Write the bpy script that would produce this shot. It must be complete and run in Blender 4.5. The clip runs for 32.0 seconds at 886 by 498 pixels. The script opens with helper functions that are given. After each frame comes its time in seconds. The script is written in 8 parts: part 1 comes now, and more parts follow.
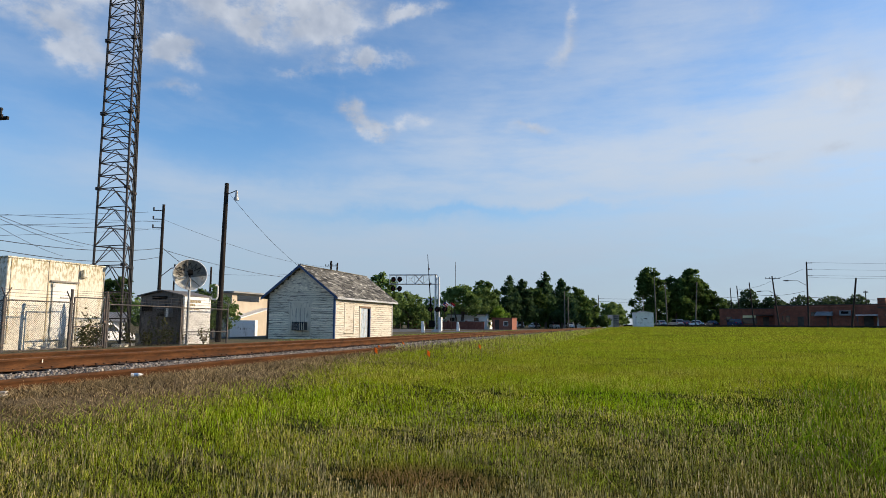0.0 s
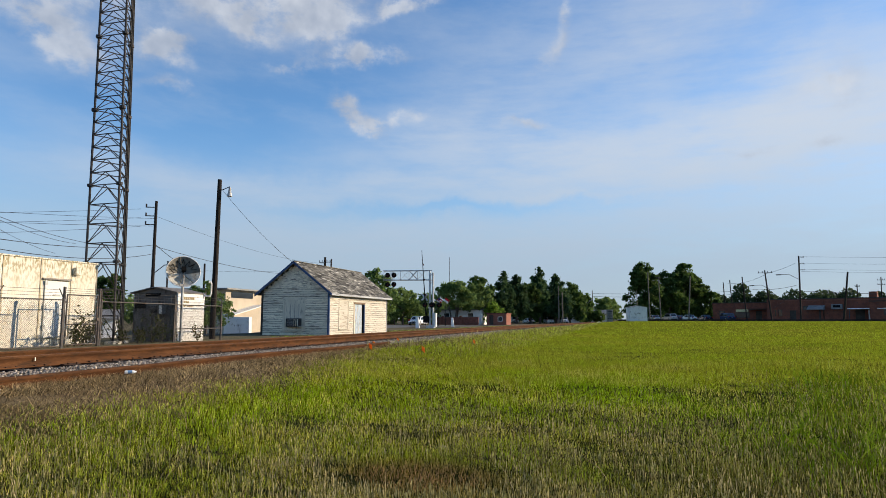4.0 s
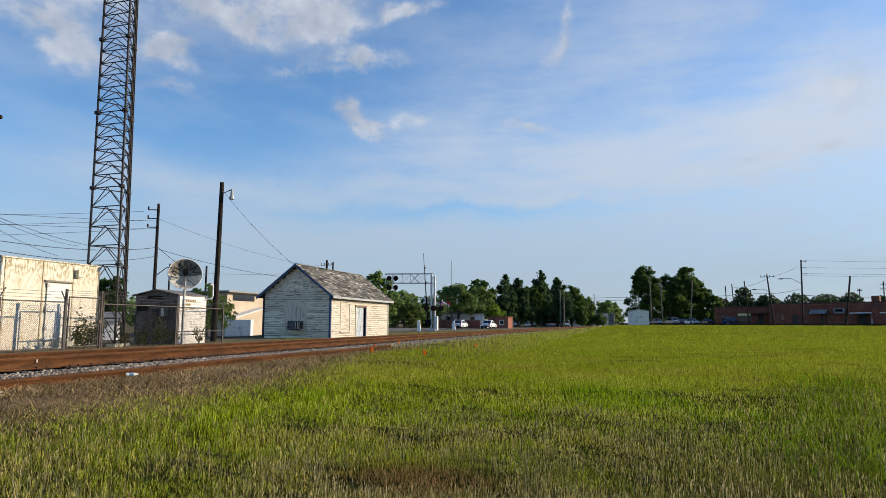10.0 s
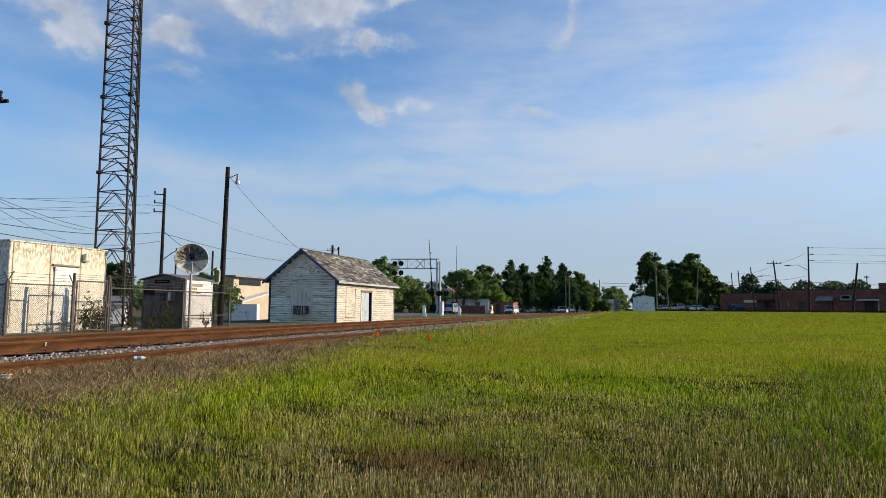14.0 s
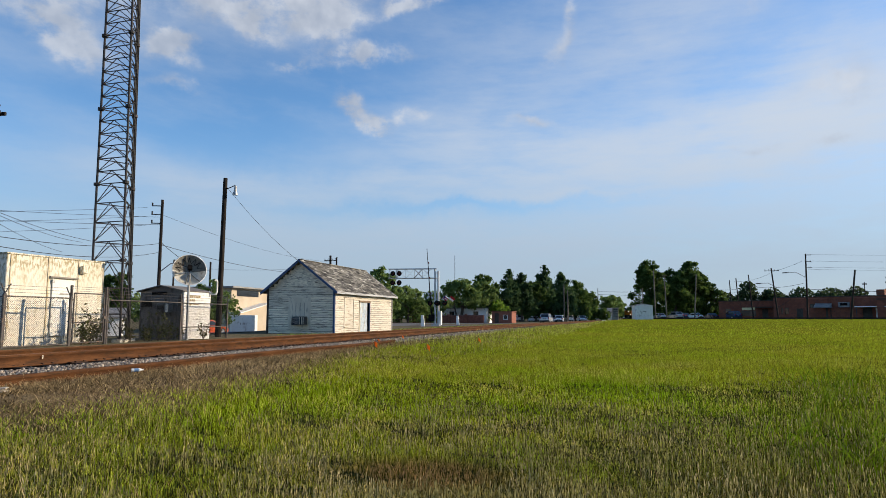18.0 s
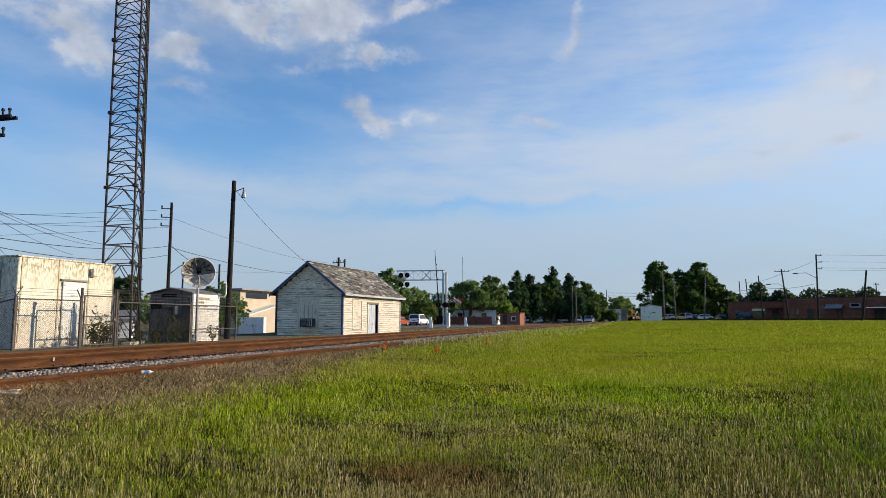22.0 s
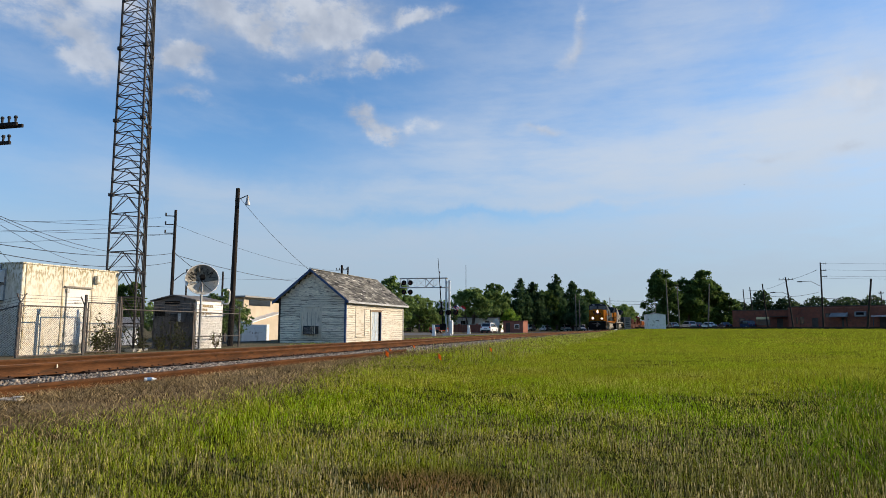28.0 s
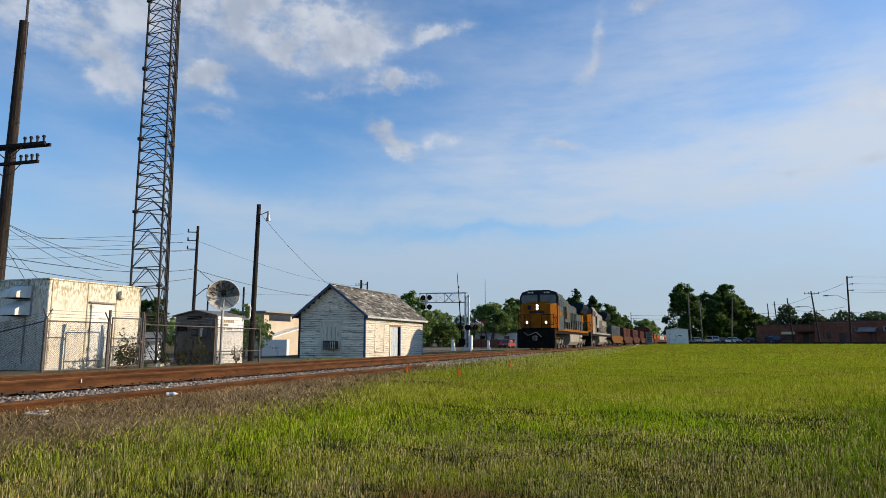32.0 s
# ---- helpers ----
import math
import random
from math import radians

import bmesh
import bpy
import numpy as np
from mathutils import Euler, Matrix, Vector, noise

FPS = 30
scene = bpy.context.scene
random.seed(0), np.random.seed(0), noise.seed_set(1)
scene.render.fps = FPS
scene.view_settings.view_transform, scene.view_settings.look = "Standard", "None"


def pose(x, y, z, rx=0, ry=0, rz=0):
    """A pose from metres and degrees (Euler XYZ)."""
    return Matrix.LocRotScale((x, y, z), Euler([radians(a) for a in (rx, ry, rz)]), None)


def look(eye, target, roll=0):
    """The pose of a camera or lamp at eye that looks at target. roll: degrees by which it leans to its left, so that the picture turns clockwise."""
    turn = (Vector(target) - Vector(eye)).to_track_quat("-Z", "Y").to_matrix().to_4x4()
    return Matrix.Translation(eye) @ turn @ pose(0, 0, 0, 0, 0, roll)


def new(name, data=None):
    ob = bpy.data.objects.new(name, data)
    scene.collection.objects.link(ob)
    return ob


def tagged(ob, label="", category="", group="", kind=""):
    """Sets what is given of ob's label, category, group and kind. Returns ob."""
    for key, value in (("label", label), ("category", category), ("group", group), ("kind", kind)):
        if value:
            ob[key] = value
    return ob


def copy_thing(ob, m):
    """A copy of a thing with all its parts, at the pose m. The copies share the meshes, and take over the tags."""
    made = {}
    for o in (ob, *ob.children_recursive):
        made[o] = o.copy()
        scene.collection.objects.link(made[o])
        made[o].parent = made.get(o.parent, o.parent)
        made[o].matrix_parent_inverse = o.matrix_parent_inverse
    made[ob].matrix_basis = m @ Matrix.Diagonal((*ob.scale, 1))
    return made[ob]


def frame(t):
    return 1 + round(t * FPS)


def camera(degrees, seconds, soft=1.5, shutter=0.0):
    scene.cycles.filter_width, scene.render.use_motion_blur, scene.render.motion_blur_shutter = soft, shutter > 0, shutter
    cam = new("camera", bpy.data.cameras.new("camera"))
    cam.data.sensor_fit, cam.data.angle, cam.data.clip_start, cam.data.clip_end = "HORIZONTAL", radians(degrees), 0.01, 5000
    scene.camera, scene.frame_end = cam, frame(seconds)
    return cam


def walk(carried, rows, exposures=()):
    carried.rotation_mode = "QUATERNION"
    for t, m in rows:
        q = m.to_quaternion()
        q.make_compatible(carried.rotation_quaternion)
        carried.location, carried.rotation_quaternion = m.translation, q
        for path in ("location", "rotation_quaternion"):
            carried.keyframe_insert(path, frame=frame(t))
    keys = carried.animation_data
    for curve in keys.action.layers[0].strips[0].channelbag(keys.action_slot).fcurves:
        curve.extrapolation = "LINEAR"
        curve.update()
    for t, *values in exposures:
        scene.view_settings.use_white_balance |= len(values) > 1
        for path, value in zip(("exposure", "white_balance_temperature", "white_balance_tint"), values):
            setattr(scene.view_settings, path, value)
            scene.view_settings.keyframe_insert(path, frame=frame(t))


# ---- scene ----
EYE = (0.0, 0.0, 1.03)


def aim(yaw, tilt, lean):
    return pose(*EYE, 90 + tilt, 0, 19.3 + yaw) @ pose(0, 0, 0, 0, 0, -lean)


cam = camera(69.48, 32.0, soft=0.8)
walk(cam, [
    (0, aim(-2.653, 6.697, -0.299)),
    (0.5, aim(-2.834, 6.531, -0.365)),
    (1, aim(-2.940, 6.349, -0.350)),
    (1.5, aim(-2.945, 6.611, -0.311)),
    (2, aim(-3.044, 6.567, -0.239)),
    (2.5, aim(-3.056, 6.410, -0.128)),
    (3, aim(-3.058, 6.467, -0.192)),
    (3.5, aim(-3.136, 6.437, -0.014)),
    (5.5, aim(-3.338, 5.949, -0.072)),
    (6, aim(-3.186, 5.934, -0.201)),
    (6.5, aim(-3.032, 6.087, 0.029)),
    (7, aim(-3.126, 6.377, 0.144)),
    (7.5, aim(-3.106, 6.604, 0.295)),
    (8, aim(-3.184, 6.748, 0.154)),
    (8.5, aim(-3.218, 6.755, 0.166)),
    (9, aim(-3.259, 6.817, -0.009)),
    (9.5, aim(-3.294, 6.730, -0.121)),
    (10, aim(-3.031, 6.599, -0.155)),
    (10.5, aim(-3.176, 6.077, -0.150)),
    (11, aim(-3.253, 6.004, -0.231)),
    (11.5, aim(-3.237, 5.722, -0.040)),
    (12, aim(-3.165, 5.407, -0.159)),
    (12.5, aim(-3.326, 5.508, 0.171)),
    (13, aim(-3.221, 5.482, 0.224)),
    (13.5, aim(-2.834, 5.444, -0.141)),
    (14, aim(-2.540, 5.288, -0.401)),
    (14.5, aim(-2.557, 5.552, 0.009)),
    (16.5, aim(-2.530, 5.954, -0.050)),
    (17, aim(-2.511, 6.186, -0.419)),
    (17.5, aim(-2.702, 6.073, -0.274)),
    (18, aim(-2.718, 6.151, 0.010)),
    (18.5, aim(-2.431, 6.180, 0.453)),
    (19, aim(-2.324, 6.363, -0.139)),
    (19.5, aim(-2.441, 6.214, 0.264)),
    (20, aim(-2.301, 6.412, 0.206)),
    (20.5, aim(-2.279, 6.358, 0.243)),
    (21, aim(-2.253, 6.323, 0.170)),
    (21.5, aim(-2.086, 6.218, 0.127)),
    (22, aim(-2.007, 6.298, 0.119)),
    (22.5, aim(-1.952, 6.195, 0.283)),
    (23, aim(-1.934, 6.258, 0.373)),
    (23.5, aim(-1.937, 6.296, 0.133)),
    (24, aim(-1.977, 6.180, 0.387)),
    (24.5, aim(-1.892, 6.297, 0.296)),
    (25, aim(-1.979, 6.569, -0.015)),
    (25.5, aim(-2.030, 6.566, 0.117)),
    (27.5, aim(-1.724, 6.747, -0.222)),
    (28, aim(-1.718, 6.983, -0.004)),
    (28.5, aim(-1.438, 7.261, 0.321)),
    (29, aim(-1.196, 7.074, 0.462)),
    (29.5, aim(-1.225, 7.489, 0.265)),
    (30, aim(-0.761, 7.548, 0.477)),
    (30.5, aim(-0.006, 7.610, -0.385)),
    (31, aim(0.040, 7.777, -0.204)),
    (31.5, aim(-0.075, 8.116, -0.016)),
    (32, aim(0.000, 8.307, -0.000)),
], exposures=((0, 0.5, 6750, 10), (32, 0.5, 6750, 10)))

# ---- light ----
SUN_AZ, SUN_EL = 60.7, 19.2
sun_way = Vector((math.sin(radians(SUN_AZ)) * math.cos(radians(SUN_EL)), math.cos(radians(SUN_AZ)) * math.cos(radians(SUN_EL)), math.sin(radians(SUN_EL))))
sun_data = bpy.data.lights.new("sun", "SUN")
sun_data.energy, sun_data.angle, sun_data.color = 4.3, radians(0.6), (1.0, 0.83, 0.62)
sun = new("sun", sun_data)
sun.matrix_world = look(sun_way * 200, (0, 0, 0))

world = bpy.data.worlds.new("sky")
scene.world = world
world.use_nodes = True


def sky_nodes(tree):
    """Evening sky with broken clouds: big soft masses up left, wisps, a milky veil towards the sun."""
    N, L = tree.nodes, tree.links
    N.clear()

    def sock(v, into):
        if isinstance(v, (int, float)):
            into.default_value = v
        else:
            L.new(v, into)

    def m(op, a, b=0.0, c=0.0, clamp=False):
        n = N.new("ShaderNodeMath")
        n.operation, n.use_clamp = op, clamp
        for k, v in enumerate((a, b, c)):
            sock(v, n.inputs[k])
        return n.outputs[0]

    def step(v, lo, hi):
        n = N.new("ShaderNodeMapRange")
        n.interpolation_type = "SMOOTHSTEP"
        sock(v, n.inputs[0])
        n.inputs[1].default_value, n.inputs[2].default_value = lo, hi
        return n.outputs[0]

    def noise_at(u, v, scale, detail=6.0, rough=0.55, z=0.0):
        c = N.new("ShaderNodeCombineXYZ")
        sock(u, c.inputs[0]), sock(v, c.inputs[1])
        c.inputs[2].default_value = z
        n = N.new("ShaderNodeTexNoise")
        n.inputs["Scale"].default_value, n.inputs["Detail"].default_value, n.inputs["Roughness"].default_value = scale, detail, rough
        L.new(c.outputs[0], n.inputs["Vector"])
        return n.outputs["Fac"]

    coord = N.new("ShaderNodeTexCoord")
    xyz = N.new("ShaderNodeSeparateXYZ")
    L.new(coord.outputs["Generated"], xyz.inputs[0])
    u0 = m("MULTIPLY", m("ARCTAN2", xyz.outputs[0], xyz.outputs[1]), 57.2958)
    v0 = m("MULTIPLY", m("ARCSINE", xyz.outputs[2]), 57.2958)
    wob = noise_at(u0, v0, 0.18, 5.0, 0.6, 3.0)
    wob2 = noise_at(u0, v0, 0.18, 5.0, 0.6, 9.0)
    u = m("ADD", u0, m("MULTIPLY", m("SUBTRACT", wob, 0.5), 5.0))
    v = m("ADD", v0, m("MULTIPLY", m("SUBTRACT", wob2, 0.5), 4.0))

    def blob(cu, cv, a, b, power, tilt=0.0):
        du, dv = m("SUBTRACT", u, cu), m("SUBTRACT", v, cv)
        ct, st = math.cos(radians(tilt)), math.sin(radians(tilt))
        p = m("DIVIDE", m("ADD", m("MULTIPLY", du, ct), m("MULTIPLY", dv, st)), a)
        q = m("DIVIDE", m("SUBTRACT", m("MULTIPLY", dv, ct), m("MULTIPLY", du, st)), b)
        r = m("ADD", m("MULTIPLY", p, p), m("MULTIPLY", q, q))
        return m("MULTIPLY", m("EXPONENT", m("MULTIPLY", r, -1.0)), power)

    def total(specs):
        out = None
        for spec in specs:
            g = blob(*spec)
            out = g if out is None else m("ADD", out, g)
        return out

    # torn, feathered cloud: the noise thins each mass out instead of cutting its edge
    fine = noise_at(m("MULTIPLY", u0, 0.62), v0, 0.55, 9.0, 0.62, 1.0)
    coarse = noise_at(m("MULTIPLY", u0, 0.7), v0, 0.16, 5.0, 0.55, 2.0)
    torn = m("ADD", m("MULTIPLY", step(fine, 0.28, 0.72), 0.95), m("MULTIPLY", step(coarse, 0.3, 0.7), 0.55))
    cloud = step(m("MULTIPLY", total(CLOUDS), torn), 0.06, 1.25)
    long = noise_at(m("MULTIPLY", u0, 0.22), v0, 0.5, 7.0, 0.6, 5.0)
    haze = noise_at(m("MULTIPLY", m("ADD", u0, m("MULTIPLY", v0, 0.6)), 0.35), v0, 0.3, 8.0, 0.6, 8.0)
    veil = m("MULTIPLY", total(VEILS), m("ADD", 0.3, m("MULTIPLY", step(long, 0.2, 0.75), 0.8)))
    veil = m("ADD", veil, m("MULTIPLY", step(haze, 0.36, 0.85), 0.2))
    veil = m("SUBTRACT", 1.0, m("EXPONENT", m("MULTIPLY", m("MAXIMUM", veil, 0.0), -1.25)), clamp=True)
    sky = N.new("ShaderNodeTexSky")
    sky.sky_type, sky.sun_disc = "NISHITA", False
    sky.sun_elevation, sky.sun_rotation = radians(SUN_EL + 2), radians(SUN_AZ)
    sky.air_density, sky.dust_density, sky.ozone_density = 1.0, 0.25, 4.5
    white = N.new("ShaderNodeMix")
    white.data_type = "RGBA"
    L.new(step(noise_at(u0, v0, 0.3, 4.0, 0.5, 7.0), 0.3, 0.7), white.inputs[0])
    white.inputs[6].default_value, white.inputs[7].default_value = (3.3, 3.75, 4.6, 1), (5.3, 5.7, 6.4, 1)
    mix = N.new("ShaderNodeMix")
    mix.data_type = "RGBA"
    L.new(m("MULTIPLY", cloud, 0.8), mix.inputs[0])
    thin = N.new("ShaderNodeMix")
    thin.data_type = "RGBA"
    L.new(m("MULTIPLY", veil, 0.92), thin.inputs[0])
    thin.inputs[7].default_value = (5.05, 5.55, 6.25, 1)
    low = N.new("ShaderNodeMix")
    low.data_type = "RGBA"
    L.new(m("MULTIPLY", step(m("MULTIPLY", v0, -1.0), -17.0, -1.0), 0.82), low.inputs[0])
    low.inputs[7].default_value = (2.75, 3.6, 4.85, 1)
    tone = N.new("ShaderNodeHueSaturation")
    tone.inputs["Saturation"].default_value, tone.inputs["Value"].default_value = 1.10, 1.52
    L.new(sky.outputs[0], tone.inputs["Color"])
    L.new(tone.outputs[0], thin.inputs[6])
    L.new(thin.outputs[2], mix.inputs[6])
    L.new(white.outputs[2], mix.inputs[7])
    back = N.new("ShaderNodeBackground")
    back.inputs[1].default_value = 0.088
    out = N.new("ShaderNodeOutputWorld")
    L.new(mix.outputs[2], low.inputs[6])
    L.new(low.outputs[2], back.inputs[0])
    L.new(back.outputs[0], out.inputs[0])


# azimuth and elevation in degrees, half sizes, strength, tilt
CLOUDS = [(-52.5, 24.6, 8.0, 3.0, 1.0, -10), (-47.6, 21.0, 3.4, 1.3, 1.0, -26), (-45.5, 27.5, 6.0, 2.4, 1.0, -5), (-36.5, 28.6, 9.0, 2.4, 1.35, -4), (-29.1, 26.4, 4.6, 1.8, 1.15, 8), (-34.2, 24.8, 3.2, 1.1, 1.15, -18), (-41.0, 22.5, 1.9, 0.8, 1.6, 4),
          (-40.4, 21.2, 2.1, 0.7, 0.9, -14), (-40.0, 19.3, 2.2, 0.5, 0.6, -8), (-23.8, 22.8, 4.6, 0.75, 1.25, 4), (-30.0, 21.8, 2.2, 0.45, 0.9, -4), (-26.2, 25.0, 2.6, 1.1, 1.2, 10), (-20.9, 26.8, 1.6, 0.7, 1.1, 20), (-17.9, 27.4, 2.4, 0.5, 0.9, 6), (-24.4, 18.8, 1.7, 1.2, 1.7, -40),
          (-22.7, 17.0, 1.6, 0.8, 1.5, -20), (-19.6, 17.8, 2.4, 0.7, 0.95, 16), (-5.2, 26.4, 0.7, 2.6, 0.95, -6), (-6.4, 22.7, 2.2, 0.9, 0.6, 38), (-0.4, 27.8, 1.9, 0.9, 1.0, 20), (10.9, 25.1, 2.2, 1.4, 0.55, 40), (-8.4, 16.9, 2.4, 0.5, 0.8, 0), (10.1, 13.6, 1.9, 0.45, 0.7, 0), (15.2, 13.2, 1.8, 0.4, 0.6, 0),
          (16.0, 17.6, 3.0, 2.2, 0.7, 20), (-45, 42, 30, 9, 1.0, 0), (40, 24, 14, 9, 0.8, 0), (-72, 24, 10, 7, 1.0, 0)]
VEILS = [(17.5, 15.4, 9.5, 4.0, 1.45, 10), (7, 13.0, 14, 3.4, 1.15, 6), (-6.6, 14.0, 13, 2.4, 0.75, 4), (13.5, 19.4, 6.5, 2.6, 0.5, 35), (-12.5, 9.9, 15, 0.6, -0.5, 1), (-26, 9.2, 8, 0.5, -0.3, 0), (-5.8, 10.8, 8.0, 0.4, 0.5, 1), (-20, 11.6, 13, 1.1, 0.5, 3),
         (-20, 6.5, 34, 2.6, 0.6, 0), (-38, 10.8, 12, 2.0, 0.5, -6), (-46, 14.5, 8, 1.3, 0.12, -14), (-17, 16.2, 8, 2.2, 0.5, 4), (-10, 21, 9, 5, 0.4, 25), (4, 23, 9, 6, 0.6, 35), (20, 5, 40, 4.0, 0.7, 0), (-52, 23, 12, 5, 0.1, 0), (-33, 27, 11, 3.5, 0.4, 0), (40, 14, 18, 10, 1.0, 0)]
sky_nodes(world.node_tree)

# ---- materials ----
MATS = {}


def surf(name, c1, c2, scale=3.0, rough=0.8, metal=0.0, bump=0.15, bscale=40.0, rand=0.0, spec=0.3, c3=None, amount=0.35, stretch=(1, 1, 1), island=0.0, through_light=0.0, lo=0.35, hi=0.65, top=None, worn=(0.52, 0.68)):
    """A worn surface: two large tones, a third as stains, fine grain and relief."""
    if name in MATS:
        return MATS[name]
    mat = bpy.data.materials.new(name)
    mat.use_nodes = True
    N, L = mat.node_tree.nodes, mat.node_tree.links
    b = N["Principled BSDF"]
    coord = N.new("ShaderNodeTexCoord")
    mapping = N.new("ShaderNodeMapping")
    mapping.inputs["Scale"].default_value = stretch
    info = N.new("ShaderNodeObjectInfo")
    L.new(coord.outputs["Object"], mapping.inputs["Vector"])
    shift = N.new("ShaderNodeVectorMath")
    shift.operation = "MULTIPLY_ADD"
    shift.inputs[1].default_value = (37.0, 53.0, 71.0)
    L.new(info.outputs["Random"], shift.inputs[0])
    L.new(mapping.outputs[0], shift.inputs[2])
    where = shift.outputs[0]

    def tex(sc, detail=5.0):
        n = N.new("ShaderNodeTexNoise")
        n.inputs["Scale"].default_value, n.inputs["Detail"].default_value, n.inputs["Roughness"].default_value = sc, detail, 0.6
        L.new(where, n.inputs["Vector"])
        return n.outputs["Fac"]

    def ramp(v, a, z):
        n = N.new("ShaderNodeMapRange")
        n.interpolation_type = "SMOOTHSTEP"
        L.new(v, n.inputs[0])
        n.inputs[1].default_value, n.inputs[2].default_value = a, z
        return n.outputs[0]

    def blend(f, a, z, mode="MIX"):
        n = N.new("ShaderNodeMix")
        n.data_type, n.blend_type = "RGBA", mode
        for v, s in ((f, n.inputs[0]), (a, n.inputs[6]), (z, n.inputs[7])):
            if isinstance(v, float):
                s.default_value = v
            elif isinstance(v, tuple):
                s.default_value = (*v, 1)
            else:
                L.new(v, s)
        return n.outputs[2]

    col = blend(ramp(tex(scale), lo, hi), c1, c2)
    if c3:
        col = blend(ramp(tex(scale * 2.7, 7.0), *worn), col, c3)
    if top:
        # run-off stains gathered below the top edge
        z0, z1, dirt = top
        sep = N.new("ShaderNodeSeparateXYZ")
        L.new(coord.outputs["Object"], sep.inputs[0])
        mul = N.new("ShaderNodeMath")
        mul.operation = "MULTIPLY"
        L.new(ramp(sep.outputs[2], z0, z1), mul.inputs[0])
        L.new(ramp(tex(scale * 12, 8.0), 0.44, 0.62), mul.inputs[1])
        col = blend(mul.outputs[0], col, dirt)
    grain = N.new("ShaderNodeMapRange")
    L.new(tex(scale * 14), grain.inputs[0])
    grain.inputs[3].default_value, grain.inputs[4].default_value = 1 - amount, 1 + amount
    hsv = N.new("ShaderNodeHueSaturation")
    L.new(col, hsv.inputs["Color"])
    val = grain.outputs[0]
    for source, much in ((info.outputs["Random"], rand), (None, island)):
        if much:
            if source is None:
                source = N.new("ShaderNodeNewGeometry").outputs["Random Per Island"]
            r = N.new("ShaderNodeMapRange")
            L.new(source, r.inputs[0])
            r.inputs[3].default_value, r.inputs[4].default_value = 1 - much, 1 + much
            k = N.new("ShaderNodeMath")
            k.operation = "MULTIPLY"
            L.new(val, k.inputs[0]), L.new(r.outputs[0], k.inputs[1])
            val = k.outputs[0]
    L.new(val, hsv.inputs["Value"])
    L.new(hsv.outputs[0], b.inputs["Base Color"])
    b.inputs["Roughness"].default_value, b.inputs["Metallic"].default_value = rough, metal
    b.inputs["Specular IOR Level"].default_value = spec
    if bump:
        bp = N.new("ShaderNodeBump")
        bp.inputs["Strength"].default_value, bp.inputs["Distance"].default_value = bump, 0.02
        L.new(tex(bscale, 6.0), bp.inputs["Height"])
        L.new(bp.outputs[0], b.inputs["Normal"])
    if through_light:
        t = N.new("ShaderNodeBsdfTranslucent")
        L.new(hsv.outputs[0], t.inputs["Color"])
        mx = N.new("ShaderNodeMixShader")
        mx.inputs[0].default_value = through_light
        L.new(b.outputs[0], mx.inputs[1]), L.new(t.outputs[0], mx.inputs[2])
        L.new(mx.outputs[0], N["Material Output"].inputs["Surface"])
    MATS[name] = mat
    return mat


def glow(name, colour, strength):
    mat = bpy.data.materials.new(name)
    mat.use_nodes = True
    b = mat.node_tree.nodes["Principled BSDF"]
    b.inputs["Base Color"].default_value = (*colour, 1)
    b.inputs["Emission Color"].default_value = (*colour, 1)
    b.inputs["Emission Strength"].default_value = strength
    return mat


def glass(name, colour=(0.02, 0.025, 0.03), rough=0.06):
    return surf(name, colour, tuple(c * 1.4 for c in colour), 2.0, rough, 0.0, 0.0, spec=0.6, amount=0.1)


# ---- building helpers ----
def part(name, bm, material, parent=None, label=""):
    mesh = bpy.data.meshes.new(name)
    bm.to_mesh(mesh)
    bm.free()
    mesh.materials.append(material)
    ob = new(name, mesh)
    ob.parent = parent
    if label:
        ob["label"] = label
    return ob


def piece(name, mesh, parent, m):
    ob = new(name, mesh)
    ob.parent = parent
    ob.matrix_basis = m
    return ob


def thing(name, m, label, category, group="", kind=""):
    ob = new(name)
    ob.empty_display_size = 0.2
    ob.matrix_basis = m
    return tagged(ob, label, category, group, kind)


def box(bm, cx, cy, cz, sx, sy, sz, m=None, bevel=0.0):
    t = Matrix.Translation((cx, cy, cz))
    if m is not None:
        t = m @ t
    r = bmesh.ops.create_cube(bm, size=1.0, matrix=t @ Matrix.Diagonal((sx, sy, sz, 1)))
    if bevel:
        edges = {e for v in r["verts"] for e in v.link_edges}
        bmesh.ops.bevel(bm, geom=list(edges), offset=bevel, segments=1, affect="EDGES", profile=0.5)
    return bm


def rod(bm, a, b, r0, r1=None, seg=8):
    a, b = Vector(a), Vector(b)
    d = b - a
    if d.length < 1e-6:
        return bm
    m = Matrix.Translation((a + b) / 2) @ d.to_track_quat("Z", "Y").to_matrix().to_4x4()
    bmesh.ops.create_cone(bm, cap_ends=True, segments=seg, radius1=r0, radius2=r0 if r1 is None else r1, depth=d.length, matrix=m)
    return bm


def prism(bm, outline, axis, lo, hi):
    """An outline of (a, b) pairs pushed along x, y or z."""
    def at(p, k):
        a, b = p
        return {"x": (k, a, b), "y": (a, k, b), "z": (a, b, k)}[axis]
    v0 = [bm.verts.new(at(p, lo)) for p in outline]
    v1 = [bm.verts.new(at(p, hi)) for p in outline]
    n = len(outline)
    faces = [bm.faces.new(v0), bm.faces.new(v1)] + [bm.faces.new((v0[i], v0[(i + 1) % n], v1[(i + 1) % n], v1[i])) for i in range(n)]
    bmesh.ops.recalc_face_normals(bm, faces=faces)
    return bm


def nb():
    return bmesh.new()


def mesh_of(name, bm, material):
    me = bpy.data.meshes.new(name)
    bm.to_mesh(me)
    bm.free()
    me.materials.append(material)
    return me


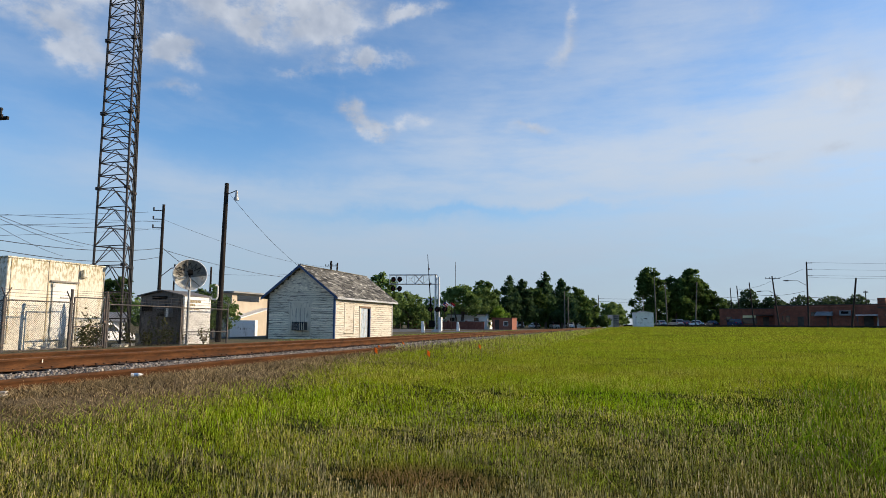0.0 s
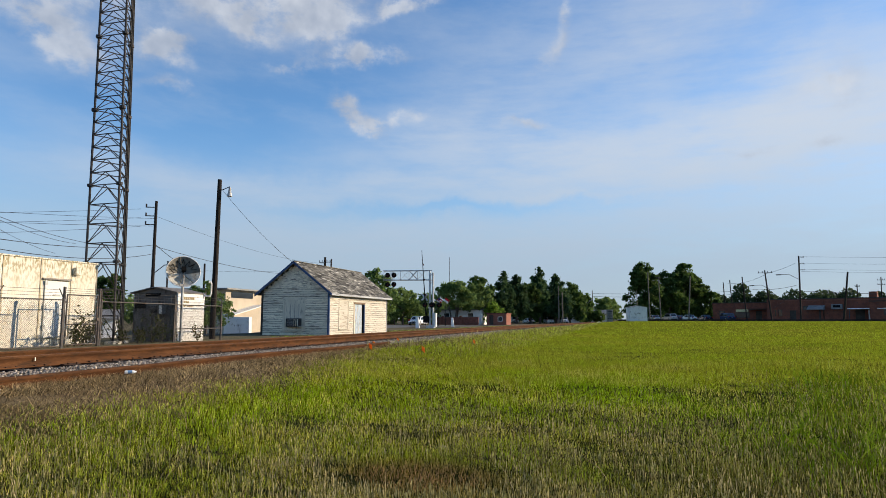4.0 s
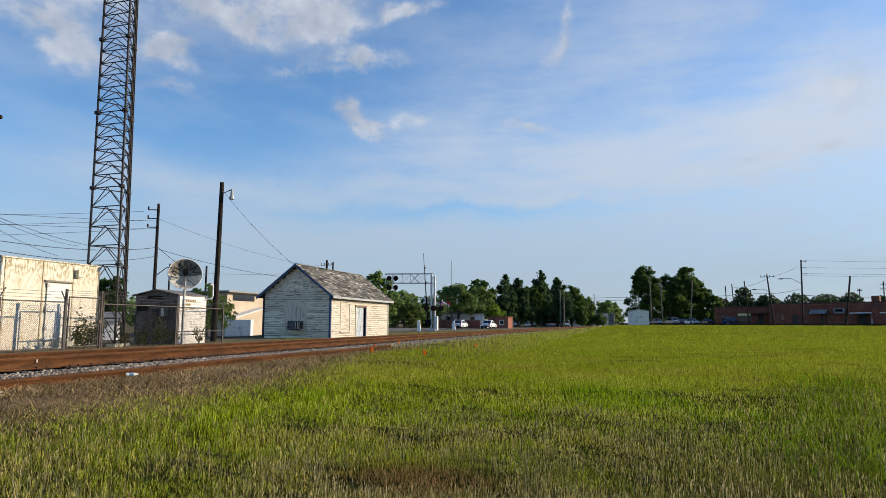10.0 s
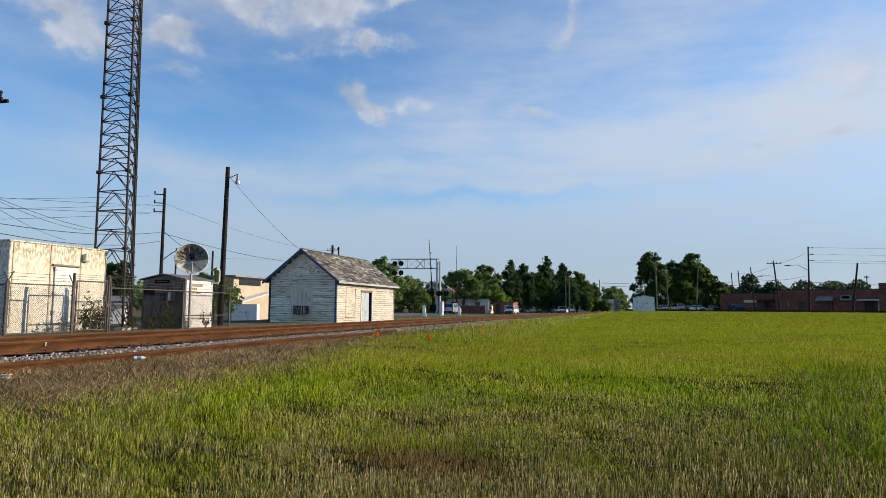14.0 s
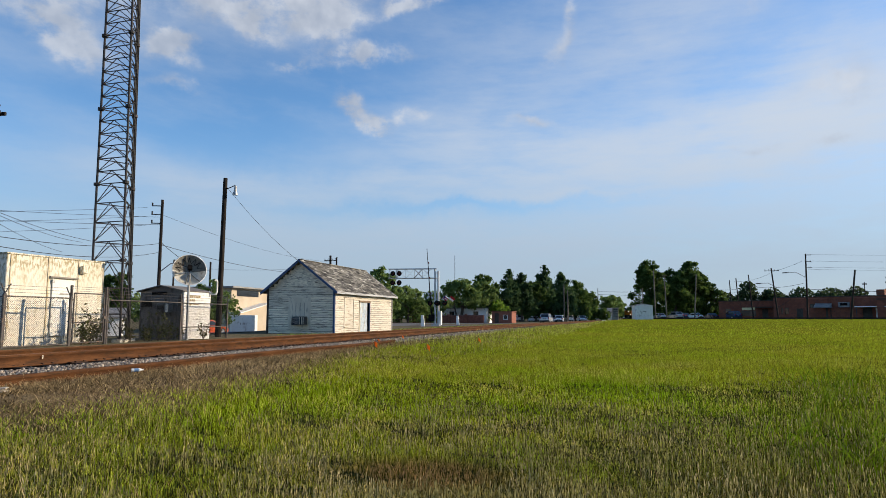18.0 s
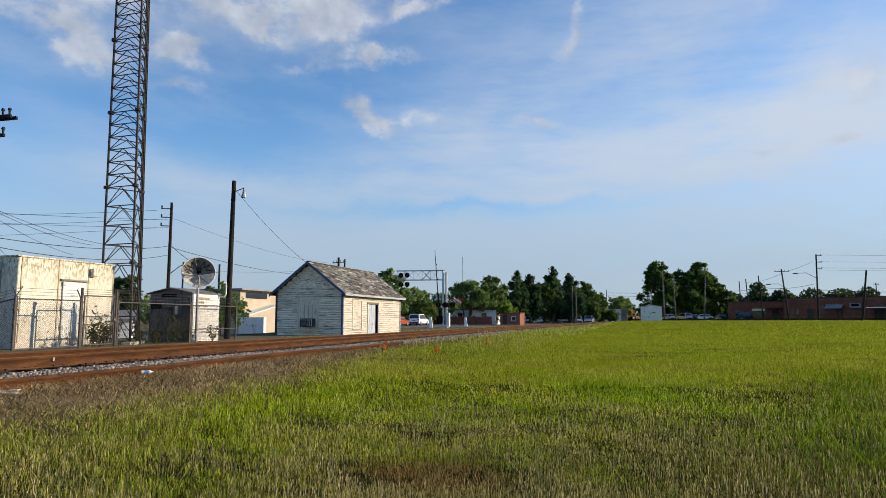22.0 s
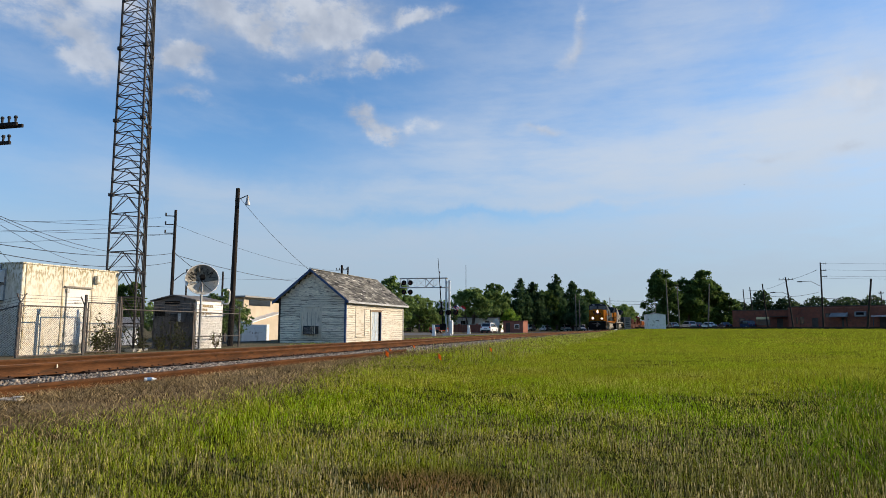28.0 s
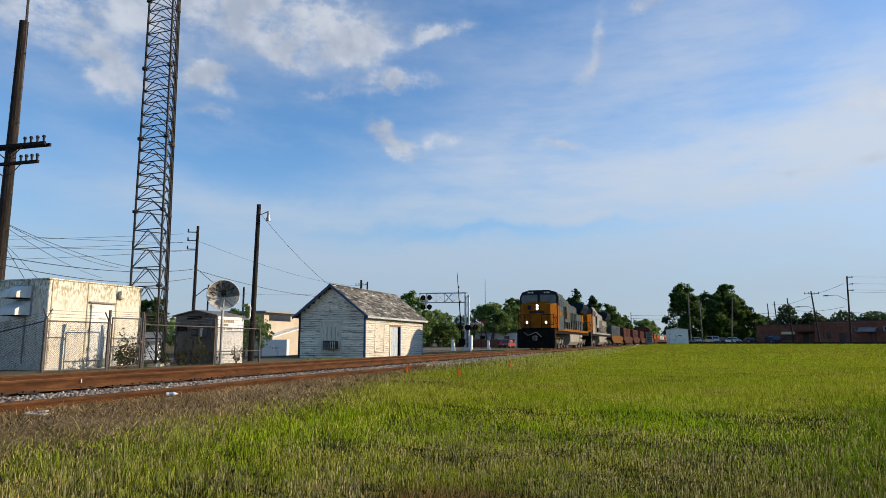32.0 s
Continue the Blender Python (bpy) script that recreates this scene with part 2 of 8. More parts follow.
def array_mesh(name, verts, faces, material, smooth=False):
    me = bpy.data.meshes.new(name)
    verts, faces = np.asarray(verts, np.float32), np.asarray(faces, np.int32)
    k = faces.shape[1]
    me.vertices.add(len(verts))
    me.vertices.foreach_set("co", verts.ravel())
    me.loops.add(faces.size)
    me.loops.foreach_set("vertex_index", faces.ravel())
    me.polygons.add(len(faces))
    me.polygons.foreach_set("loop_start", np.arange(0, faces.size, k, dtype=np.int32))
    me.update(calc_edges=True)
    me.materials.append(material)
    if smooth:
        me.polygons.foreach_set("use_smooth", np.ones(len(faces), bool))
    return me


def sm(a, b, x):
    t = np.clip((np.asarray(x, float) - a) / (b - a), 0, 1)
    return t * t * (3 - 2 * t)


# ---- the lie of the land ----
RAIL_TOP = 0.46


def track_x(y):
    """The middle of the railway: straight at the hut, then bearing gently right."""
    y = np.asarray(y, float)
    k = 0.00022
    return np.where(y < 35, -10.0, np.where(y < 115, -10.0 + k * (y - 35) ** 2, -10.0 + k * 6400 + 2 * k * 80 * (y - 115)))


def land(x, y):
    x, y = np.asarray(x, float), np.asarray(y, float)
    r = np.hypot(x, y)
    d = x - track_x(y)
    field = -0.25 + 0.28 * sm(4, 16, r) + 0.72 * sm(14, 100, r)
    near = 0.26
    back = -0.75 * sm(-15, -23, d) * (1 - sm(58, 96, y)) + 0.1 * sm(60, 110, y)
    back = back * sm(-16, -30, d)
    bed = 0.12
    z = np.where(d > 0, bed + (near - bed) * sm(2.1, 3.0, d), bed + (0.08 - bed) * sm(-1.7, -3.2, d))
    z = np.where(d > 3.0, near + (field - near) * sm(3.0, 7.5, d), z)
    z = np.where(d < -3.2, 0.08 + (back - 0.08) * sm(-3.2, -7.0, d), z)
    return z


def ground_sheet():
    def axis(parts):
        return np.unique(np.concatenate([np.arange(a, b, s) for a, b, s in parts]))
    xs = axis([(-3000, -200, 200), (-200, -60, 10), (-60, -24, 2), (-24, -3, 0.5), (-3, 20, 1.0), (20, 60, 4), (60, 200, 10), (200, 3001, 200)])
    ys = axis([(-3000, -100, 200), (-100, -10, 10), (-10, 40, 0.8), (40, 130, 2.5), (130, 300, 8), (300, 600, 25), (600, 4801, 200)])
    X, Y = np.meshgrid(xs, ys)
    Z = land(X, Y)
    rng = np.random.default_rng(3)
    Z = Z + rng.normal(0, 0.012, Z.shape) * (np.hypot(X, Y) < 60)
    n, k = X.shape[1], X.shape[0]
    idx = np.arange(n * k).reshape(k, n)
    faces = np.stack([idx[:-1, :-1], idx[:-1, 1:], idx[1:, 1:], idx[1:, :-1]], -1).reshape(-1, 4)
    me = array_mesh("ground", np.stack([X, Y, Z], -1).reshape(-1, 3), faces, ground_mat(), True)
    return tagged(new("ground", me), "grassy field with dry brown verge along the railway", "ground", kind="structure")


def position_tools(mat):
    N, L = mat.node_tree.nodes, mat.node_tree.links
    geo = N.new("ShaderNodeNewGeometry")

    def tex(sc, detail=5.0, stretch=None):
        n = N.new("ShaderNodeTexNoise")
        n.inputs["Scale"].default_value, n.inputs["Detail"].default_value, n.inputs["Roughness"].default_value = sc, detail, 0.6
        if stretch:
            mp = N.new("ShaderNodeMapping")
            mp.inputs["Scale"].default_value = stretch
            L.new(geo.outputs["Position"], mp.inputs["Vector"])
            L.new(mp.outputs[0], n.inputs["Vector"])
        else:
            L.new(geo.outputs["Position"], n.inputs["Vector"])
        return n.outputs["Fac"]

    def ramp(v, a, z, lo=0.0, hi=1.0):
        n = N.new("ShaderNodeMapRange")
        n.interpolation_type = "SMOOTHSTEP"
        L.new(v, n.inputs[0])
        n.inputs[1].default_value, n.inputs[2].default_value, n.inputs[3].default_value, n.inputs[4].default_value = a, z, lo, hi
        return n.outputs[0]

    def m(op, a, b=0.0):
        n = N.new("ShaderNodeMath")
        n.operation = op
        for v, s in ((a, n.inputs[0]), (b, n.inputs[1])):
            if isinstance(v, (int, float)):
                s.default_value = v
            else:
                L.new(v, s)
        return n.outputs[0]

    def blend(f, a, z):
        n = N.new("ShaderNodeMix")
        n.data_type = "RGBA"
        for v, s in ((f, n.inputs[0]), (a, n.inputs[6]), (z, n.inputs[7])):
            if isinstance(v, float):
                s.default_value = v
            elif isinstance(v, tuple):
                s.default_value = (*v, 1)
            else:
                L.new(v, s)
        return n.outputs[2]
    xyz = N.new("ShaderNodeSeparateXYZ")
    L.new(geo.outputs["Position"], xyz.inputs[0])
    return N, L, geo, xyz, tex, ramp, m, blend


def ground_mat():
    mat = bpy.data.materials.new("field_ground")
    mat.use_nodes = True
    N, L, geo, xyz, tex, ramp, m, blend = position_tools(mat)
    b = N["Principled BSDF"]
    # near ground almost black: the shade between the stalks is in its colour
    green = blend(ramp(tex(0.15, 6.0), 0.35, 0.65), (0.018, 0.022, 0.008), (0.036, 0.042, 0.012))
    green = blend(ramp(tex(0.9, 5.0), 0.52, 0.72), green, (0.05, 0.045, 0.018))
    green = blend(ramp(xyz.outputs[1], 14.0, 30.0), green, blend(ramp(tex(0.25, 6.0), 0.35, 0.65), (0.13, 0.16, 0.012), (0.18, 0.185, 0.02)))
    dry = blend(ramp(tex(1.5, 6.0), 0.35, 0.65), (0.12, 0.082, 0.045), (0.20, 0.148, 0.085))
    dirt = blend(ramp(tex(0.6, 6.0), 0.35, 0.65), (0.17, 0.145, 0.10), (0.14, 0.125, 0.07))
    edge = m("ADD", m("ADD", xyz.outputs[0], ramp(xyz.outputs[1], 9.0, 15.0, 0.0, 1.8)), m("MULTIPLY", m("SUBTRACT", tex(0.35, 4.0), 0.5), 4.0))
    col = blend(ramp(edge, -5.7, -4.5), dry, green)
    col = blend(ramp(xyz.outputs[0], -12.5, -11.5), dirt, col)
    grain = N.new("ShaderNodeHueSaturation")
    L.new(col, grain.inputs["Color"])
    L.new(ramp(tex(18.0, 6.0), 0.2, 0.8, 0.55, 1.35), grain.inputs["Value"])
    L.new(grain.outputs[0], b.inputs["Base Color"])
    b.inputs["Roughness"].default_value = 0.95
    b.inputs["Specular IOR Level"].default_value = 0.0
    bp = N.new("ShaderNodeBump")
    bp.inputs["Strength"].default_value, bp.inputs["Distance"].default_value = 0.6, 0.06
    L.new(tex(9.0, 8.0), bp.inputs["Height"])
    L.new(bp.outputs[0], b.inputs["Normal"])
    return mat


ground_sheet()
# ---- railway ----
RUST = surf("rusty_rail", (0.064, 0.029, 0.014), (0.118, 0.052, 0.022), 4.0, 0.85, 0.0, 0.2, 60, c3=(0.05, 0.027, 0.015), stretch=(1, 0.35, 2), spec=0.08, amount=0.4, worn=(0.48, 0.68))
RUST_DARK = surf("dark_rust", (0.035, 0.018, 0.012), (0.06, 0.03, 0.018), 5.0, 0.8, 0.2, 0.2, 60)
TIE = surf("creosote_wood", (0.018, 0.013, 0.010), (0.045, 0.033, 0.025), 6.0, 0.9, 0.0, 0.4, 50, rand=0.35, stretch=(0.3, 3, 1))
STONE = surf("ballast_stone", (0.17, 0.143, 0.115), (0.36, 0.31, 0.25), 6.0, 0.9, 0.0, 0.3, 30, island=0.65, c3=(0.16, 0.11, 0.08))
HEAD = surf("worn_rail_head", (0.10, 0.045, 0.02), (0.16, 0.08, 0.04), 4.0, 0.7, 0.15, 0.1, 60, stretch=(1, 0.2, 1), spec=0.2)

RAIL_SECTION = [(-0.075, -0.186), (0.075, -0.186), (0.075, -0.172), (0.016, -0.150), (0.010, -0.135), (0.010, -0.052), (0.036, -0.040), (0.036, -0.010), (0.026, 0.0),
                (-0.026, 0.0), (-0.036, -0.010), (-0.036, -0.040), (-0.010, -0.052), (-0.010, -0.135), (-0.016, -0.150), (-0.075, -0.172)]


def swept(name, section, ys, shift, top, material, parent, label=""):
    n = len(section)
    verts, faces = [], []
    for y in ys:
        x0 = float(track_x(y)) + shift
        verts += [(x0 + a, y, top + b) for a, b in section]
    for k in range(len(ys) - 1):
        for i in range(n):
            j = (i + 1) % n
            faces.append((k * n + i, k * n + j, k * n + n + j, k * n + n + i))
    ob = new(name, array_mesh(name, verts, faces, material))
    ob.parent = parent
    if label:
        ob["label"] = label
    return ob


def railway():
    line = thing("railway_track", pose(0, 0, 0), "rusty railway track with dark wooden ties on grey ballast", "railway track", kind="structure")
    ys = list(np.arange(-30, 36, 6.0)) + list(np.arange(36, 130, 4.0)) + list(np.arange(130, 640, 12.0))
    for shift in (0.755, -0.755):
        rail = swept("rail", RAIL_SECTION, ys, shift, RAIL_TOP, RUST, line, "rust-brown steel rail")
        swept("rail_head", [(-0.034, 0.002), (0.034, 0.002), (0.034, -0.006), (-0.034, -0.006)], ys, shift, RAIL_TOP, HEAD, rail, "worn running surface")
    bm = nb()
    box(bm, 0, 0, -0.09, 2.6, 0.23, 0.18, bevel=0.012)
    tie = mesh_of("tie", bm, TIE)
    bm = nb()
    box(bm, 0, 0, 0.01, 0.19, 0.34, 0.02)
    for sx in (-0.1, 0.1):
        for sy in (-0.09, 0.09):
            box(bm, sx, sy, 0.025, 0.03, 0.03, 0.025)
    plate = mesh_of("tie_plate", bm, RUST_DARK)
    rng = random.Random(5)
    for k in range(290):
        y = 1.0 + 0.52 * k
        x = float(track_x(y))
        t = piece("tie", tie, line, pose(x + rng.uniform(-0.06, 0.06), y, RAIL_TOP - 0.19, 0, 0, rng.uniform(-1.5, 1.5)))
        if k < 70:
            for s in (0.755, -0.755):
                piece("tie_plate", plate, t, pose(s, 0, 0))
    # a rail left lying beside the track
    spare = thing("spare_rail", pose(-6.85, 0, 0.385), "long rusty spare rail lying in the dead grass", "rail")
    verts, faces, n = [], [], len(RAIL_SECTION)
    ys2 = list(np.arange(-16, 19.1, 2.0))
    for y in ys2:
        verts += [(a * 1.05 + 0.015 * math.sin(y), y, b * 1.0 + 0.01 * math.sin(y * 0.7)) for a, b in RAIL_SECTION]
    for k in range(len(ys2) - 1):
        for i in range(n):
            faces.append((k * n + i, k * n + (i + 1) % n, k * n + n + (i + 1) % n, k * n + n + i))
    ob = new("rail_bar", array_mesh("rail_bar", verts, faces, RUST))
    ob.parent = spare


def stones(name, pts, size, material, seed, label):
    """Broken stone: squashed eight-cornered lumps, all turned differently."""
    rng = np.random.default_rng(seed)
    n = len(pts)
    base = np.array([(-1, -1, -1), (1, -1, -1), (1, 1, -1), (-1, 1, -1), (-1, -1, 1), (1, -1, 1), (1, 1, 1), (-1, 1, 1)], float) * 0.5
    v = base[None] * rng.uniform(0.6, 1.15, (n, 8, 3)) * (size * rng.uniform(0.6, 1.3, (n, 1, 1)))
    ang = rng.uniform(0, 6.28, (n, 2))
    c, s = np.cos(ang[:, 0])[:, None], np.sin(ang[:, 0])[:, None]
    x, y = v[..., 0] * c - v[..., 1] * s, v[..., 0] * s + v[..., 1] * c
    c, s = np.cos(ang[:, 1])[:, None], np.sin(ang[:, 1])[:, None]
    y, z = y * c - v[..., 2] * s, y * s + v[..., 2] * c
    v = np.stack([x, y, z], -1) + np.asarray(pts)[:, None]
    q = np.array([(0, 3, 2, 1), (4, 5, 6, 7), (0, 1, 5, 4), (1, 2, 6, 5), (2, 3, 7, 6), (3, 0, 4, 7)])
    f = (q[None] + 8 * np.arange(n)[:, None, None]).reshape(-1, 4)
    return tagged(new(name, array_mesh(name, v.reshape(-1, 3), f, material)), label, "gravel", kind="stuff")


def ballast():
    rng = np.random.default_rng(11)
    pts = []
    for lo, hi, count in ((2, 18, 30000), (18, 45, 19000), (45, 130, 6000)):
        y = rng.uniform(lo, hi, count)
        d = np.where(rng.random(count) < 0.82, rng.uniform(0.85, 2.85, count), rng.uniform(-1.2, 0.67, count))
        keep = np.abs(d + 0.755) > 0.09
        y, d = y[keep], d[keep]
        x = track_x(y) + d
        # the ties stand proud of the stones by a few centimetres near the rail
        z = np.where(np.abs(d) < 0.7, 0.27, 0.16 + 0.10 * sm(1.05, 1.35, d)) - 0.06 * sm(1.9, 2.9, d)
        z = np.maximum(z, land(x, y))
        pts.append(np.stack([x, y, z + rng.uniform(-0.03, 0.02, len(x))], -1))
    stones("ballast", np.concatenate(pts), 0.034, STONE, 12, "grey crushed stone ballast round the ties")


railway()
ballast()
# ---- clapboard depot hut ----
# one hut paint, two tones offsetting light: pale for shaded gable, darker for sunlit side
PAINT = surf("peeling_white_shaded_paint", (0.86, 0.77, 0.60), (0.74, 0.66, 0.51), 1.6, 0.75, 0, 0.25, 30, rand=0.13, c3=(0.22, 0.185, 0.145), stretch=(0.3, 3, 4.5), amount=0.2, worn=(0.515, 0.63))
PAINT_SUN = surf("sunward_cream_paint", (0.62, 0.575, 0.49), (0.54, 0.505, 0.43), 1.4, 0.75, 0, 0.2, 30, rand=0.08, c3=(0.34, 0.29, 0.22), stretch=(0.35, 3, 4), amount=0.14, worn=(0.52, 0.63))
BLUE = surf("dark_blue_paint", (0.03, 0.065, 0.15), (0.05, 0.095, 0.20), 5.0, 0.6, 0, 0.2, 40, c3=(0.10, 0.11, 0.13), amount=0.2)
PALE_BLUE = surf("pale_blue_door_paint", (0.34, 0.42, 0.50), (0.45, 0.52, 0.58), 3.0, 0.7, 0, 0.2, 30, c3=(0.22, 0.22, 0.22), stretch=(2, 2, 0.5))
SHINGLE = surf("weathered_shingle", (0.045, 0.044, 0.042), (0.185, 0.178, 0.155), 0.55, 0.95, 0, 0.5, 60, rand=0.62, c3=(0.46, 0.45, 0.40), amount=0.45, lo=0.42, hi=0.58, stretch=(2.0, 0.7, 2.0))
BOARD = surf("painted_plywood", (0.74, 0.67, 0.53), (0.62, 0.56, 0.44), 1.5, 0.8, 0, 0.15, 20, c3=(0.34, 0.31, 0.26), stretch=(2, 2, 0.5), amount=0.12)
DARK = surf("dark_interior", (0.02, 0.02, 0.022), (0.03, 0.03, 0.03), 3.0, 0.9, 0, 0, amount=0.1)
GREY_METAL = surf("grey_painted_metal", (0.30, 0.31, 0.31), (0.40, 0.41, 0.41), 2.0, 0.5, 0.3, 0.08, 50, c3=(0.24, 0.20, 0.16), amount=0.12)

BACKING = surf("bare_weathered_wood", (0.055, 0.045, 0.035), (0.09, 0.075, 0.06), 2.0, 0.95, 0, 0.3, 30)
HUT_W, HUT_L, HUT_H, HUT_RIDGE = 4.95, 10.4, 3.02, 4.92


def board_mesh(length, height, thick, material, name="clapboard"):
    """A lapped board: thicker at its foot. Length along x, out along -y."""
    bm = nb()
    prism(bm, [(0, 0), (-thick, 0), (-thick * 0.45, height), (0, height)], "x", 0, length)
    return mesh_of(name, bm, material)


def hut():
    h = thing("depot_hut", pose(-18.93, 38.45, 0), "old white clapboard railway hut with peeling paint and shingle roof", "hut")
    W, Lg, H, RG = HUT_W, HUT_L, HUT_H, HUT_RIDGE
    t = 0.12
    # walls: the long one towards the track has a doorway; local +x is the track side, y runs along it
    bm = nb()
    d0, d1, dh = 4.05, 5.75, 2.13
    box(bm, -t / 2, d0 / 2, H / 2, t, d0, H)
    box(bm, -t / 2, (d1 + Lg) / 2, H / 2, t, Lg - d1, H)
    box(bm, -t / 2, (d0 + d1) / 2, (dh + H) / 2, t, d1 - d0, H - dh)
    part("side_wall", bm, BACKING, h)
    bm = nb()
    prism(bm, [(-t, -0.35), (-W, -0.35), (-W, H), (-W / 2, RG - 0.1), (-t, H + 0.03)], "y", 0.0, t)
    part("gable_wall", bm, BACKING, h)
    bm = nb()
    prism(bm, [(-t, 0), (-W, 0), (-W, H), (-W / 2, RG - 0.1), (-t, H + 0.03)], "y", Lg - t, Lg)
    part("rear_wall", bm, BOARD, h)
    bm = nb()
    box(bm, -W + t / 2, Lg / 2, H / 2, t, Lg - 2 * t - 0.01, H)
    part("back_wall", bm, BOARD, h)
    bm = nb()
    box(bm, -W / 2, Lg / 2, 0.0, W - 0.3, Lg - 0.3, 0.1)
    part("floorboards", bm, TIE, h)
    # clapboards on the track side, cut at window panel and door
    pitch = 0.152
    rng = random.Random(2)
    store = {}

    def clap(length, material, tag):
        key = (round(length, 2), tag)
        if key not in store:
            store[key] = board_mesh(length, pitch - 0.018, 0.045, material)
        return store[key]
    w0, w1, wz0, wz1 = 1.45, 3.05, 0.42, 2.32
    for k in range(int(H / pitch)):
        z = k * pitch
        spans = [(0.1, Lg - 0.1)]
        if z < dh:
            spans = [(0.1, d0 - 0.12), (d1 + 0.12, Lg - 0.1)]
        if wz0 - 0.1 < z < wz1:
            spans = [s for a, b in spans for s in ([(a, w0), (w1, b)] if a < w0 < b else [(a, b)])]
        for a, b in spans:
            m = Matrix.Translation((0.002, a, z)) @ Matrix.Rotation(radians(90), 4, "Z") @ pose(0, 0, 0, rng.uniform(-0.4, 0.4), rng.uniform(-0.12, 0.12), 0)
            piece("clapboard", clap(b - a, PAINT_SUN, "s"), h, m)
    # clapboards and a shingled triangle on the gable
    g0, g1, gz0, gz1 = -3.35, -1.70, 0.35, 2.36
    for k in range(-2, int(H / pitch) + 1):
        z = k * pitch
        spans = [(-W + 0.08, -0.08)]
        if gz0 - 0.1 < z < gz1:
            spans = [(-W + 0.08, g0), (g1, -0.08)]
        for a, b in spans:
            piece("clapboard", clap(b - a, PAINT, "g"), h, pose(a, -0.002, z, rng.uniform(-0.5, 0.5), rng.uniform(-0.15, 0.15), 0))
    bm = nb()
    box(bm, 0, -0.012, 0.09, 0.19, 0.024, 0.19)
    sh = mesh_of("wall_shingle", bm, PAINT)
    row = 0
    z = H + 0.12
    while z < RG - 0.35:
        half = (RG - 0.22 - z) / (RG - H) * W / 2
        n = max(1, int(2 * half / 0.2))
        for i in range(n):
            x = -W / 2 + (i - (n - 1) / 2) * 0.2 + (0.05 if row % 2 else -0.05)
            piece("wall_shingle", sh, h, pose(x, -0.004, z, rng.uniform(-3, 1), rng.uniform(-1.5, 1.5), 0))
        z += 0.155
        row += 1
    bm = nb()
    box(bm, -W / 2, -0.03, H + 0.05, W + 0.05, 0.05, 0.10)
    part("gable_band", bm, PAINT, h)
    # corner boards and fascia in dark blue
    for x, y in ((0.0, 0.0), (-W, 0.0), (0.0, Lg)):
        bm = nb()
        box(bm, x, y, H / 2 - (0.15 if y == 0 else 0.0), 0.13, 0.13, H + (0.3 if y == 0 else 0.0), bevel=0.008)
        part("corner_board", bm, BLUE if (x, y) == (0.0, 0.0) else (BACKING if y == 0 else GREY_METAL), h, "dark blue corner board" if (x, y) == (0.0, 0.0) else "grey weathered corner board")
    # roof: two decks, courses of shingles, fascia
    over, drop = 0.38, 0.36
    slope = (RG - H) / (W / 2)
    for s in (1, -1):
        bm = nb()
        e = W / 2 + drop
        prism(bm, [(-W / 2, RG), (-W / 2 + s * e, RG - slope * e), (-W / 2 + s * e, RG - slope * e - 0.07), (-W / 2, RG - 0.07)], "y", -over, Lg + over)
        part("roof_deck", bm, SHINGLE, h)
        for yy in (-over - 0.012, Lg + over + 0.012):
            bm = nb()
            prism(bm, [(-W / 2, RG + 0.03), (-W / 2 + s * (e + 0.03), RG + 0.03 - slope * (e + 0.03)), (-W / 2 + s * (e + 0.03), RG - 0.15 - slope * (e + 0.03)), (-W / 2, RG - 0.15)], "y", yy - 0.012, yy + 0.012)
            part("bargeboard", bm, BLUE, h, "dark blue bargeboard")
    bm = nb()
    e = W / 2 + drop
    box(bm, -W / 2 + e + 0.02, Lg / 2, RG - slope * e - 0.06, 0.03, Lg + 2 * over, 0.14)
    part("fascia", bm, surf("grey_peeling_board", (0.34, 0.36, 0.38), (0.46, 0.48, 0.50), 3.0, 0.85, 0, 0.2, 30, c3=(0.16, 0.14, 0.12), stretch=(3, 0.4, 3)), h, "grey peeling eave board")
    # shingle courses on the slope that faces the track
    ang = math.atan(slope)
    run = e / math.cos(ang)
    courses, per = 15, 19
    lw = (Lg + 2 * over) / per
    meshes = []
    for q in range(4):
        bm = nb()
        box(bm, 0, 0, 0.008, run / courses * 1.25, lw * 0.985, 0.014 + 0.004 * q)
        meshes.append(mesh_of("shingle", bm, SHINGLE))
    for c in range(courses):
        for i in range(per):
            if rng.random() < 0.025:
                continue
            u = (c + 0.5) * run / courses
            x = -W / 2 + u * math.cos(ang)
            z = RG - u * math.sin(ang) + 0.008
            y = -over + (i + 0.5) * lw + (lw * 0.25 if c % 2 and i < per - 1 else 0)
            m = Matrix.Translation((x, y, z)) @ Matrix.Rotation(ang - radians(1.3), 4, "Y") @ pose(0, 0, 0, rng.uniform(-0.6, 0.6), rng.uniform(-1.0, 0.5), rng.uniform(-0.8, 0.8))
            piece("shingle", meshes[rng.randrange(4)], h, m)
    bm = nb()
    box(bm, -W / 2, Lg / 2, RG + 0.02, 0.24, Lg + 2 * over, 0.035)
    part("ridge_cap", bm, SHINGLE, h)
    # boarded windows
    for side in (0, 1):
        wi = new("boarded_window")
        wi.parent = h
        if side == 0:
            wi.matrix_basis = Matrix.Translation((0.03, (w0 + w1) / 2, 0)) @ Matrix.Rotation(radians(90), 4, "Z")
            z0, z1, ww = wz0, wz1, w1 - w0
        else:
            wi.matrix_basis = Matrix.Translation(((g0 + g1) / 2, -0.03, 0))
            z0, z1, ww = gz0, gz1, g1 - g0
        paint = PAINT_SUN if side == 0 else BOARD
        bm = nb()
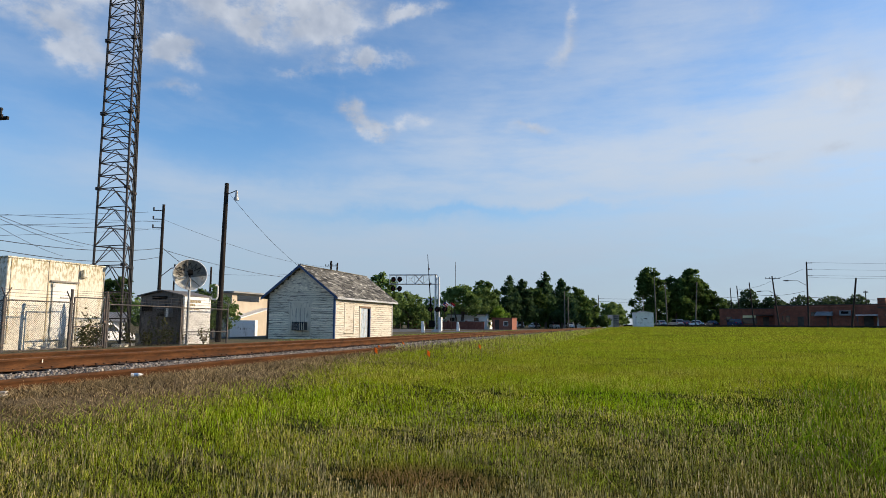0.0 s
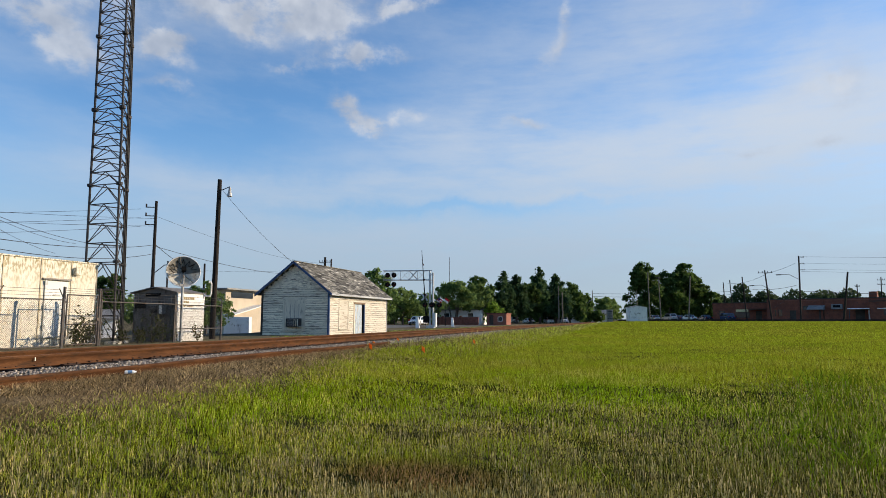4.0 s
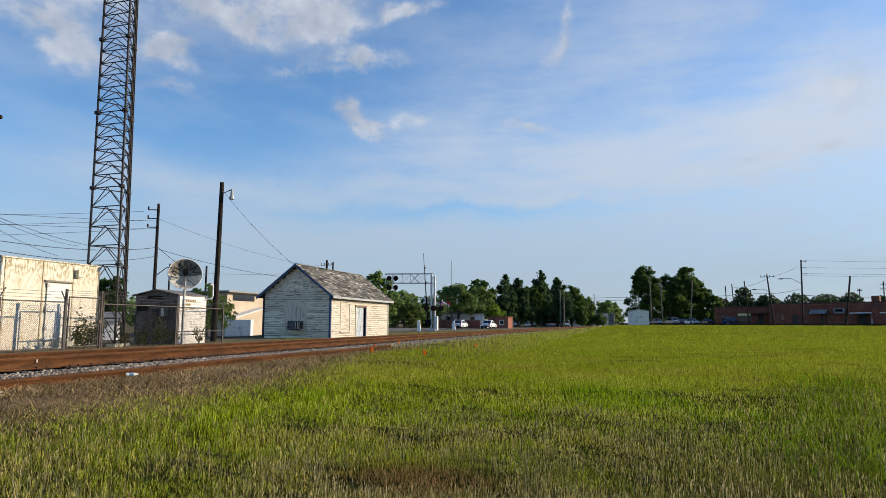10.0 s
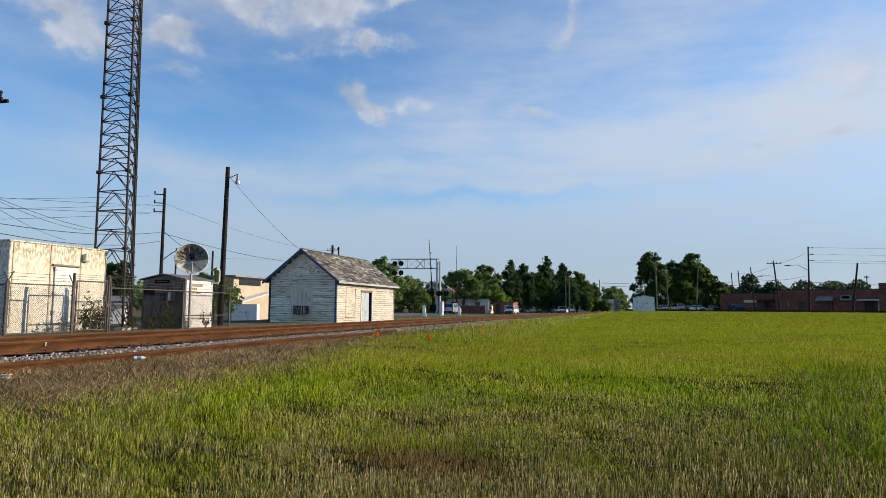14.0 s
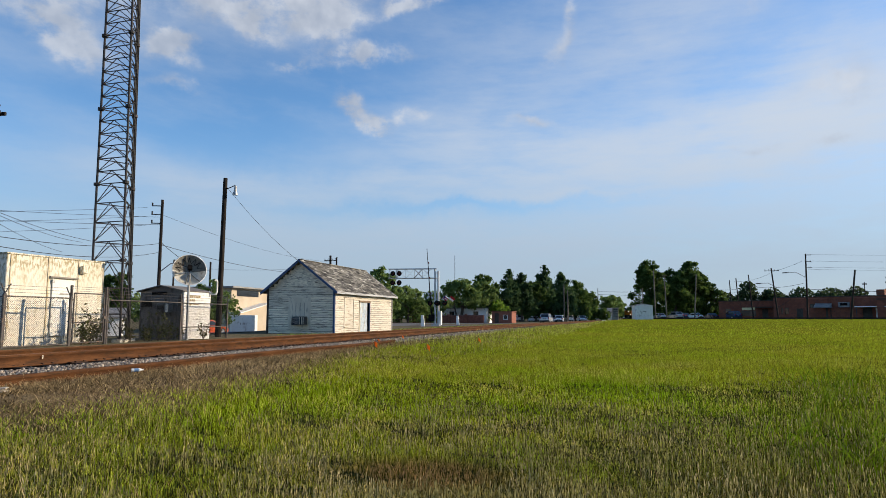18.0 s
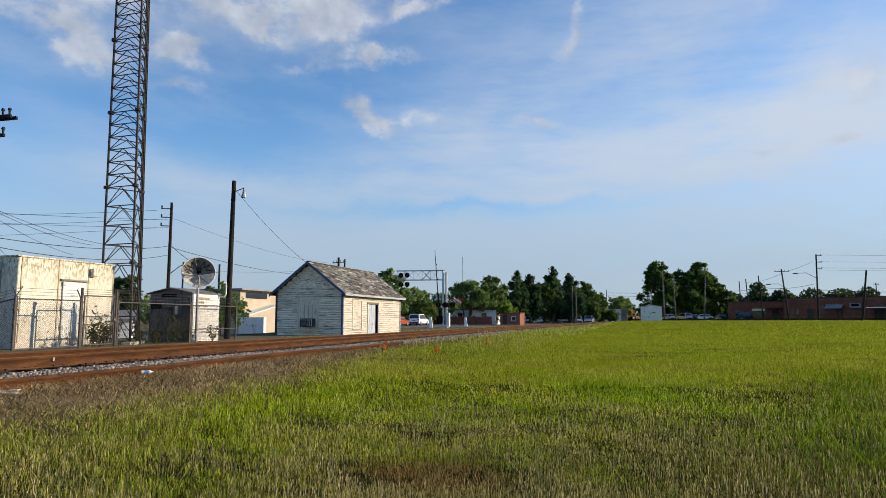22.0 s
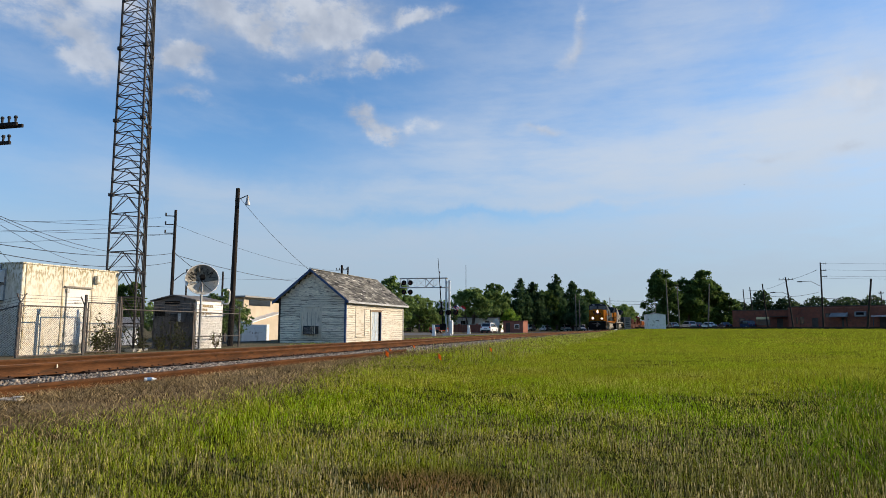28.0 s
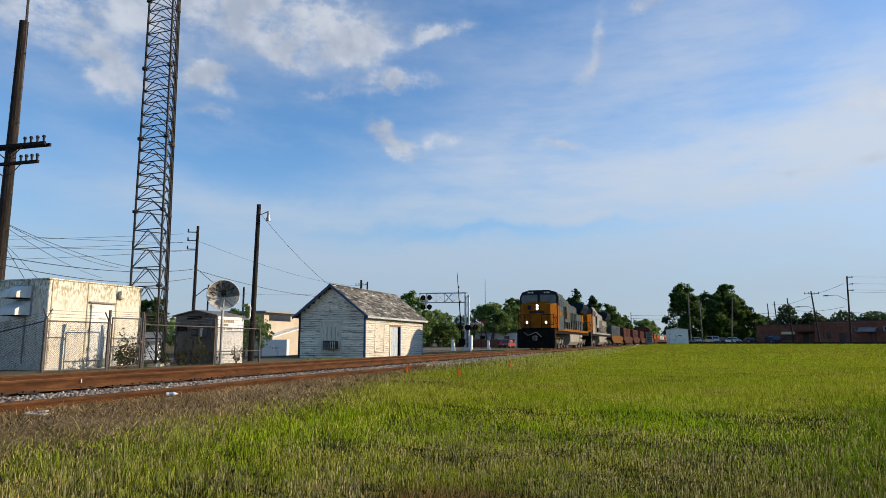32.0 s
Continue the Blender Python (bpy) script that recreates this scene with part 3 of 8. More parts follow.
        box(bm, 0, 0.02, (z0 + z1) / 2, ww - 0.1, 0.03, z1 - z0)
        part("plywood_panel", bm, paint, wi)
        for sx in (-1, 1):
            bm = nb()
            box(bm, sx * (ww / 2 - 0.05), -0.005, (z0 + z1) / 2, 0.11, 0.05, z1 - z0)
            part("casing", bm, paint, wi)
        bm = nb()
        box(bm, 0, -0.01, z1 + 0.04, ww + 0.06, 0.06, 0.1)
        part("head_casing", bm, paint, wi)
        bm = nb()
        box(bm, 0, -0.04, z0 - 0.03, ww + 0.12, 0.12, 0.06)
        part("sill", bm, paint, wi)
        if side == 1:
            bm = nb()
            for sx in (-0.27, 0.05, 0.36):
                box(bm, sx, -0.004, 1.55, 0.02, 0.02, 1.0)
            part("panel_joint", bm, surf("grey_joint", (0.25, 0.24, 0.22), (0.3, 0.29, 0.27), 4.0), wi)
    # window air conditioner
    ac = thing("air_conditioner", pose(-18.93 - 2.42, 38.45 - 0.05, 0.58), "boxy window air conditioner set in a boarded window", "air conditioner")
    bm = nb()
    box(bm, 0, -0.16, 0.26, 0.92, 0.5, 0.56, bevel=0.02)
    part("casing", bm, surf("dull_black_metal", (0.05, 0.05, 0.052), (0.09, 0.09, 0.09), 3.0, 0.6, 0.2), ac)
    bm = nb()
    box(bm, 0, -0.415, 0.26, 0.88, 0.02, 0.5)
    part("grille_frame", bm, DARK, ac)
    for k in range(9):
        bm = nb()
        box(bm, -0.14, -0.428, 0.05 + 0.052 * k, 0.5, 0.012, 0.012)
        part("grille_bar", bm, GREY_METAL, ac)
    for x in (0.16, 0.30, 0.42):
        bm = nb()
        box(bm, x, -0.43, 0.26, 0.045, 0.015, 0.48)
        part("side_bar", bm, BOARD, ac, "pale upright strip")
    bm = nb()
    box(bm, 0, -0.12, -0.015, 1.15, 0.42, 0.03)
    part("shelf", bm, BOARD, ac)
    # door, half open
    dr = new("doorway")
    dr.parent = h
    dr.matrix_basis = Matrix.Translation((0.0, 0, 0))
    for y, mt, lb in ((d0 - 0.06, BOARD, "worn jamb"), (d1 + 0.06, BLUE, "dark blue jamb")):
        bm = nb()
        box(bm, 0.0, y, dh / 2 + 0.03, 0.16, 0.12, dh + 0.06)
        part("door_jamb", bm, mt, dr, lb)
    bm = nb()
    box(bm, 0.01, (d0 + d1) / 2, dh + 0.08, 0.16, d1 - d0 + 0.3, 0.14)
    part("lintel", bm, surf("brown_lintel", (0.16, 0.11, 0.075), (0.22, 0.16, 0.11), 4.0), dr)
    for i, (ya, yb) in enumerate(((d0, d0 + 0.68), (d0 + 0.70, d0 + 1.40))):
        bm = nb()
        box(bm, -0.02, (ya + yb) / 2, dh / 2 + 0.02, 0.05, yb - ya, dh - 0.02)
        lf = part("door_leaf", bm, PALE_BLUE, dr, "faded pale blue door leaf")
        bm = nb()
        rod(bm, (0.01, ya + 0.05, 0.2), (0.01, yb - 0.05, dh - 0.2), 0.025, seg=4)
        part("brace", bm, BOARD, lf)
    # black sheet set behind the door gap as the shade of the room
    bm = nb()
    box(bm, -0.55, (d0 + d1) / 2, dh / 2, 0.02, d1 - d0 + 1.0, dh + 0.4)
    part("inner_partition", bm, DARK, dr)
    bm = nb()
    prism(bm, [(-W + 0.05, -0.34), (-0.05, -0.34), (-0.05, 0), (-W + 0.05, 0)], "y", 0.02, Lg - 0.05)
    part("plinth", bm, GREY_METAL, h)


hut()
# ---- trees ----
BARK = surf("tree_bark", (0.07, 0.055, 0.045), (0.12, 0.10, 0.085), 5.0, 0.95, 0, 0.6, 25, stretch=(3, 3, 0.6))


def leaf_mat(name, c1, c2, c3):
    return surf(name, c1, c2, 0.35, 0.65, 0, 0, rand=0.12, island=0.35, c3=c3, amount=0.2, through_light=0.5, spec=0.1)


LEAF = {"dark": leaf_mat("dark_leaf", (0.06, 0.105, 0.028), (0.09, 0.15, 0.038), (0.125, 0.19, 0.05)),
        "green": leaf_mat("green_leaf", (0.13, 0.20, 0.06), (0.17, 0.25, 0.075), (0.22, 0.30, 0.10)),
        "bright": leaf_mat("bright_leaf", (0.14, 0.24, 0.03), (0.18, 0.29, 0.04), (0.22, 0.32, 0.06)),
        "cedar": leaf_mat("cedar_leaf", (0.05, 0.095, 0.04), (0.07, 0.125, 0.05), (0.09, 0.15, 0.055)),
        "far": leaf_mat("far_leaf", (0.035, 0.06, 0.028), (0.05, 0.08, 0.036), (0.065, 0.10, 0.045)),
        "weed": leaf_mat("dull_weed_leaf", (0.05, 0.06, 0.022), (0.085, 0.09, 0.03), (0.14, 0.11, 0.05))}


def leaves_mesh(rng, centres, size, material, name="crown"):
    """Small bent leaf sprays, each a pair of triangles, turned at random."""
    n = len(centres)
    a = rng.normal(size=(n, 3))
    a /= np.linalg.norm(a, axis=1, keepdims=True)
    b = np.cross(a, rng.normal(size=(n, 3)))
    b /= np.linalg.norm(b, axis=1, keepdims=True)
    s = size * rng.uniform(0.55, 1.35, (n, 1))
    v = np.stack([centres - a * s, centres + b * s * 0.6, centres + a * s, centres - b * s * 0.55 + np.cross(a, b) * s * 0.3], 1)
    f = np.arange(4 * n).reshape(n, 4)
    f = np.concatenate([f[:, [0, 1, 2]], f[:, [0, 2, 3]]])
    return array_mesh(name, v.reshape(-1, 3), f, material)


def tree(x, y, z, height, width, shape, colour, seed, leaves=3500, leaf=0.33, label="leafy green tree", bare=0.15, trunks=1, group=""):
    rng = np.random.default_rng(seed)
    t = thing("tree", pose(x, y, z), label, "tree", group)
    bm = nb()
    tips = []
    r0 = 0.022 * height + 0.05
    for k in range(trunks):
        a = rng.uniform(0, 6.28)
        lean = (0.0 if trunks == 1 else 0.13) * height
        p0 = Vector((0.35 * (trunks > 1) * math.cos(a), 0.35 * (trunks > 1) * math.sin(a), -0.2))
        p1 = Vector((lean * math.cos(a), lean * math.sin(a), height * (0.45 if shape != "cone" else 0.9)))
        mid = p0.lerp(p1, 0.5) + Vector(rng.normal(0, 0.02 * height, 3))
        rod(bm, p0, mid, r0, r0 * 0.75, 7)
        rod(bm, mid, p1, r0 * 0.75, r0 * 0.35, 7)
        tips.append((mid, p1))
    for k in range(9):
        m0, m1 = tips[k % len(tips)]
        s = m0.lerp(m1, rng.uniform(0.1, 1.0))
        a = k * 2.4 + rng.uniform(-0.3, 0.3)
        q = 0.33 if shape != "cone" else 0.28 * max(0.05, 0.8 - s.z / height)
        e = s + Vector((math.cos(a) * width * q, math.sin(a) * width * q, height * (rng.uniform(0.10, 0.26) if shape != "cone" else 0.02)))
        rod(bm, s, e, r0 * 0.35, r0 * 0.1, 5)
    part("trunk", bm, BARK, t)
    # boughs spread through the crown's outline, then leaf clumps round each bough
    boughs = []
    p1, p2, p3 = rng.uniform(0, 6.28, 3)
    while len(boughs) < (64 if shape == "cone" else 56):
        h = rng.uniform(bare, 0.97)
        u = (h - bare) / (1 - bare)
        if shape == "cone":
            rad = (1 - u) ** 0.7 * min(1, u * 5 + 0.45)
        elif shape == "oval":
            rad = math.sqrt(max(0.0, 1 - (2 * u - 0.85) ** 2 / 1.35))
        else:
            rad = math.sqrt(max(0.0, 1 - (1.5 * u - 0.5) ** 2))
        if rng.random() > 0.25 + 0.75 * rad:
            continue
        a = rng.uniform(0, 6.28)
        rad *= 1 + 0.14 * math.sin(2 * a + p1 + 3 * u) + 0.12 * math.sin(3 * a + p2 - 7 * u)
        q = rng.uniform(0.05, 1.0) ** 0.6 * rad * width / 2
        boughs.append((q * math.cos(a), q * math.sin(a), h * height, (0.075 * width + 0.03 * height) * rng.uniform(0.5, 1.3) * (0.4 + 0.6 * rad)))
    if shape == "cone":
        boughs += [(0, 0, height * z, height * (1.06 - z) * 0.16) for z in (0.72, 0.78, 0.84, 0.89, 0.94, 0.98, 1.02)]
    clumps = []
    for bx, by, bz, br in boughs:
        for k in range(6):
            d = rng.normal(size=3)
            d *= br * rng.uniform(0.5, 1.15) / np.linalg.norm(d)
            clumps.append((bx + d[0], by + d[1], bz + d[2] * 0.85 + 0.1 * br))
    clumps = np.array(clumps)
    leaves = int(leaves * (1.9 if colour in ("green", "bright") else 3.0))
    leaf *= 0.74
    per = leaves // len(clumps)
    spread = 0.042 * width + 0.016 * height
    size = spread * rng.uniform(0.35, 1.35, (len(clumps), 1, 1))
    if shape == "cone":
        size = size * np.clip(1.25 - clumps[:, 2] / height, 0.22, 1.0)[:, None, None]
    off = rng.normal(size=(len(clumps), per, 3))
    off /= np.linalg.norm(off, axis=2, keepdims=True)
    off *= rng.random((len(clumps), per, 1)) ** 0.75 * 1.25 * size * np.array([1.15, 1.15, 0.8])
    c = (clumps[:, None] + off).reshape(-1, 3)
    # thin filling between the clumps
    pick, pick2 = rng.integers(0, len(clumps), leaves // 4), rng.integers(0, len(clumps), leaves // 4)
    w = rng.random((leaves // 4, 1)) * 0.35
    c = np.concatenate([c, clumps[pick] * (1 - w) + clumps[pick2] * w + rng.normal(0, spread * 0.5, (leaves // 4, 3))])
    c = c[c[:, 2] > bare * height * 0.8]
    if shape == "cone":
        c[:, 2] = np.minimum(c[:, 2], height * 1.02)
    ob = new("crown", leaves_mesh(rng, c, leaf, LEAF[colour]))
    ob.parent = t
    return t


G = "trees along the crossing road"
# beyond the hut and the crossing
tree(-42.2, 104, -0.2, 9.8, 7.4, "round", "green", 1, 3200, 0.34, "bright green tree behind the hut", 0.1, group=G)
tree(-40, 112, -0.2, 7.0, 8, "round", "green", 2, 3000, 0.32, "low spreading green tree", 0.08, group=G)
tree(-37.5, 119, -0.1, 6.0, 7, "round", "green", 3, 2600, 0.3, "low spreading green tree", 0.05, group=G)
tree(-48, 118, -0.2, 7.0, 10, "round", "green", 33, 2600, 0.36, "low spreading green tree", 0.05, group=G)
tree(-33.5, 124, 0, 8.6, 8.0, "round", "green", 4, 4200, 0.3, "many-stemmed green tree beside the flags", 0.36, 3, group=G)
tree(-29.6, 127, 0, 8.2, 7.0, "round", "green", 5, 4000, 0.3, "many-stemmed green tree beside the flags", 0.36, 3, group=G)
tree(-26.5, 128, 0, 4.6, 4.6, "round", "bright", 6, 2200, 0.26, "small light green tree", 0.12, 2, group=G)
tree(-34, 150, 0, 11.2, 9, "round", "dark", 7, 3600, 0.38, "dark broad tree by the street", 0.12, group=G)
tree(-29.3, 156, 0, 12.6, 10.5, "cone", "cedar", 8, 4200, 0.36, "dark pointed cedar by the street", 0.18, group=G)
tree(-26.7, 158, 0, 11.8, 9.3, "cone", "cedar", 9, 4000, 0.36, "dark pointed cedar by the street", 0.18, group=G)
tree(-24.0, 164, 0, 10.4, 7.0, "round", "dark", 10, 4000, 0.36, "dark broad tree by the street", 0.16, group=G)
tree(-22.3, 168, 0, 14.4, 10.2, "cone", "cedar", 11, 4600, 0.36, "tall dark pointed cedar by the street", 0.16, group=G)
tree(-18.6, 172, 0, 12.8, 11.5, "cone", "cedar", 12, 4600, 0.36, "dark pointed cedar by the street", 0.15, group=G)
tree(-15.2, 178, 0, 11.0, 7.0, "oval", "dark", 13, 4200, 0.36, "dark broad tree by the street", 0.1, group=G)
tree(-16.5, 196, 0, 9.0, 8, "round", "dark", 14, 3600, 0.4, "dark broad tree by the street", 0.08, group=G)
tree(-14.2, 205, 0, 9.4, 8, "round", "dark", 15, 3600, 0.4, "dark broad tree by the street", 0.08, group=G)
tree(-7.6, 215, 0, 8.0, 8, "round", "green", 16, 3200, 0.4, "green tree behind the track", 0.08, group=G)
tree(-8.2, 300, 0, 11, 8, "round", "green", 17, 2600, 0.5, "pale green tree far down the line", 0.2, group=G)
tree(-7.5, 335, 0, 9, 8, "round", "green", 18, 2600, 0.5, "green tree far down the line", 0.1, group=G)
tree(15, 300, 0, 8, 9, "round", "green", 19, 2600, 0.5, "green tree far down the line", 0.1, group=G)
# the big dark stand beyond the field
tree(4.2, 176, 0.5, 15.0, 9.6, "oval", "dark", 20, 7500, 0.36, "big dark tree beyond the field", 0.05)
tree(10.2, 181, 0.5, 13.6, 9.5, "oval", "dark", 21, 6000, 0.38, "big dark tree beyond the field", 0.1)
tree(15.0, 183, 0.5, 15.4, 9.5, "oval", "dark", 22, 7000, 0.38, "big dark tree beyond the field", 0.1)
tree(19.6, 186, 0.5, 10.0, 8, "round", "dark", 23, 4500, 0.38, "dark tree beyond the field", 0.05)
# small ones by the compound
tree(-39.3, 53.5, -0.6, 5.3, 4.2, "round", "green", 24, 2400, 0.17, "small green tree behind the fence", 0.2)
tree(-49.2, 51.6, -0.5, 6.0, 3.0, "oval", "dark", 25, 3000, 0.17, "dark round-topped tree behind the mast", 0.12)
# ---- grass ----
def grass_mat(name, lush, olive, tan, patch=True, dim=0.14, bright=2.5):
    mat = bpy.data.materials.new(name)
    mat.use_nodes = True
    N, L, geo, xyz, tex, ramp, m, blend = position_tools(mat)
    b = N["Principled BSDF"]
    rnd = geo.outputs["Random Per Island"]
    broad = m("ADD", m("MULTIPLY", tex(0.16, 4.0), 0.75), m("MULTIPLY", rnd, 0.25))
    col = blend(ramp(broad, 0.40, 0.60), olive, lush)
    dryness = m("ADD", m("MULTIPLY", tex(0.55, 5.0), 0.6), m("MULTIPLY", rnd, 0.4))
    col = blend(m("MULTIPLY", ramp(dryness, 0.55, 0.78), ramp(xyz.outputs[1], 8.0, 20.0, 1.0, 0.3)), col, tan)
    if patch:
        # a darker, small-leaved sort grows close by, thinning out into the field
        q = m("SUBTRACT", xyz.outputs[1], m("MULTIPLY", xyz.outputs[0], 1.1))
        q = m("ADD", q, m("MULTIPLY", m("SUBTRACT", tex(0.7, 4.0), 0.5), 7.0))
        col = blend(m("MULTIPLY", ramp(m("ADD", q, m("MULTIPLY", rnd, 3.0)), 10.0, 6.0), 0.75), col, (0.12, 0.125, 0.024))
        # darker still towards the near right
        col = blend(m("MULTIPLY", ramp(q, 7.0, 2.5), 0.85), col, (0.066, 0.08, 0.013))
        # a browner olive tone within some eight metres of the origin
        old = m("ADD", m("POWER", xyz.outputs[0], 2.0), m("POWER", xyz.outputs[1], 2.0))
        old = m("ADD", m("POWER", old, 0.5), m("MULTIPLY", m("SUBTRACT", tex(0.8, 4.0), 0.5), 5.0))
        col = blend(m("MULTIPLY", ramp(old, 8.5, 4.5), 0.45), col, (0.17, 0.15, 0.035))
    if patch:
        # a reddish dead patch in the middle of the meadow and the dry verge
        cx, cy, rr = -1.65, 5.0, 0.85
        d = m("ADD", m("POWER", m("DIVIDE", m("SUBTRACT", xyz.outputs[0], cx), rr), 2.0), m("POWER", m("DIVIDE", m("SUBTRACT", xyz.outputs[1], cy), 0.5), 2.0))
        d = m("ADD", d, m("MULTIPLY", m("SUBTRACT", tex(1.1, 4.0), 0.5), 2.4))
        col = blend(m("MULTIPLY", ramp(d, 1.8, 0.0), ramp(rnd, 0.2, 0.7, 0.2, 0.85)), col, (0.17, 0.092, 0.055))
        verge = m("ADD", m("ADD", xyz.outputs[0], ramp(xyz.outputs[1], 9.0, 15.0, 0.0, 2.2)), m("ADD", m("MULTIPLY", m("SUBTRACT", tex(0.5, 4.0), 0.5), 3.0), m("MULTIPLY", rnd, 0.9)))
        col = blend(ramp(verge, -4.7, -5.5), col, (0.24, 0.165, 0.085))
    val = N.new("ShaderNodeHueSaturation")
    L.new(col, val.inputs["Color"])
    L.new(ramp(rnd, 0.0, 1.0, dim, bright), val.inputs["Value"])
    L.new(val.outputs[0], b.inputs["Base Color"])
    b.inputs["Roughness"].default_value, b.inputs["Specular IOR Level"].default_value = 0.9, 0.0
    t = N.new("ShaderNodeBsdfTranslucent")
    L.new(val.outputs[0], t.inputs["Color"])
    mx = N.new("ShaderNodeMixShader")
    mx.inputs[0].default_value = 0.33
    L.new(b.outputs[0], mx.inputs[1]), L.new(t.outputs[0], mx.inputs[2])
    L.new(mx.outputs[0], N["Material Output"].inputs["Surface"])
    return mat


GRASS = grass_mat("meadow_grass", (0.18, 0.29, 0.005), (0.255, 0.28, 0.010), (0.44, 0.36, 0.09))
STALK = grass_mat("seed_stalk", (0.215, 0.20, 0.066), (0.255, 0.228, 0.092), (0.34, 0.28, 0.155), False, 0.25, 2.0)
GRASS_FAR = grass_mat("field_grass", (0.235, 0.31, 0.014), (0.31, 0.312, 0.03), (0.44, 0.37, 0.10), True, 0.5, 1.65)


def wedge(rng, n, r0, r1, power=1.0):
    """Places in the part of the field before the camera, from r0 to r1 metres off, more of them nearer."""
    u = rng.random(n)
    r = r0 * (r1 / r0) ** u if power == 1.0 else np.sqrt(r0 ** 2 + (r1 ** 2 - r0 ** 2) * u)
    a = np.radians(rng.uniform(-62, 24, n))
    return r * np.sin(a), r * np.cos(a), r


def blades(name, x, y, h, w, rng, material, bend=0.35, label="", dip=0.02, plain=False):
    """Bent blades: a foot, a waist and a tip each; plain ones, for farther off, have no waist."""
    n = len(x)
    z = land(x, y) - dip
    a = rng.uniform(0, 2 * np.pi, n)
    tx, ty = np.cos(a), np.sin(a)
    la = rng.uniform(0, 2 * np.pi, n)
    lean = h * rng.uniform(0.05, bend, n)
    lx, ly = np.cos(la) * lean, np.sin(la) * lean
    foot = np.stack([x, y, z], -1)
    wide = np.stack([tx * w, ty * w, np.zeros(n)], -1)
    waist = foot + np.stack([lx * 0.35, ly * 0.35, h * 0.55], -1)
    tip = foot + np.stack([lx, ly, h], -1)
    if plain:
        v = np.stack([foot - wide, foot + wide, tip], 1).reshape(-1, 3)
        return tagged(new(name, array_mesh(name, v, np.arange(3 * n).reshape(n, 3), material)), label, "grass", kind="stuff")
    v = np.stack([foot - wide, foot + wide, waist - wide * 0.75, waist + wide * 0.75, tip], 1).reshape(-1, 3)
    k = 5 * np.arange(n)[:, None]
    f = np.concatenate([k + np.array([[0, 1, 3]]), k + np.array([[0, 3, 2]]), k + np.array([[2, 3, 4]])])
    return tagged(new(name, array_mesh(name, v, f, material)), label, "grass", kind="stuff")


def stalks(name, x, y, h, rng, material, head, label):
    """Upright stems, each with a narrow seed head."""
    n = len(x)
    z = land(x, y)
    a = rng.uniform(0, 2 * np.pi, n)
    w = np.stack([np.cos(a), np.sin(a), np.zeros(n)], -1)
    lean = rng.normal(0, 0.10, (n, 2)) * h[:, None]
    foot = np.stack([x, y, z], -1)
    neck = foot + np.stack([lean[:, 0] * 0.8, lean[:, 1] * 0.8, h * 0.72], -1)
    belly = foot + np.stack([lean[:, 0] * 0.95, lean[:, 1] * 0.95, h * 0.84], -1)
    tip = foot + np.stack([lean[:, 0] * 1.2, lean[:, 1] * 1.2, h], -1)
    s, b = (head * 0.28)[:, None], head[:, None]
    v = np.stack([foot - w * s, foot + w * s, neck + w * s, neck - w * s, belly + w * b, tip, belly - w * b], 1).reshape(-1, 3)
    k = 7 * np.arange(n)[:, None]
    f = np.concatenate([k + np.array([[0, 1, 2]]), k + np.array([[0, 2, 3]]), k + np.array([[3, 2, 4]]), k + np.array([[3, 4, 6]]), k + np.array([[6, 4, 5]])])
    return tagged(new(name, array_mesh(name, v, f, material)), label, "grass", kind="stuff")


def height_noise(x, y, s, seed):
    """Smooth unevenness of the sward, about 0 to 1."""
    q = 0.0
    rng = random.Random(seed)
    for k in range(5):
        a, p = rng.uniform(0, 6.28), rng.uniform(0, 6.28)
        fr = s * (0.6 + 0.5 * k)
        q = q + np.sin((x * math.cos(a) + y * math.sin(a)) * fr + p)
    return 0.5 + q / 7.0


def weedy(x, y):
    """How much of the seedy, small-leaved sort grows here, 0 to 1: close by and thinning out to the field."""
    return np.clip(1.0 - (y - 0.9 * x + 4.0 * (height_noise(x, y, 0.9, 22) - 0.5) - 6.5) / 5.0, 0, 1)


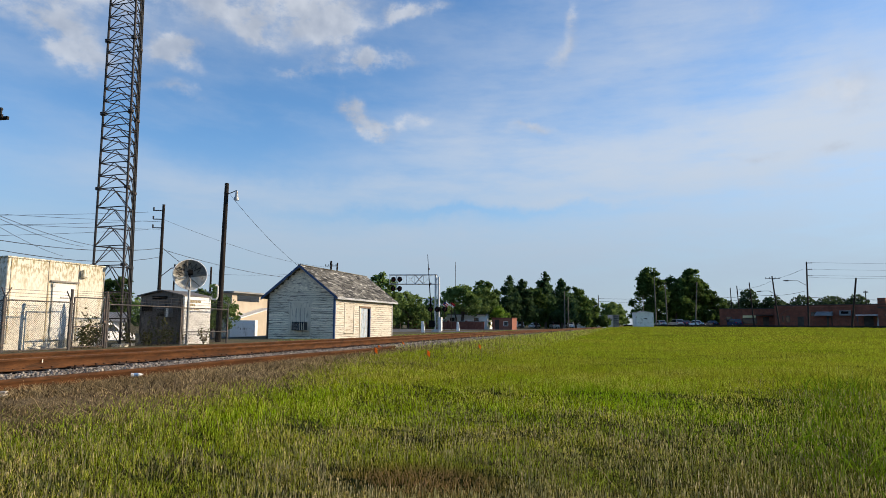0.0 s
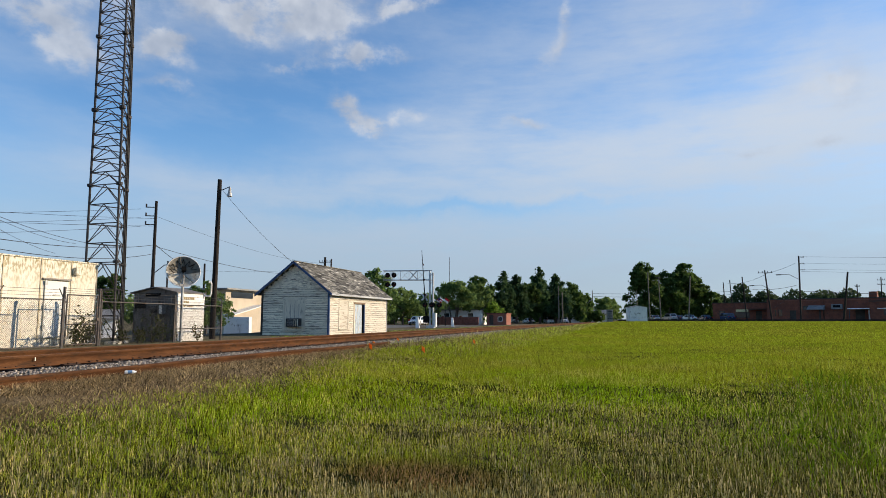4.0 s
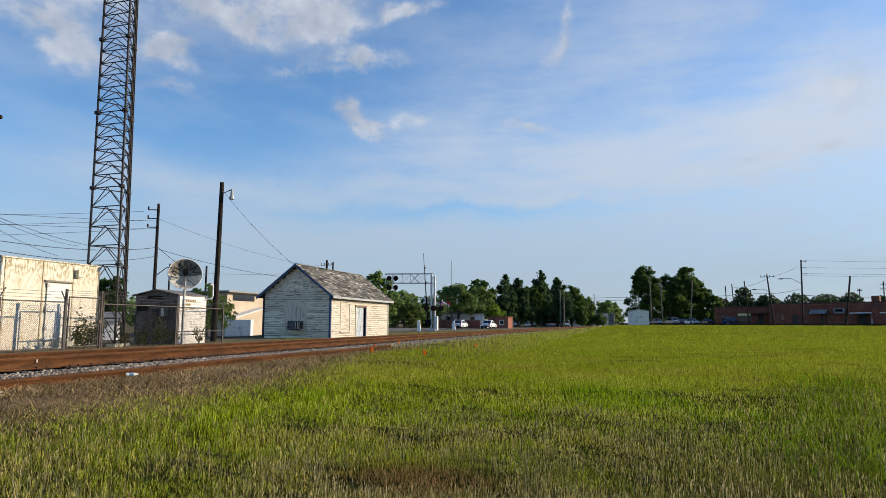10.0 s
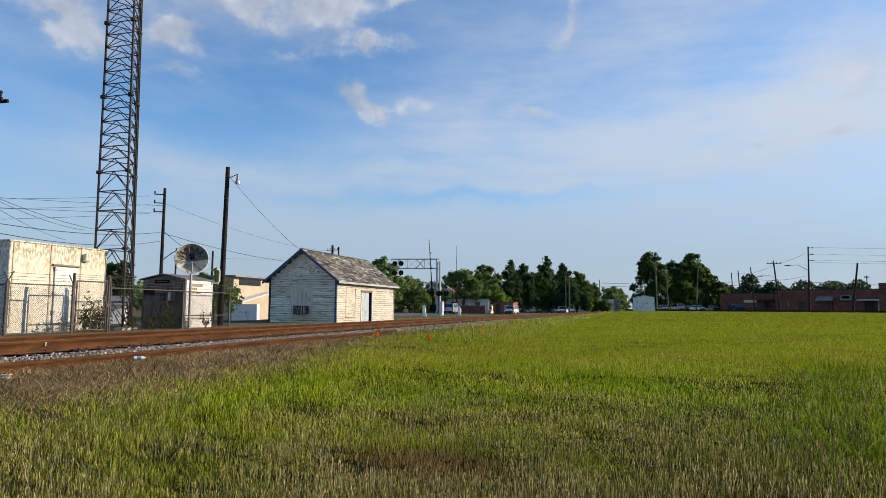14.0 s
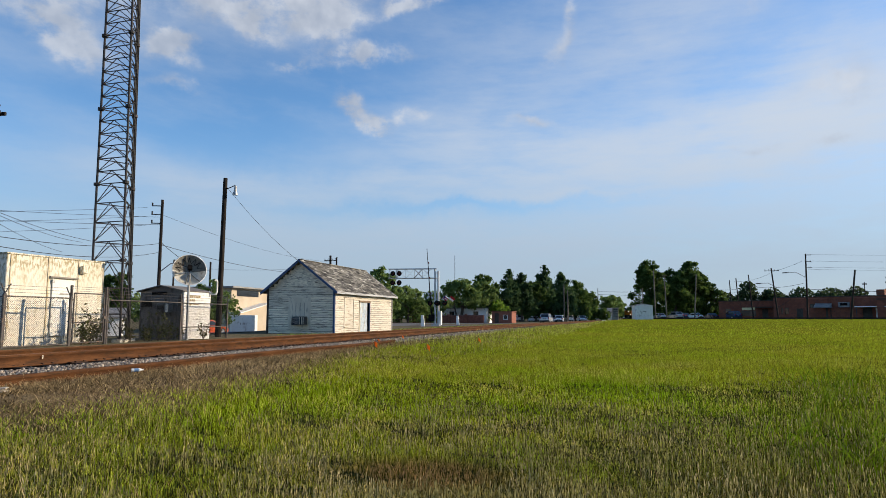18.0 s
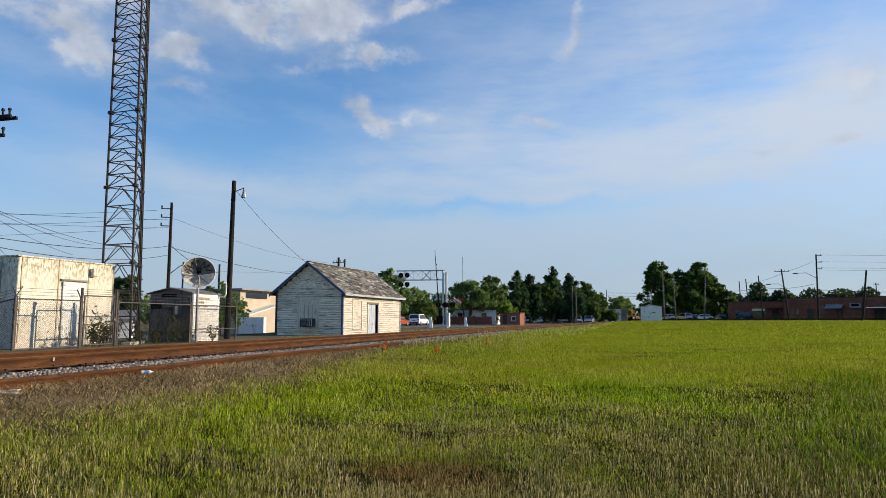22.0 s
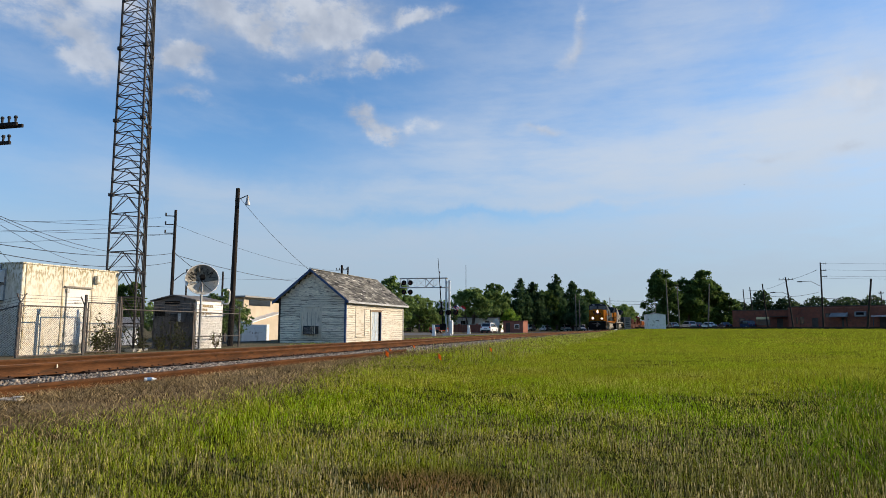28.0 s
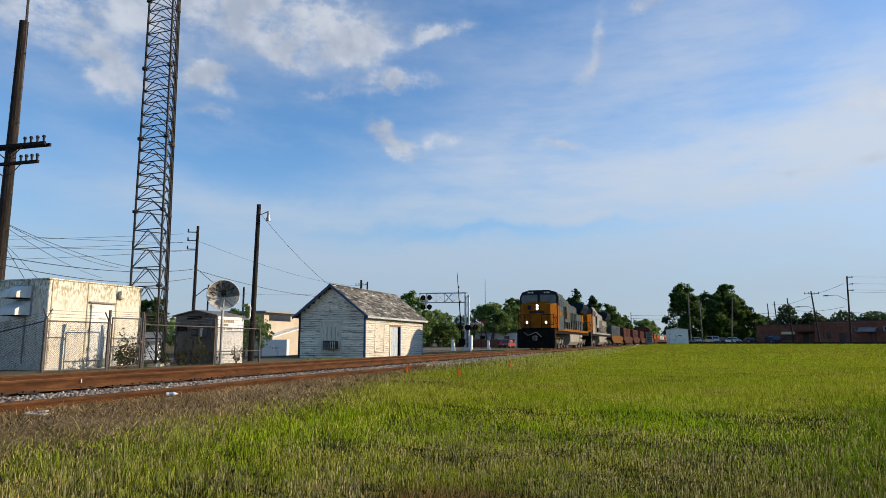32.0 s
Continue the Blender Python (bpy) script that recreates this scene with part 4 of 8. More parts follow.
def meadow():
    rng = np.random.default_rng(21)
    for lo, hi, n, hh, ww in ((3.3, 13, 400000, 0.10, 0.0023), (11, 36, 430000, 0.10, 0.0050), (33, 125, 230000, 0.085, 0.017)):
        x, y, r = wedge(rng, n, lo, hi)
        keep = x > track_x(y) + 4.1 - 0.9 * sm(9, 15, y) + rng.uniform(-0.4, 1.5, n) * (r < 30)
        # tufts: crowded in places, thin in others, so that shade-coloured earth shows between
        tuft = np.clip(height_noise(x, y, 9.0, 14) * 0.7 + height_noise(x, y, 3.1, 15) * 0.4, 0, 1.1)
        keep &= tuft > rng.uniform(0.12, 0.70, n) * np.clip(1.2 - r / 15, 0.12, 1.0)
        x, y, r, tuft = x[keep], y[keep], r[keep], tuft[keep]
        dry = np.clip((x - track_x(y) - 3.3 + 1.0 * sm(9, 15, y)) / 2.0, 0.35, 1)
        h = hh * (0.4 + 0.6 * tuft + 0.45 * np.clip(height_noise(x, y, 0.8, 4), 0, 1)) * rng.uniform(0.45, 1.4, len(x)) * dry * (1 - 0.3 * weedy(x, y))
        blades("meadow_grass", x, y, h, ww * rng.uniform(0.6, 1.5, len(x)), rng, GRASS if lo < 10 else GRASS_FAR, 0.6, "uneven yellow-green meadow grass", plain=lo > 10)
    for lo, hi, n, hd in ((3.5, 12, 64000, 0.0034), (10, 28, 9000, 0.0055)):
        x, y, r = wedge(rng, n, lo, hi)
        keep = (x > track_x(y) + 5.2) & (0.22 * height_noise(x, y, 0.55, 9) + 0.95 * weedy(x, y) * height_noise(x, y, 3.2, 10) > rng.uniform(0.08, 0.7, n))
        keep &= ((x + 1.65) / 0.85) ** 2 + ((y - 5.0) / 0.55) ** 2 > rng.uniform(0.5, 1.4, n)
        x, y, r = x[keep], y[keep], r[keep]
        stalks("seed_grass", x, y, rng.uniform(0.07, 0.155, len(x)), rng, STALK, np.full(len(x), hd), "pale seed heads standing in the meadow")
    # a few long dead straws bent over the rest
    x, y, r = wedge(rng, 500, 3.6, 10)
    blades("dead_straw", x, y, rng.uniform(0.12, 0.28, 500), np.full(500, 0.003), rng, STRAW, 1.8, "long bleached straws bent over the grass")
    # low dead grass and debris between the spare rail and the meadow
    x = rng.uniform(-8.0, -3.2, 120000)
    y = 2 + 26 * rng.random(120000) ** 1.7
    keep = rng.random(120000) > sm(-5.2, -3.7, x) * 0.97
    keep &= (np.abs(x + 6.85) > 0.12) & (rng.random(120000) > 0.85 * sm(10, 16, y))
    x, y = x[keep], y[keep]
    near = np.clip(np.hypot(x, y) / 9.0, 0.8, 2.5)
    blades("dead_grass", x, y, rng.uniform(0.015, 0.075, len(x)), 0.0032 * near * rng.uniform(0.6, 1.5, len(x)), rng, STRAW, 2.8, "flattened dead brown grass by the rails", 0.0)
    # taller dead tufts against the spare rail
    x, y = rng.uniform(-6.76, -6.1, 14000), rng.uniform(2, 19, 14000)
    blades("rail_tuft", x, y, rng.uniform(0.03, 0.09, 14000), 0.003 * np.clip(y / 9, 0.8, 2), rng, STRAW, 2.4, "dead tufts leaning on the spare rail", 0.0)
    # rough weeds on the shoulder towards the crossing
    y = rng.uniform(15, 95, 22000)
    x = track_x(y) + rng.uniform(2.8, 6.5, 22000)
    keep = rng.random(22000) < sm(12, 24, y)
    x, y = x[keep], y[keep]
    blades("shoulder_weeds", x, y, rng.uniform(0.06, 0.24, len(x)) * (0.5 + 0.6 * height_noise(x, y, 0.5, 3)), 0.0055 * np.clip(y / 25, 0.8, 2.5), rng, SHOULDER, 0.6, "tangled weeds on the ballast shoulder")
    y = rng.uniform(15, 60, 1500)
    x = track_x(y) + rng.uniform(3.4, 6.6, 1500)
    stalks("tall_seed_grass", x, y, rng.uniform(0.14, 0.34, 1500), rng, STALK, np.full(1500, 0.008), "tall dry seed stalks by the ballast")
    # broad lush blades at the near right
    cx, cy = rng.normal(2.3, 0.65, 2200), rng.normal(6.0, 1.9, 2200)
    blades("lush_grass", cx, cy, rng.uniform(0.08, 0.26, 2200), rng.uniform(0.003, 0.007, 2200), rng, LUSH, 0.9, "broad lush green blades in the meadow")
    # tall reedy clumps at the edge of the view
    for px, py, n, hi in ((3.15, 11.4, 200, 0.40), (2.6, 9.6, 120, 0.34), (1.95, 7.0, 160, 0.30)):
        cx, cy = rng.normal(px, 0.42, n), rng.normal(py, 0.55, n)
        blades("reedy_grass", cx, cy, rng.uniform(0.5, 1.0, n) * hi, rng.uniform(0.006, 0.011, n), rng, LUSH, 1.7, "tall broad reedy blades in a clump")
    # grass patches round the hut, the compound and the verge beyond the track
    y = rng.uniform(8, 110, 30000)
    x = track_x(y) - rng.uniform(3.2, 11.0, 30000)
    keep = (y > 34) & ~((x < -18.8) & (y > 38.2) & (y < 49.2)) & ~((x < -21.6) & (y > 17.2) & (y < 22.6))
    x, y = x[keep], y[keep]
    blades("verge_grass", x, y, rng.uniform(0.03, 0.12, len(x)), 0.02 * np.clip(y / 40, 0.6, 2), rng, GRASS_BACK, 0.6, "short patchy grass beyond the track")


LUSH = grass_mat("lush_blade", (0.12, 0.20, 0.008), (0.14, 0.205, 0.012), (0.19, 0.22, 0.03), False, 0.6, 1.7)
STRAW = grass_mat("dead_straw", (0.175, 0.126, 0.062), (0.22, 0.165, 0.088), (0.34, 0.265, 0.145), False)
SHOULDER = grass_mat("shoulder_weed", (0.20, 0.25, 0.025), (0.29, 0.27, 0.07), (0.46, 0.37, 0.19), False)
GRASS_BACK = grass_mat("patchy_grass", (0.13, 0.17, 0.03), (0.17, 0.17, 0.05), (0.28, 0.22, 0.12), False)
meadow()
# ---- the freight train ----
L_BLUE = surf("dark_blue_grey_enamel", (0.014, 0.020, 0.030), (0.020, 0.028, 0.040), 1.5, 0.85, 0, 0.05, 30, c3=(0.025, 0.026, 0.028), amount=0.12, spec=0.02)
L_GREY = surf("grey_enamel", (0.055, 0.072, 0.08), (0.075, 0.094, 0.102), 1.2, 0.85, 0, 0.05, 30, c3=(0.045, 0.045, 0.043), amount=0.12, spec=0.02)
L_SLATE = surf("slate_enamel", (0.016, 0.021, 0.028), (0.024, 0.03, 0.038), 1.2, 0.85, 0, 0.05, 30, amount=0.12, spec=0.02)
L_GOLD = surf("golden_yellow_enamel", (0.25, 0.085, 0.009), (0.21, 0.070, 0.008), 1.2, 0.85, 0, 0.05, 30, c3=(0.26, 0.11, 0.02), amount=0.1, spec=0.02)
L_BLACK = surf("sooty_black_steel", (0.006, 0.006, 0.007), (0.014, 0.013, 0.012), 2.0, 0.9, 0, 0.2, 30, amount=0.25, spec=0.05)
L_TRUCK = surf("dusty_truck_steel", (0.07, 0.064, 0.056), (0.17, 0.155, 0.135), 3.0, 0.75, 0.2, 0.2, 30)
L_TANK = surf("dusty_grey_tank", (0.20, 0.185, 0.165), (0.29, 0.27, 0.235), 1.5, 0.7, 0.1, 0.1, 20, c3=(0.16, 0.13, 0.10))
L_GLASS = surf("cab_glass", (0.05, 0.058, 0.066), (0.07, 0.078, 0.086), 2.0, 0.12, 0.0, 0.0, spec=0.5, amount=0.1)
DEAD_LAMP = surf("unlit_lens", (0.10, 0.10, 0.10), (0.14, 0.14, 0.14), 6.0, 0.2)
LAMP = glow("headlight_glow", (1.0, 0.84, 0.58), 40.0)
WHITE_MARK = surf("white_marking", (0.7, 0.7, 0.68), (0.6, 0.6, 0.58), 4.0, 0.6, amount=0.1)


def bogie(parent, y, axles, gauge=0.755):
    bm = nb()
    half = (axles - 1) * 0.92
    for s in (-1, 1):
        box(bm, s * 1.02, y, 0.62, 0.16, half * 2 + 1.1, 0.34, bevel=0.05)
        for k in range(axles):
            box(bm, s * 1.05, y - half + k * 1.84, 0.53, 0.26, 0.46, 0.46, bevel=0.06)
            box(bm, s * 1.10, y - half + k * 1.84 + 0.6, 0.78, 0.16, 0.16, 0.3)
    box(bm, 0, y, 0.7, 1.9, 1.0, 0.3)
    tr = part("truck_frame", bm, L_TRUCK, parent)
    for k in range(axles):
        for s in (-1, 1):
            bm = nb()
            rod(bm, (s * 0.70, y - half + k * 1.84, 0.51), (s * 0.84, y - half + k * 1.84, 0.51), 0.51, seg=20)
            part("wheel", bm, L_TRUCK, tr)
    return tr


def locomotive(nose_paint, side_paint, label, band, lens=LAMP):
    """Wide-cab diesel, 22.3 m long; the front coupler is at y = 0 and the body runs back along +y."""
    o = thing("locomotive", pose(0, 0, 0), label, "locomotive", "train")
    bm = nb()
    box(bm, 0, 11.2, 1.42, 2.9, 21.4, 0.30)
    part("underframe", bm, L_BLACK, o)
    for s in (-1, 1):
        bm = nb()
        box(bm, s * 1.50, 11.4, 1.62, 0.05, 18.6, 0.20)
        part("sill_stripe", bm, band, o, "golden side sill")
    # snow plough, coupler, steps
    bm = nb()
    prism(bm, [(-1.52, 0.14), (1.52, 0.14), (1.5, 1.55), (-1.5, 1.55)], "y", 0.45, 0.75)
    prism(bm, [(-1.45, 0.12), (0, 0.12), (0, 0.95), (-1.45, 0.75)], "y", 0.30, 0.45)
    prism(bm, [(1.45, 0.12), (0, 0.12), (0, 0.95), (1.45, 0.75)], "y", 0.30, 0.45)
    part("pilot_plough", bm, L_BLACK, o)
    bm = nb()
    box(bm, 0, 0.2, 0.88, 0.34, 0.75, 0.34, bevel=0.05)
    box(bm, 0.1, -0.2, 0.88, 0.24, 0.25, 0.42, bevel=0.05)
    part("coupler", bm, L_TRUCK, o)
    bm = nb()
    pts = [(-0.9, 0.32, 1.35), (-0.6, 0.25, 1.12), (-0.3, 0.2, 1.2), (0.05, 0.18, 1.36), (0.3, 0.2, 1.18), (0.5, 0.25, 0.98)]
    for a, b in zip(pts, pts[1:]):
        rod(bm, a, b, 0.035, seg=6)
    part("air_hose", bm, L_TANK, o, "pale brake hose")
    for s in (-1, 1):
        for k in range(4):
            bm = nb()
            box(bm, s * 1.30, 1.0, 0.42 + 0.3 * k, 0.42, 0.3, 0.04)
            part("step", bm, L_TRUCK, o)
        bm = nb()
        for y in (0.8, 1.25):
            rod(bm, (s * 1.5, y, 0.4), (s * 1.5, y, 2.5), 0.022, seg=6)
        part("step_rail", bm, band, o)
    # nose and cab
    bm = nb()
    prism(bm, [(-1.12, 0.95), (1.12, 0.95), (1.46, 1.75), (1.50, 2.2), (-1.50, 2.2), (-1.46, 1.75)], "z", 1.72, 3.74)
    for v in bm.verts:
        if v.co.z > 3 and v.co.y < 1.0:
            v.co.z -= 0.12
    bmesh.ops.bevel(bm, geom=[e for e in bm.edges if e.verts[0].co.z > 3 and e.verts[1].co.z > 3], offset=0.09, segments=2, affect="EDGES", profile=0.5)
    part("nose", bm, nose_paint, o, "golden yellow nose")
    bm = nb()
    prism(bm, [(-1.55, 1.72), (1.55, 1.72), (1.55, 3.60), (1.2, 3.72), (0.6, 3.84), (-0.6, 3.84), (-1.2, 3.72), (-1.55, 3.60)], "y", 1.86, 2.25)
    part("cab_front_panel", bm, nose_paint, o)
    bm = nb()
    prism(bm, [(-1.53, 1.56), (1.53, 1.56), (1.53, 4.24), (1.36, 4.6), (0.78, 4.77), (-0.78, 4.77), (-1.36, 4.6), (-1.53, 4.24)], "y", 2.26, 5.4)
    part("cab", bm, L_BLUE if side_paint is L_BLUE else side_paint, o)
    bm = nb()
    prism(bm, [(-1.55, 3.55), (1.55, 3.55), (1.58, 4.26), (1.40, 4.64), (0.8, 4.82), (-0.8, 4.82), (-1.40, 4.64), (-1.58, 4.26)], "y", 1.93, 2.40)
    part("cab_brow", bm, L_SLATE, o, "slate cab front")
    for s in (-1, 1):
        bm = nb()
        prism(bm, [(s * 0.10, 3.86), (s * 1.40, 3.70), (s * 1.46, 4.20), (s * 1.36, 4.40), (s * 0.10, 4.44)], "y", 1.90, 1.935)
        part("windscreen", bm, L_GLASS, o)
        bm = nb()
        box(bm, s * 0.68, 1.92, 4.62, 0.55, 0.03, 0.15)
        part("number_board", bm, L_GLASS, o, "dark number board")
        for k in range(4):
            bm = nb()
            box(bm, s * 0.68 - 0.165 + 0.11 * k, 1.90, 4.62, 0.055, 0.01, 0.09)
            part("number_bar", bm, WHITE_MARK, o)
        for y in (2.75, 3.75, 4.65):
            bm = nb()
            box(bm, s * 1.535, y, 3.82, 0.03, 0.62 if y < 4.5 else 0.4, 0.62)
            part("side_window", bm, L_GLASS, o)
        bm = nb()
        rod(bm, (s * 0.78, 0.86, 2.15), (s * 0.78, 0.98, 2.15), 0.13, seg=12)
        ditch = part("ditch_light", bm, L_BLACK, o)
        bm = nb()
        rod(bm, (s * 0.78, 0.845, 2.15), (s * 0.78, 0.86, 2.15), 0.075, seg=12)
        part("lens", bm, lens, ditch, "glowing ditch light" if lens is LAMP else "unlit ditch light")
        bm = nb()
        for zz in (1.95, 2.75):
            rod(bm, (s * 0.45, 0.6, zz), (s * 1.42, 0.6, zz), 0.022, seg=6)
        for xx in (0.45, 0.9, 1.42):
            rod(bm, (s * xx, 0.6, 1.55), (s * xx, 0.6, 2.75), 0.022, seg=6)
        part("handrail", bm, L_BLACK, o)
        bm = nb()
        rod(bm, (s * 1.45, 0.7, 2.6), (s * 1.5, 2.3, 1.7), 0.03, seg=6)
        rod(bm, (s * 1.45, 0.7, 2.9), (s * 1.5, 2.3, 2.3), 0.03, seg=6)
        part("stair_rail", bm, band, o)
    bm = nb()
    box(bm, 0.06, 0.92, 3.36, 0.28, 0.1, 0.54, bevel=0.03)
    hl = part("headlight_box", bm, L_BLACK, o)
    for zz in (3.47, 3.24):
        bm = nb()
        rod(bm, (0.06, 0.85, zz), (0.06, 0.872, zz), 0.085, seg=14)
        part("lens", bm, lens, hl, "glowing headlight" if lens is LAMP else "unlit headlight")
    bm = nb()
    box(bm, -0.58, 0.94, 3.34, 0.30, 0.03, 0.34)
    part("nose_window", bm, L_BLUE, o)
    bm = nb()
    box(bm, -0.3, 0.94, 2.3, 0.7, 0.03, 1.1)
    part("nose_door", bm, nose_paint, o)
    bm = nb()
    for dx, w in ((-0.45, 0.30), (-0.1, 0.34), (0.3, 0.3), (0.55, 0.16)):
        box(bm, dx, 0.925, 2.98, w, 0.02, 0.2)
    part("nose_lettering_bar", bm, L_BLUE, o, "dark painted bars")
    # long hood
    bm = nb()
    prism(bm, [(-0.95, 1.56), (0.95, 1.56), (0.95, 3.95), (0.7, 4.2), (-0.7, 4.2), (-0.95, 3.95)], "y", 5.4, 20.9)
    part("long_hood", bm, side_paint, o)
    bm = nb()
    prism(bm, [(-1.5, 2.3), (1.5, 2.3), (1.5, 3.95), (1.05, 4.5), (-1.05, 4.5), (-1.5, 3.95)], "y", 5.4, 8.4)
    part("inverter_cabinet", bm, side_paint, o)
    bm = nb()
    prism(bm, [(-1.3, 3.55), (1.3, 3.55), (1.62, 4.1), (1.62, 4.42), (1.3, 4.6), (-1.3, 4.6), (-1.62, 4.42), (-1.62, 4.1)], "y", 16.6, 20.6)
    part("radiator_wing", bm, L_BLUE, o)
    bm = nb()
    box(bm, 0, 12.2, 4.42, 1.1, 2.2, 0.5, bevel=0.08)
    part("exhaust_hood", bm, L_BLACK, o)
    bm = nb()
    box(bm, 0.0, 3.5, 4.80, 1.5, 2.2, 0.12, bevel=0.04)
    part("cab_roof_unit", bm, L_GREY, o)
    for k in range(15):
        for s in (-1, 1):
            bm = nb()
            box(bm, s * 0.965, 8.9 + 0.52 * k, 2.62, 0.03, 0.36, 1.55)
            part("hood_door", bm, L_BLACK if k % 2 else side_paint, o)
    for s in (-1, 1):
        bm = nb()
        for k in range(13):
            rod(bm, (s * 1.46, 5.8 + 1.18 * k, 1.56), (s * 1.46, 5.8 + 1.18 * k, 2.6), 0.028, seg=6)
        rod(bm, (s * 1.46, 5.8, 2.6), (s * 1.46, 20.0, 2.6), 0.022, seg=6)
        part("walkway_rail", bm, L_BLACK, o)
    # yellow painted flash behind the radiator, tanks
    for s in (-1, 1):
        bm = nb()
        prism(bm, [(20.9, 2.6), (20.9, 3.9), (20.0, 3.9), (19.3, 2.6)], "x", s * 0.98, s * 1.0)
        part("yellow_flash", bm, band, o)
    for s in (-1, 1):
        bm = nb()
        prism(bm, [(7.3, 2.7), (7.65, 2.7), (7.1, 3.8), (6.75, 3.8)], "x", s * 1.502, s * 1.512)
        part("painted_flash", bm, band, o, "slanting golden flash")
        for k in range(5):
            bm = nb()
            box(bm, s * 1.505, 5.7 + 0.2 * k, 3.1, 0.02, 0.09, 1.1)
            part("louvre", bm, L_BLACK, o)
        bm = nb()
        box(bm, s * 1.536, 5.05, 2.65, 0.02, 0.62, 1.9)
        part("cab_door", bm, L_BLACK, o, "dark cab door")
        bm = nb()
        box(bm, s * 1.55, 3.2, 2.9, 0.012, 1.3, 0.3)
        part("lettering_bar", bm, band, o, "golden painted bar")
    bm = nb()
    prism(bm, [(-1.45, 0.62), (-1.2, 0.30), (1.2, 0.30), (1.45, 0.62), (1.45, 1.3), (-1.45, 1.3)], "y", 8.6, 14.2)
    part("fuel_tank", bm, L_TANK, o, "dusty grey fuel tank")
    for k in range(2):
        bm = nb()
        rod(bm, (1.25, 14.5, 0.75 + 0.42 * k), (1.25, 16.4, 0.75 + 0.42 * k), 0.2, seg=10)
        part("air_tank", bm, L_TANK, o)
    bogie(o, 4.2, 3)
    bogie(o, 18.2, 3)
    return o


def well_car(label, boxes):
    """Container wagon, 17.5 m over couplers: a low well with boxes in and on it."""
    o = thing("container_wagon", pose(0, 0, 0), label, "freight wagon", "train")
    for s in (-1, 1):
        bm = nb()
        prism(bm, [(0.5, 1.05), (3.0, 0.45), (14.5, 0.45), (17.0, 1.05), (17.0, 1.35), (14.3, 1.55), (3.2, 1.55), (0.5, 1.35)], "x", s * 1.36, s * 1.48)
        part("well_side", bm, boxes[0], o)
    bm = nb()
    box(bm, 0, 8.75, 0.4, 2.6, 12.0, 0.12)
    for y in (1.2, 16.3):
        box(bm, 0, y, 1.15, 2.4, 2.2, 0.2)
    part("well_floor", bm, L_BLACK, o)
    z = 0.48
    for mat_ in boxes[1:]:
        bm = nb()
        box(bm, 0, 8.75, z + 1.29, 2.44, 12.19, 2.57, bevel=0.02)
        c = part("container", bm, mat_, o)
        for s in (-1, 1):
            bm = nb()
            box(bm, s * 1.22, 8.75, z + 1.29, 0.012, 12.0, 2.3)
            for k in range(30):
                box(bm, s * 1.225, 3.0 + 0.397 * k, z + 1.29, 0.02, 0.18, 2.3)
            part("corrugated_side", bm, mat_, c)
        bm = nb()
        for s in (-0.9, -0.3, 0.3, 0.9):
            rod(bm, (s, 2.64, z + 0.1), (s, 2.64, z + 2.4), 0.03, seg=5)
        part("lock_rod", bm, L_GREY, c)
        z += 2.6
    bogie(o, 1.6, 2)
    bogie(o, 15.9, 2)
    return o


def hopper(paint, label):
    o = thing("hopper_wagon", pose(0, 0, 0), label, "freight wagon", "train")
    bm = nb()
    prism(bm, [(-1.5, 1.9), (-0.9, 0.7), (0.9, 0.7), (1.5, 1.9), (1.55, 4.1), (1.1, 4.45), (-1.1, 4.45), (-1.55, 4.1)], "y", 1.6, 15.9)
    part("hopper_body", bm, paint, o)
    bm = nb()
    box(bm, 0, 8.75, 1.2, 2.8, 17.0, 0.2)
    part("underframe", bm, L_BLACK, o)
    for k in range(9):
        for s in (-1, 1):
            bm = nb()
            box(bm, s * 1.56, 2.6 + 1.5 * k, 3.0, 0.08, 0.1, 2.2)
            part("rib", bm, paint, o)
    bogie(o, 2.0, 2)
    bogie(o, 15.5, 2)
    return o


C_GREY = surf("slate_container", (0.05, 0.058, 0.07), (0.07, 0.08, 0.09), 1.0, 0.85, 0, 0.1, spec=0.02)
C_BROWN = surf("maroon_container", (0.06, 0.028, 0.022), (0.085, 0.038, 0.03), 1.0, 0.85, 0, 0.1, c3=(0.1, 0.05, 0.04), spec=0.02)
C_ORANGE = surf("orange_container", (0.40, 0.11, 0.025), (0.34, 0.09, 0.025), 1.0, 0.85, 0, 0.1, spec=0.02)
C_WHITE = surf("off_white_wagon", (0.55, 0.55, 0.52), (0.62, 0.61, 0.58), 1.0, 0.85, 0, 0.1, c3=(0.4, 0.36, 0.3), spec=0.02)
C_RED = surf("oxide_red_wagon", (0.11, 0.035, 0.024), (0.14, 0.045, 0.03), 1.0, 0.85, 0, 0.1, spec=0.02)
C_TAN = surf("buff_well_car", (0.15, 0.075, 0.026), (0.13, 0.062, 0.022), 1.0, 0.85, 0, 0.1, spec=0.02)

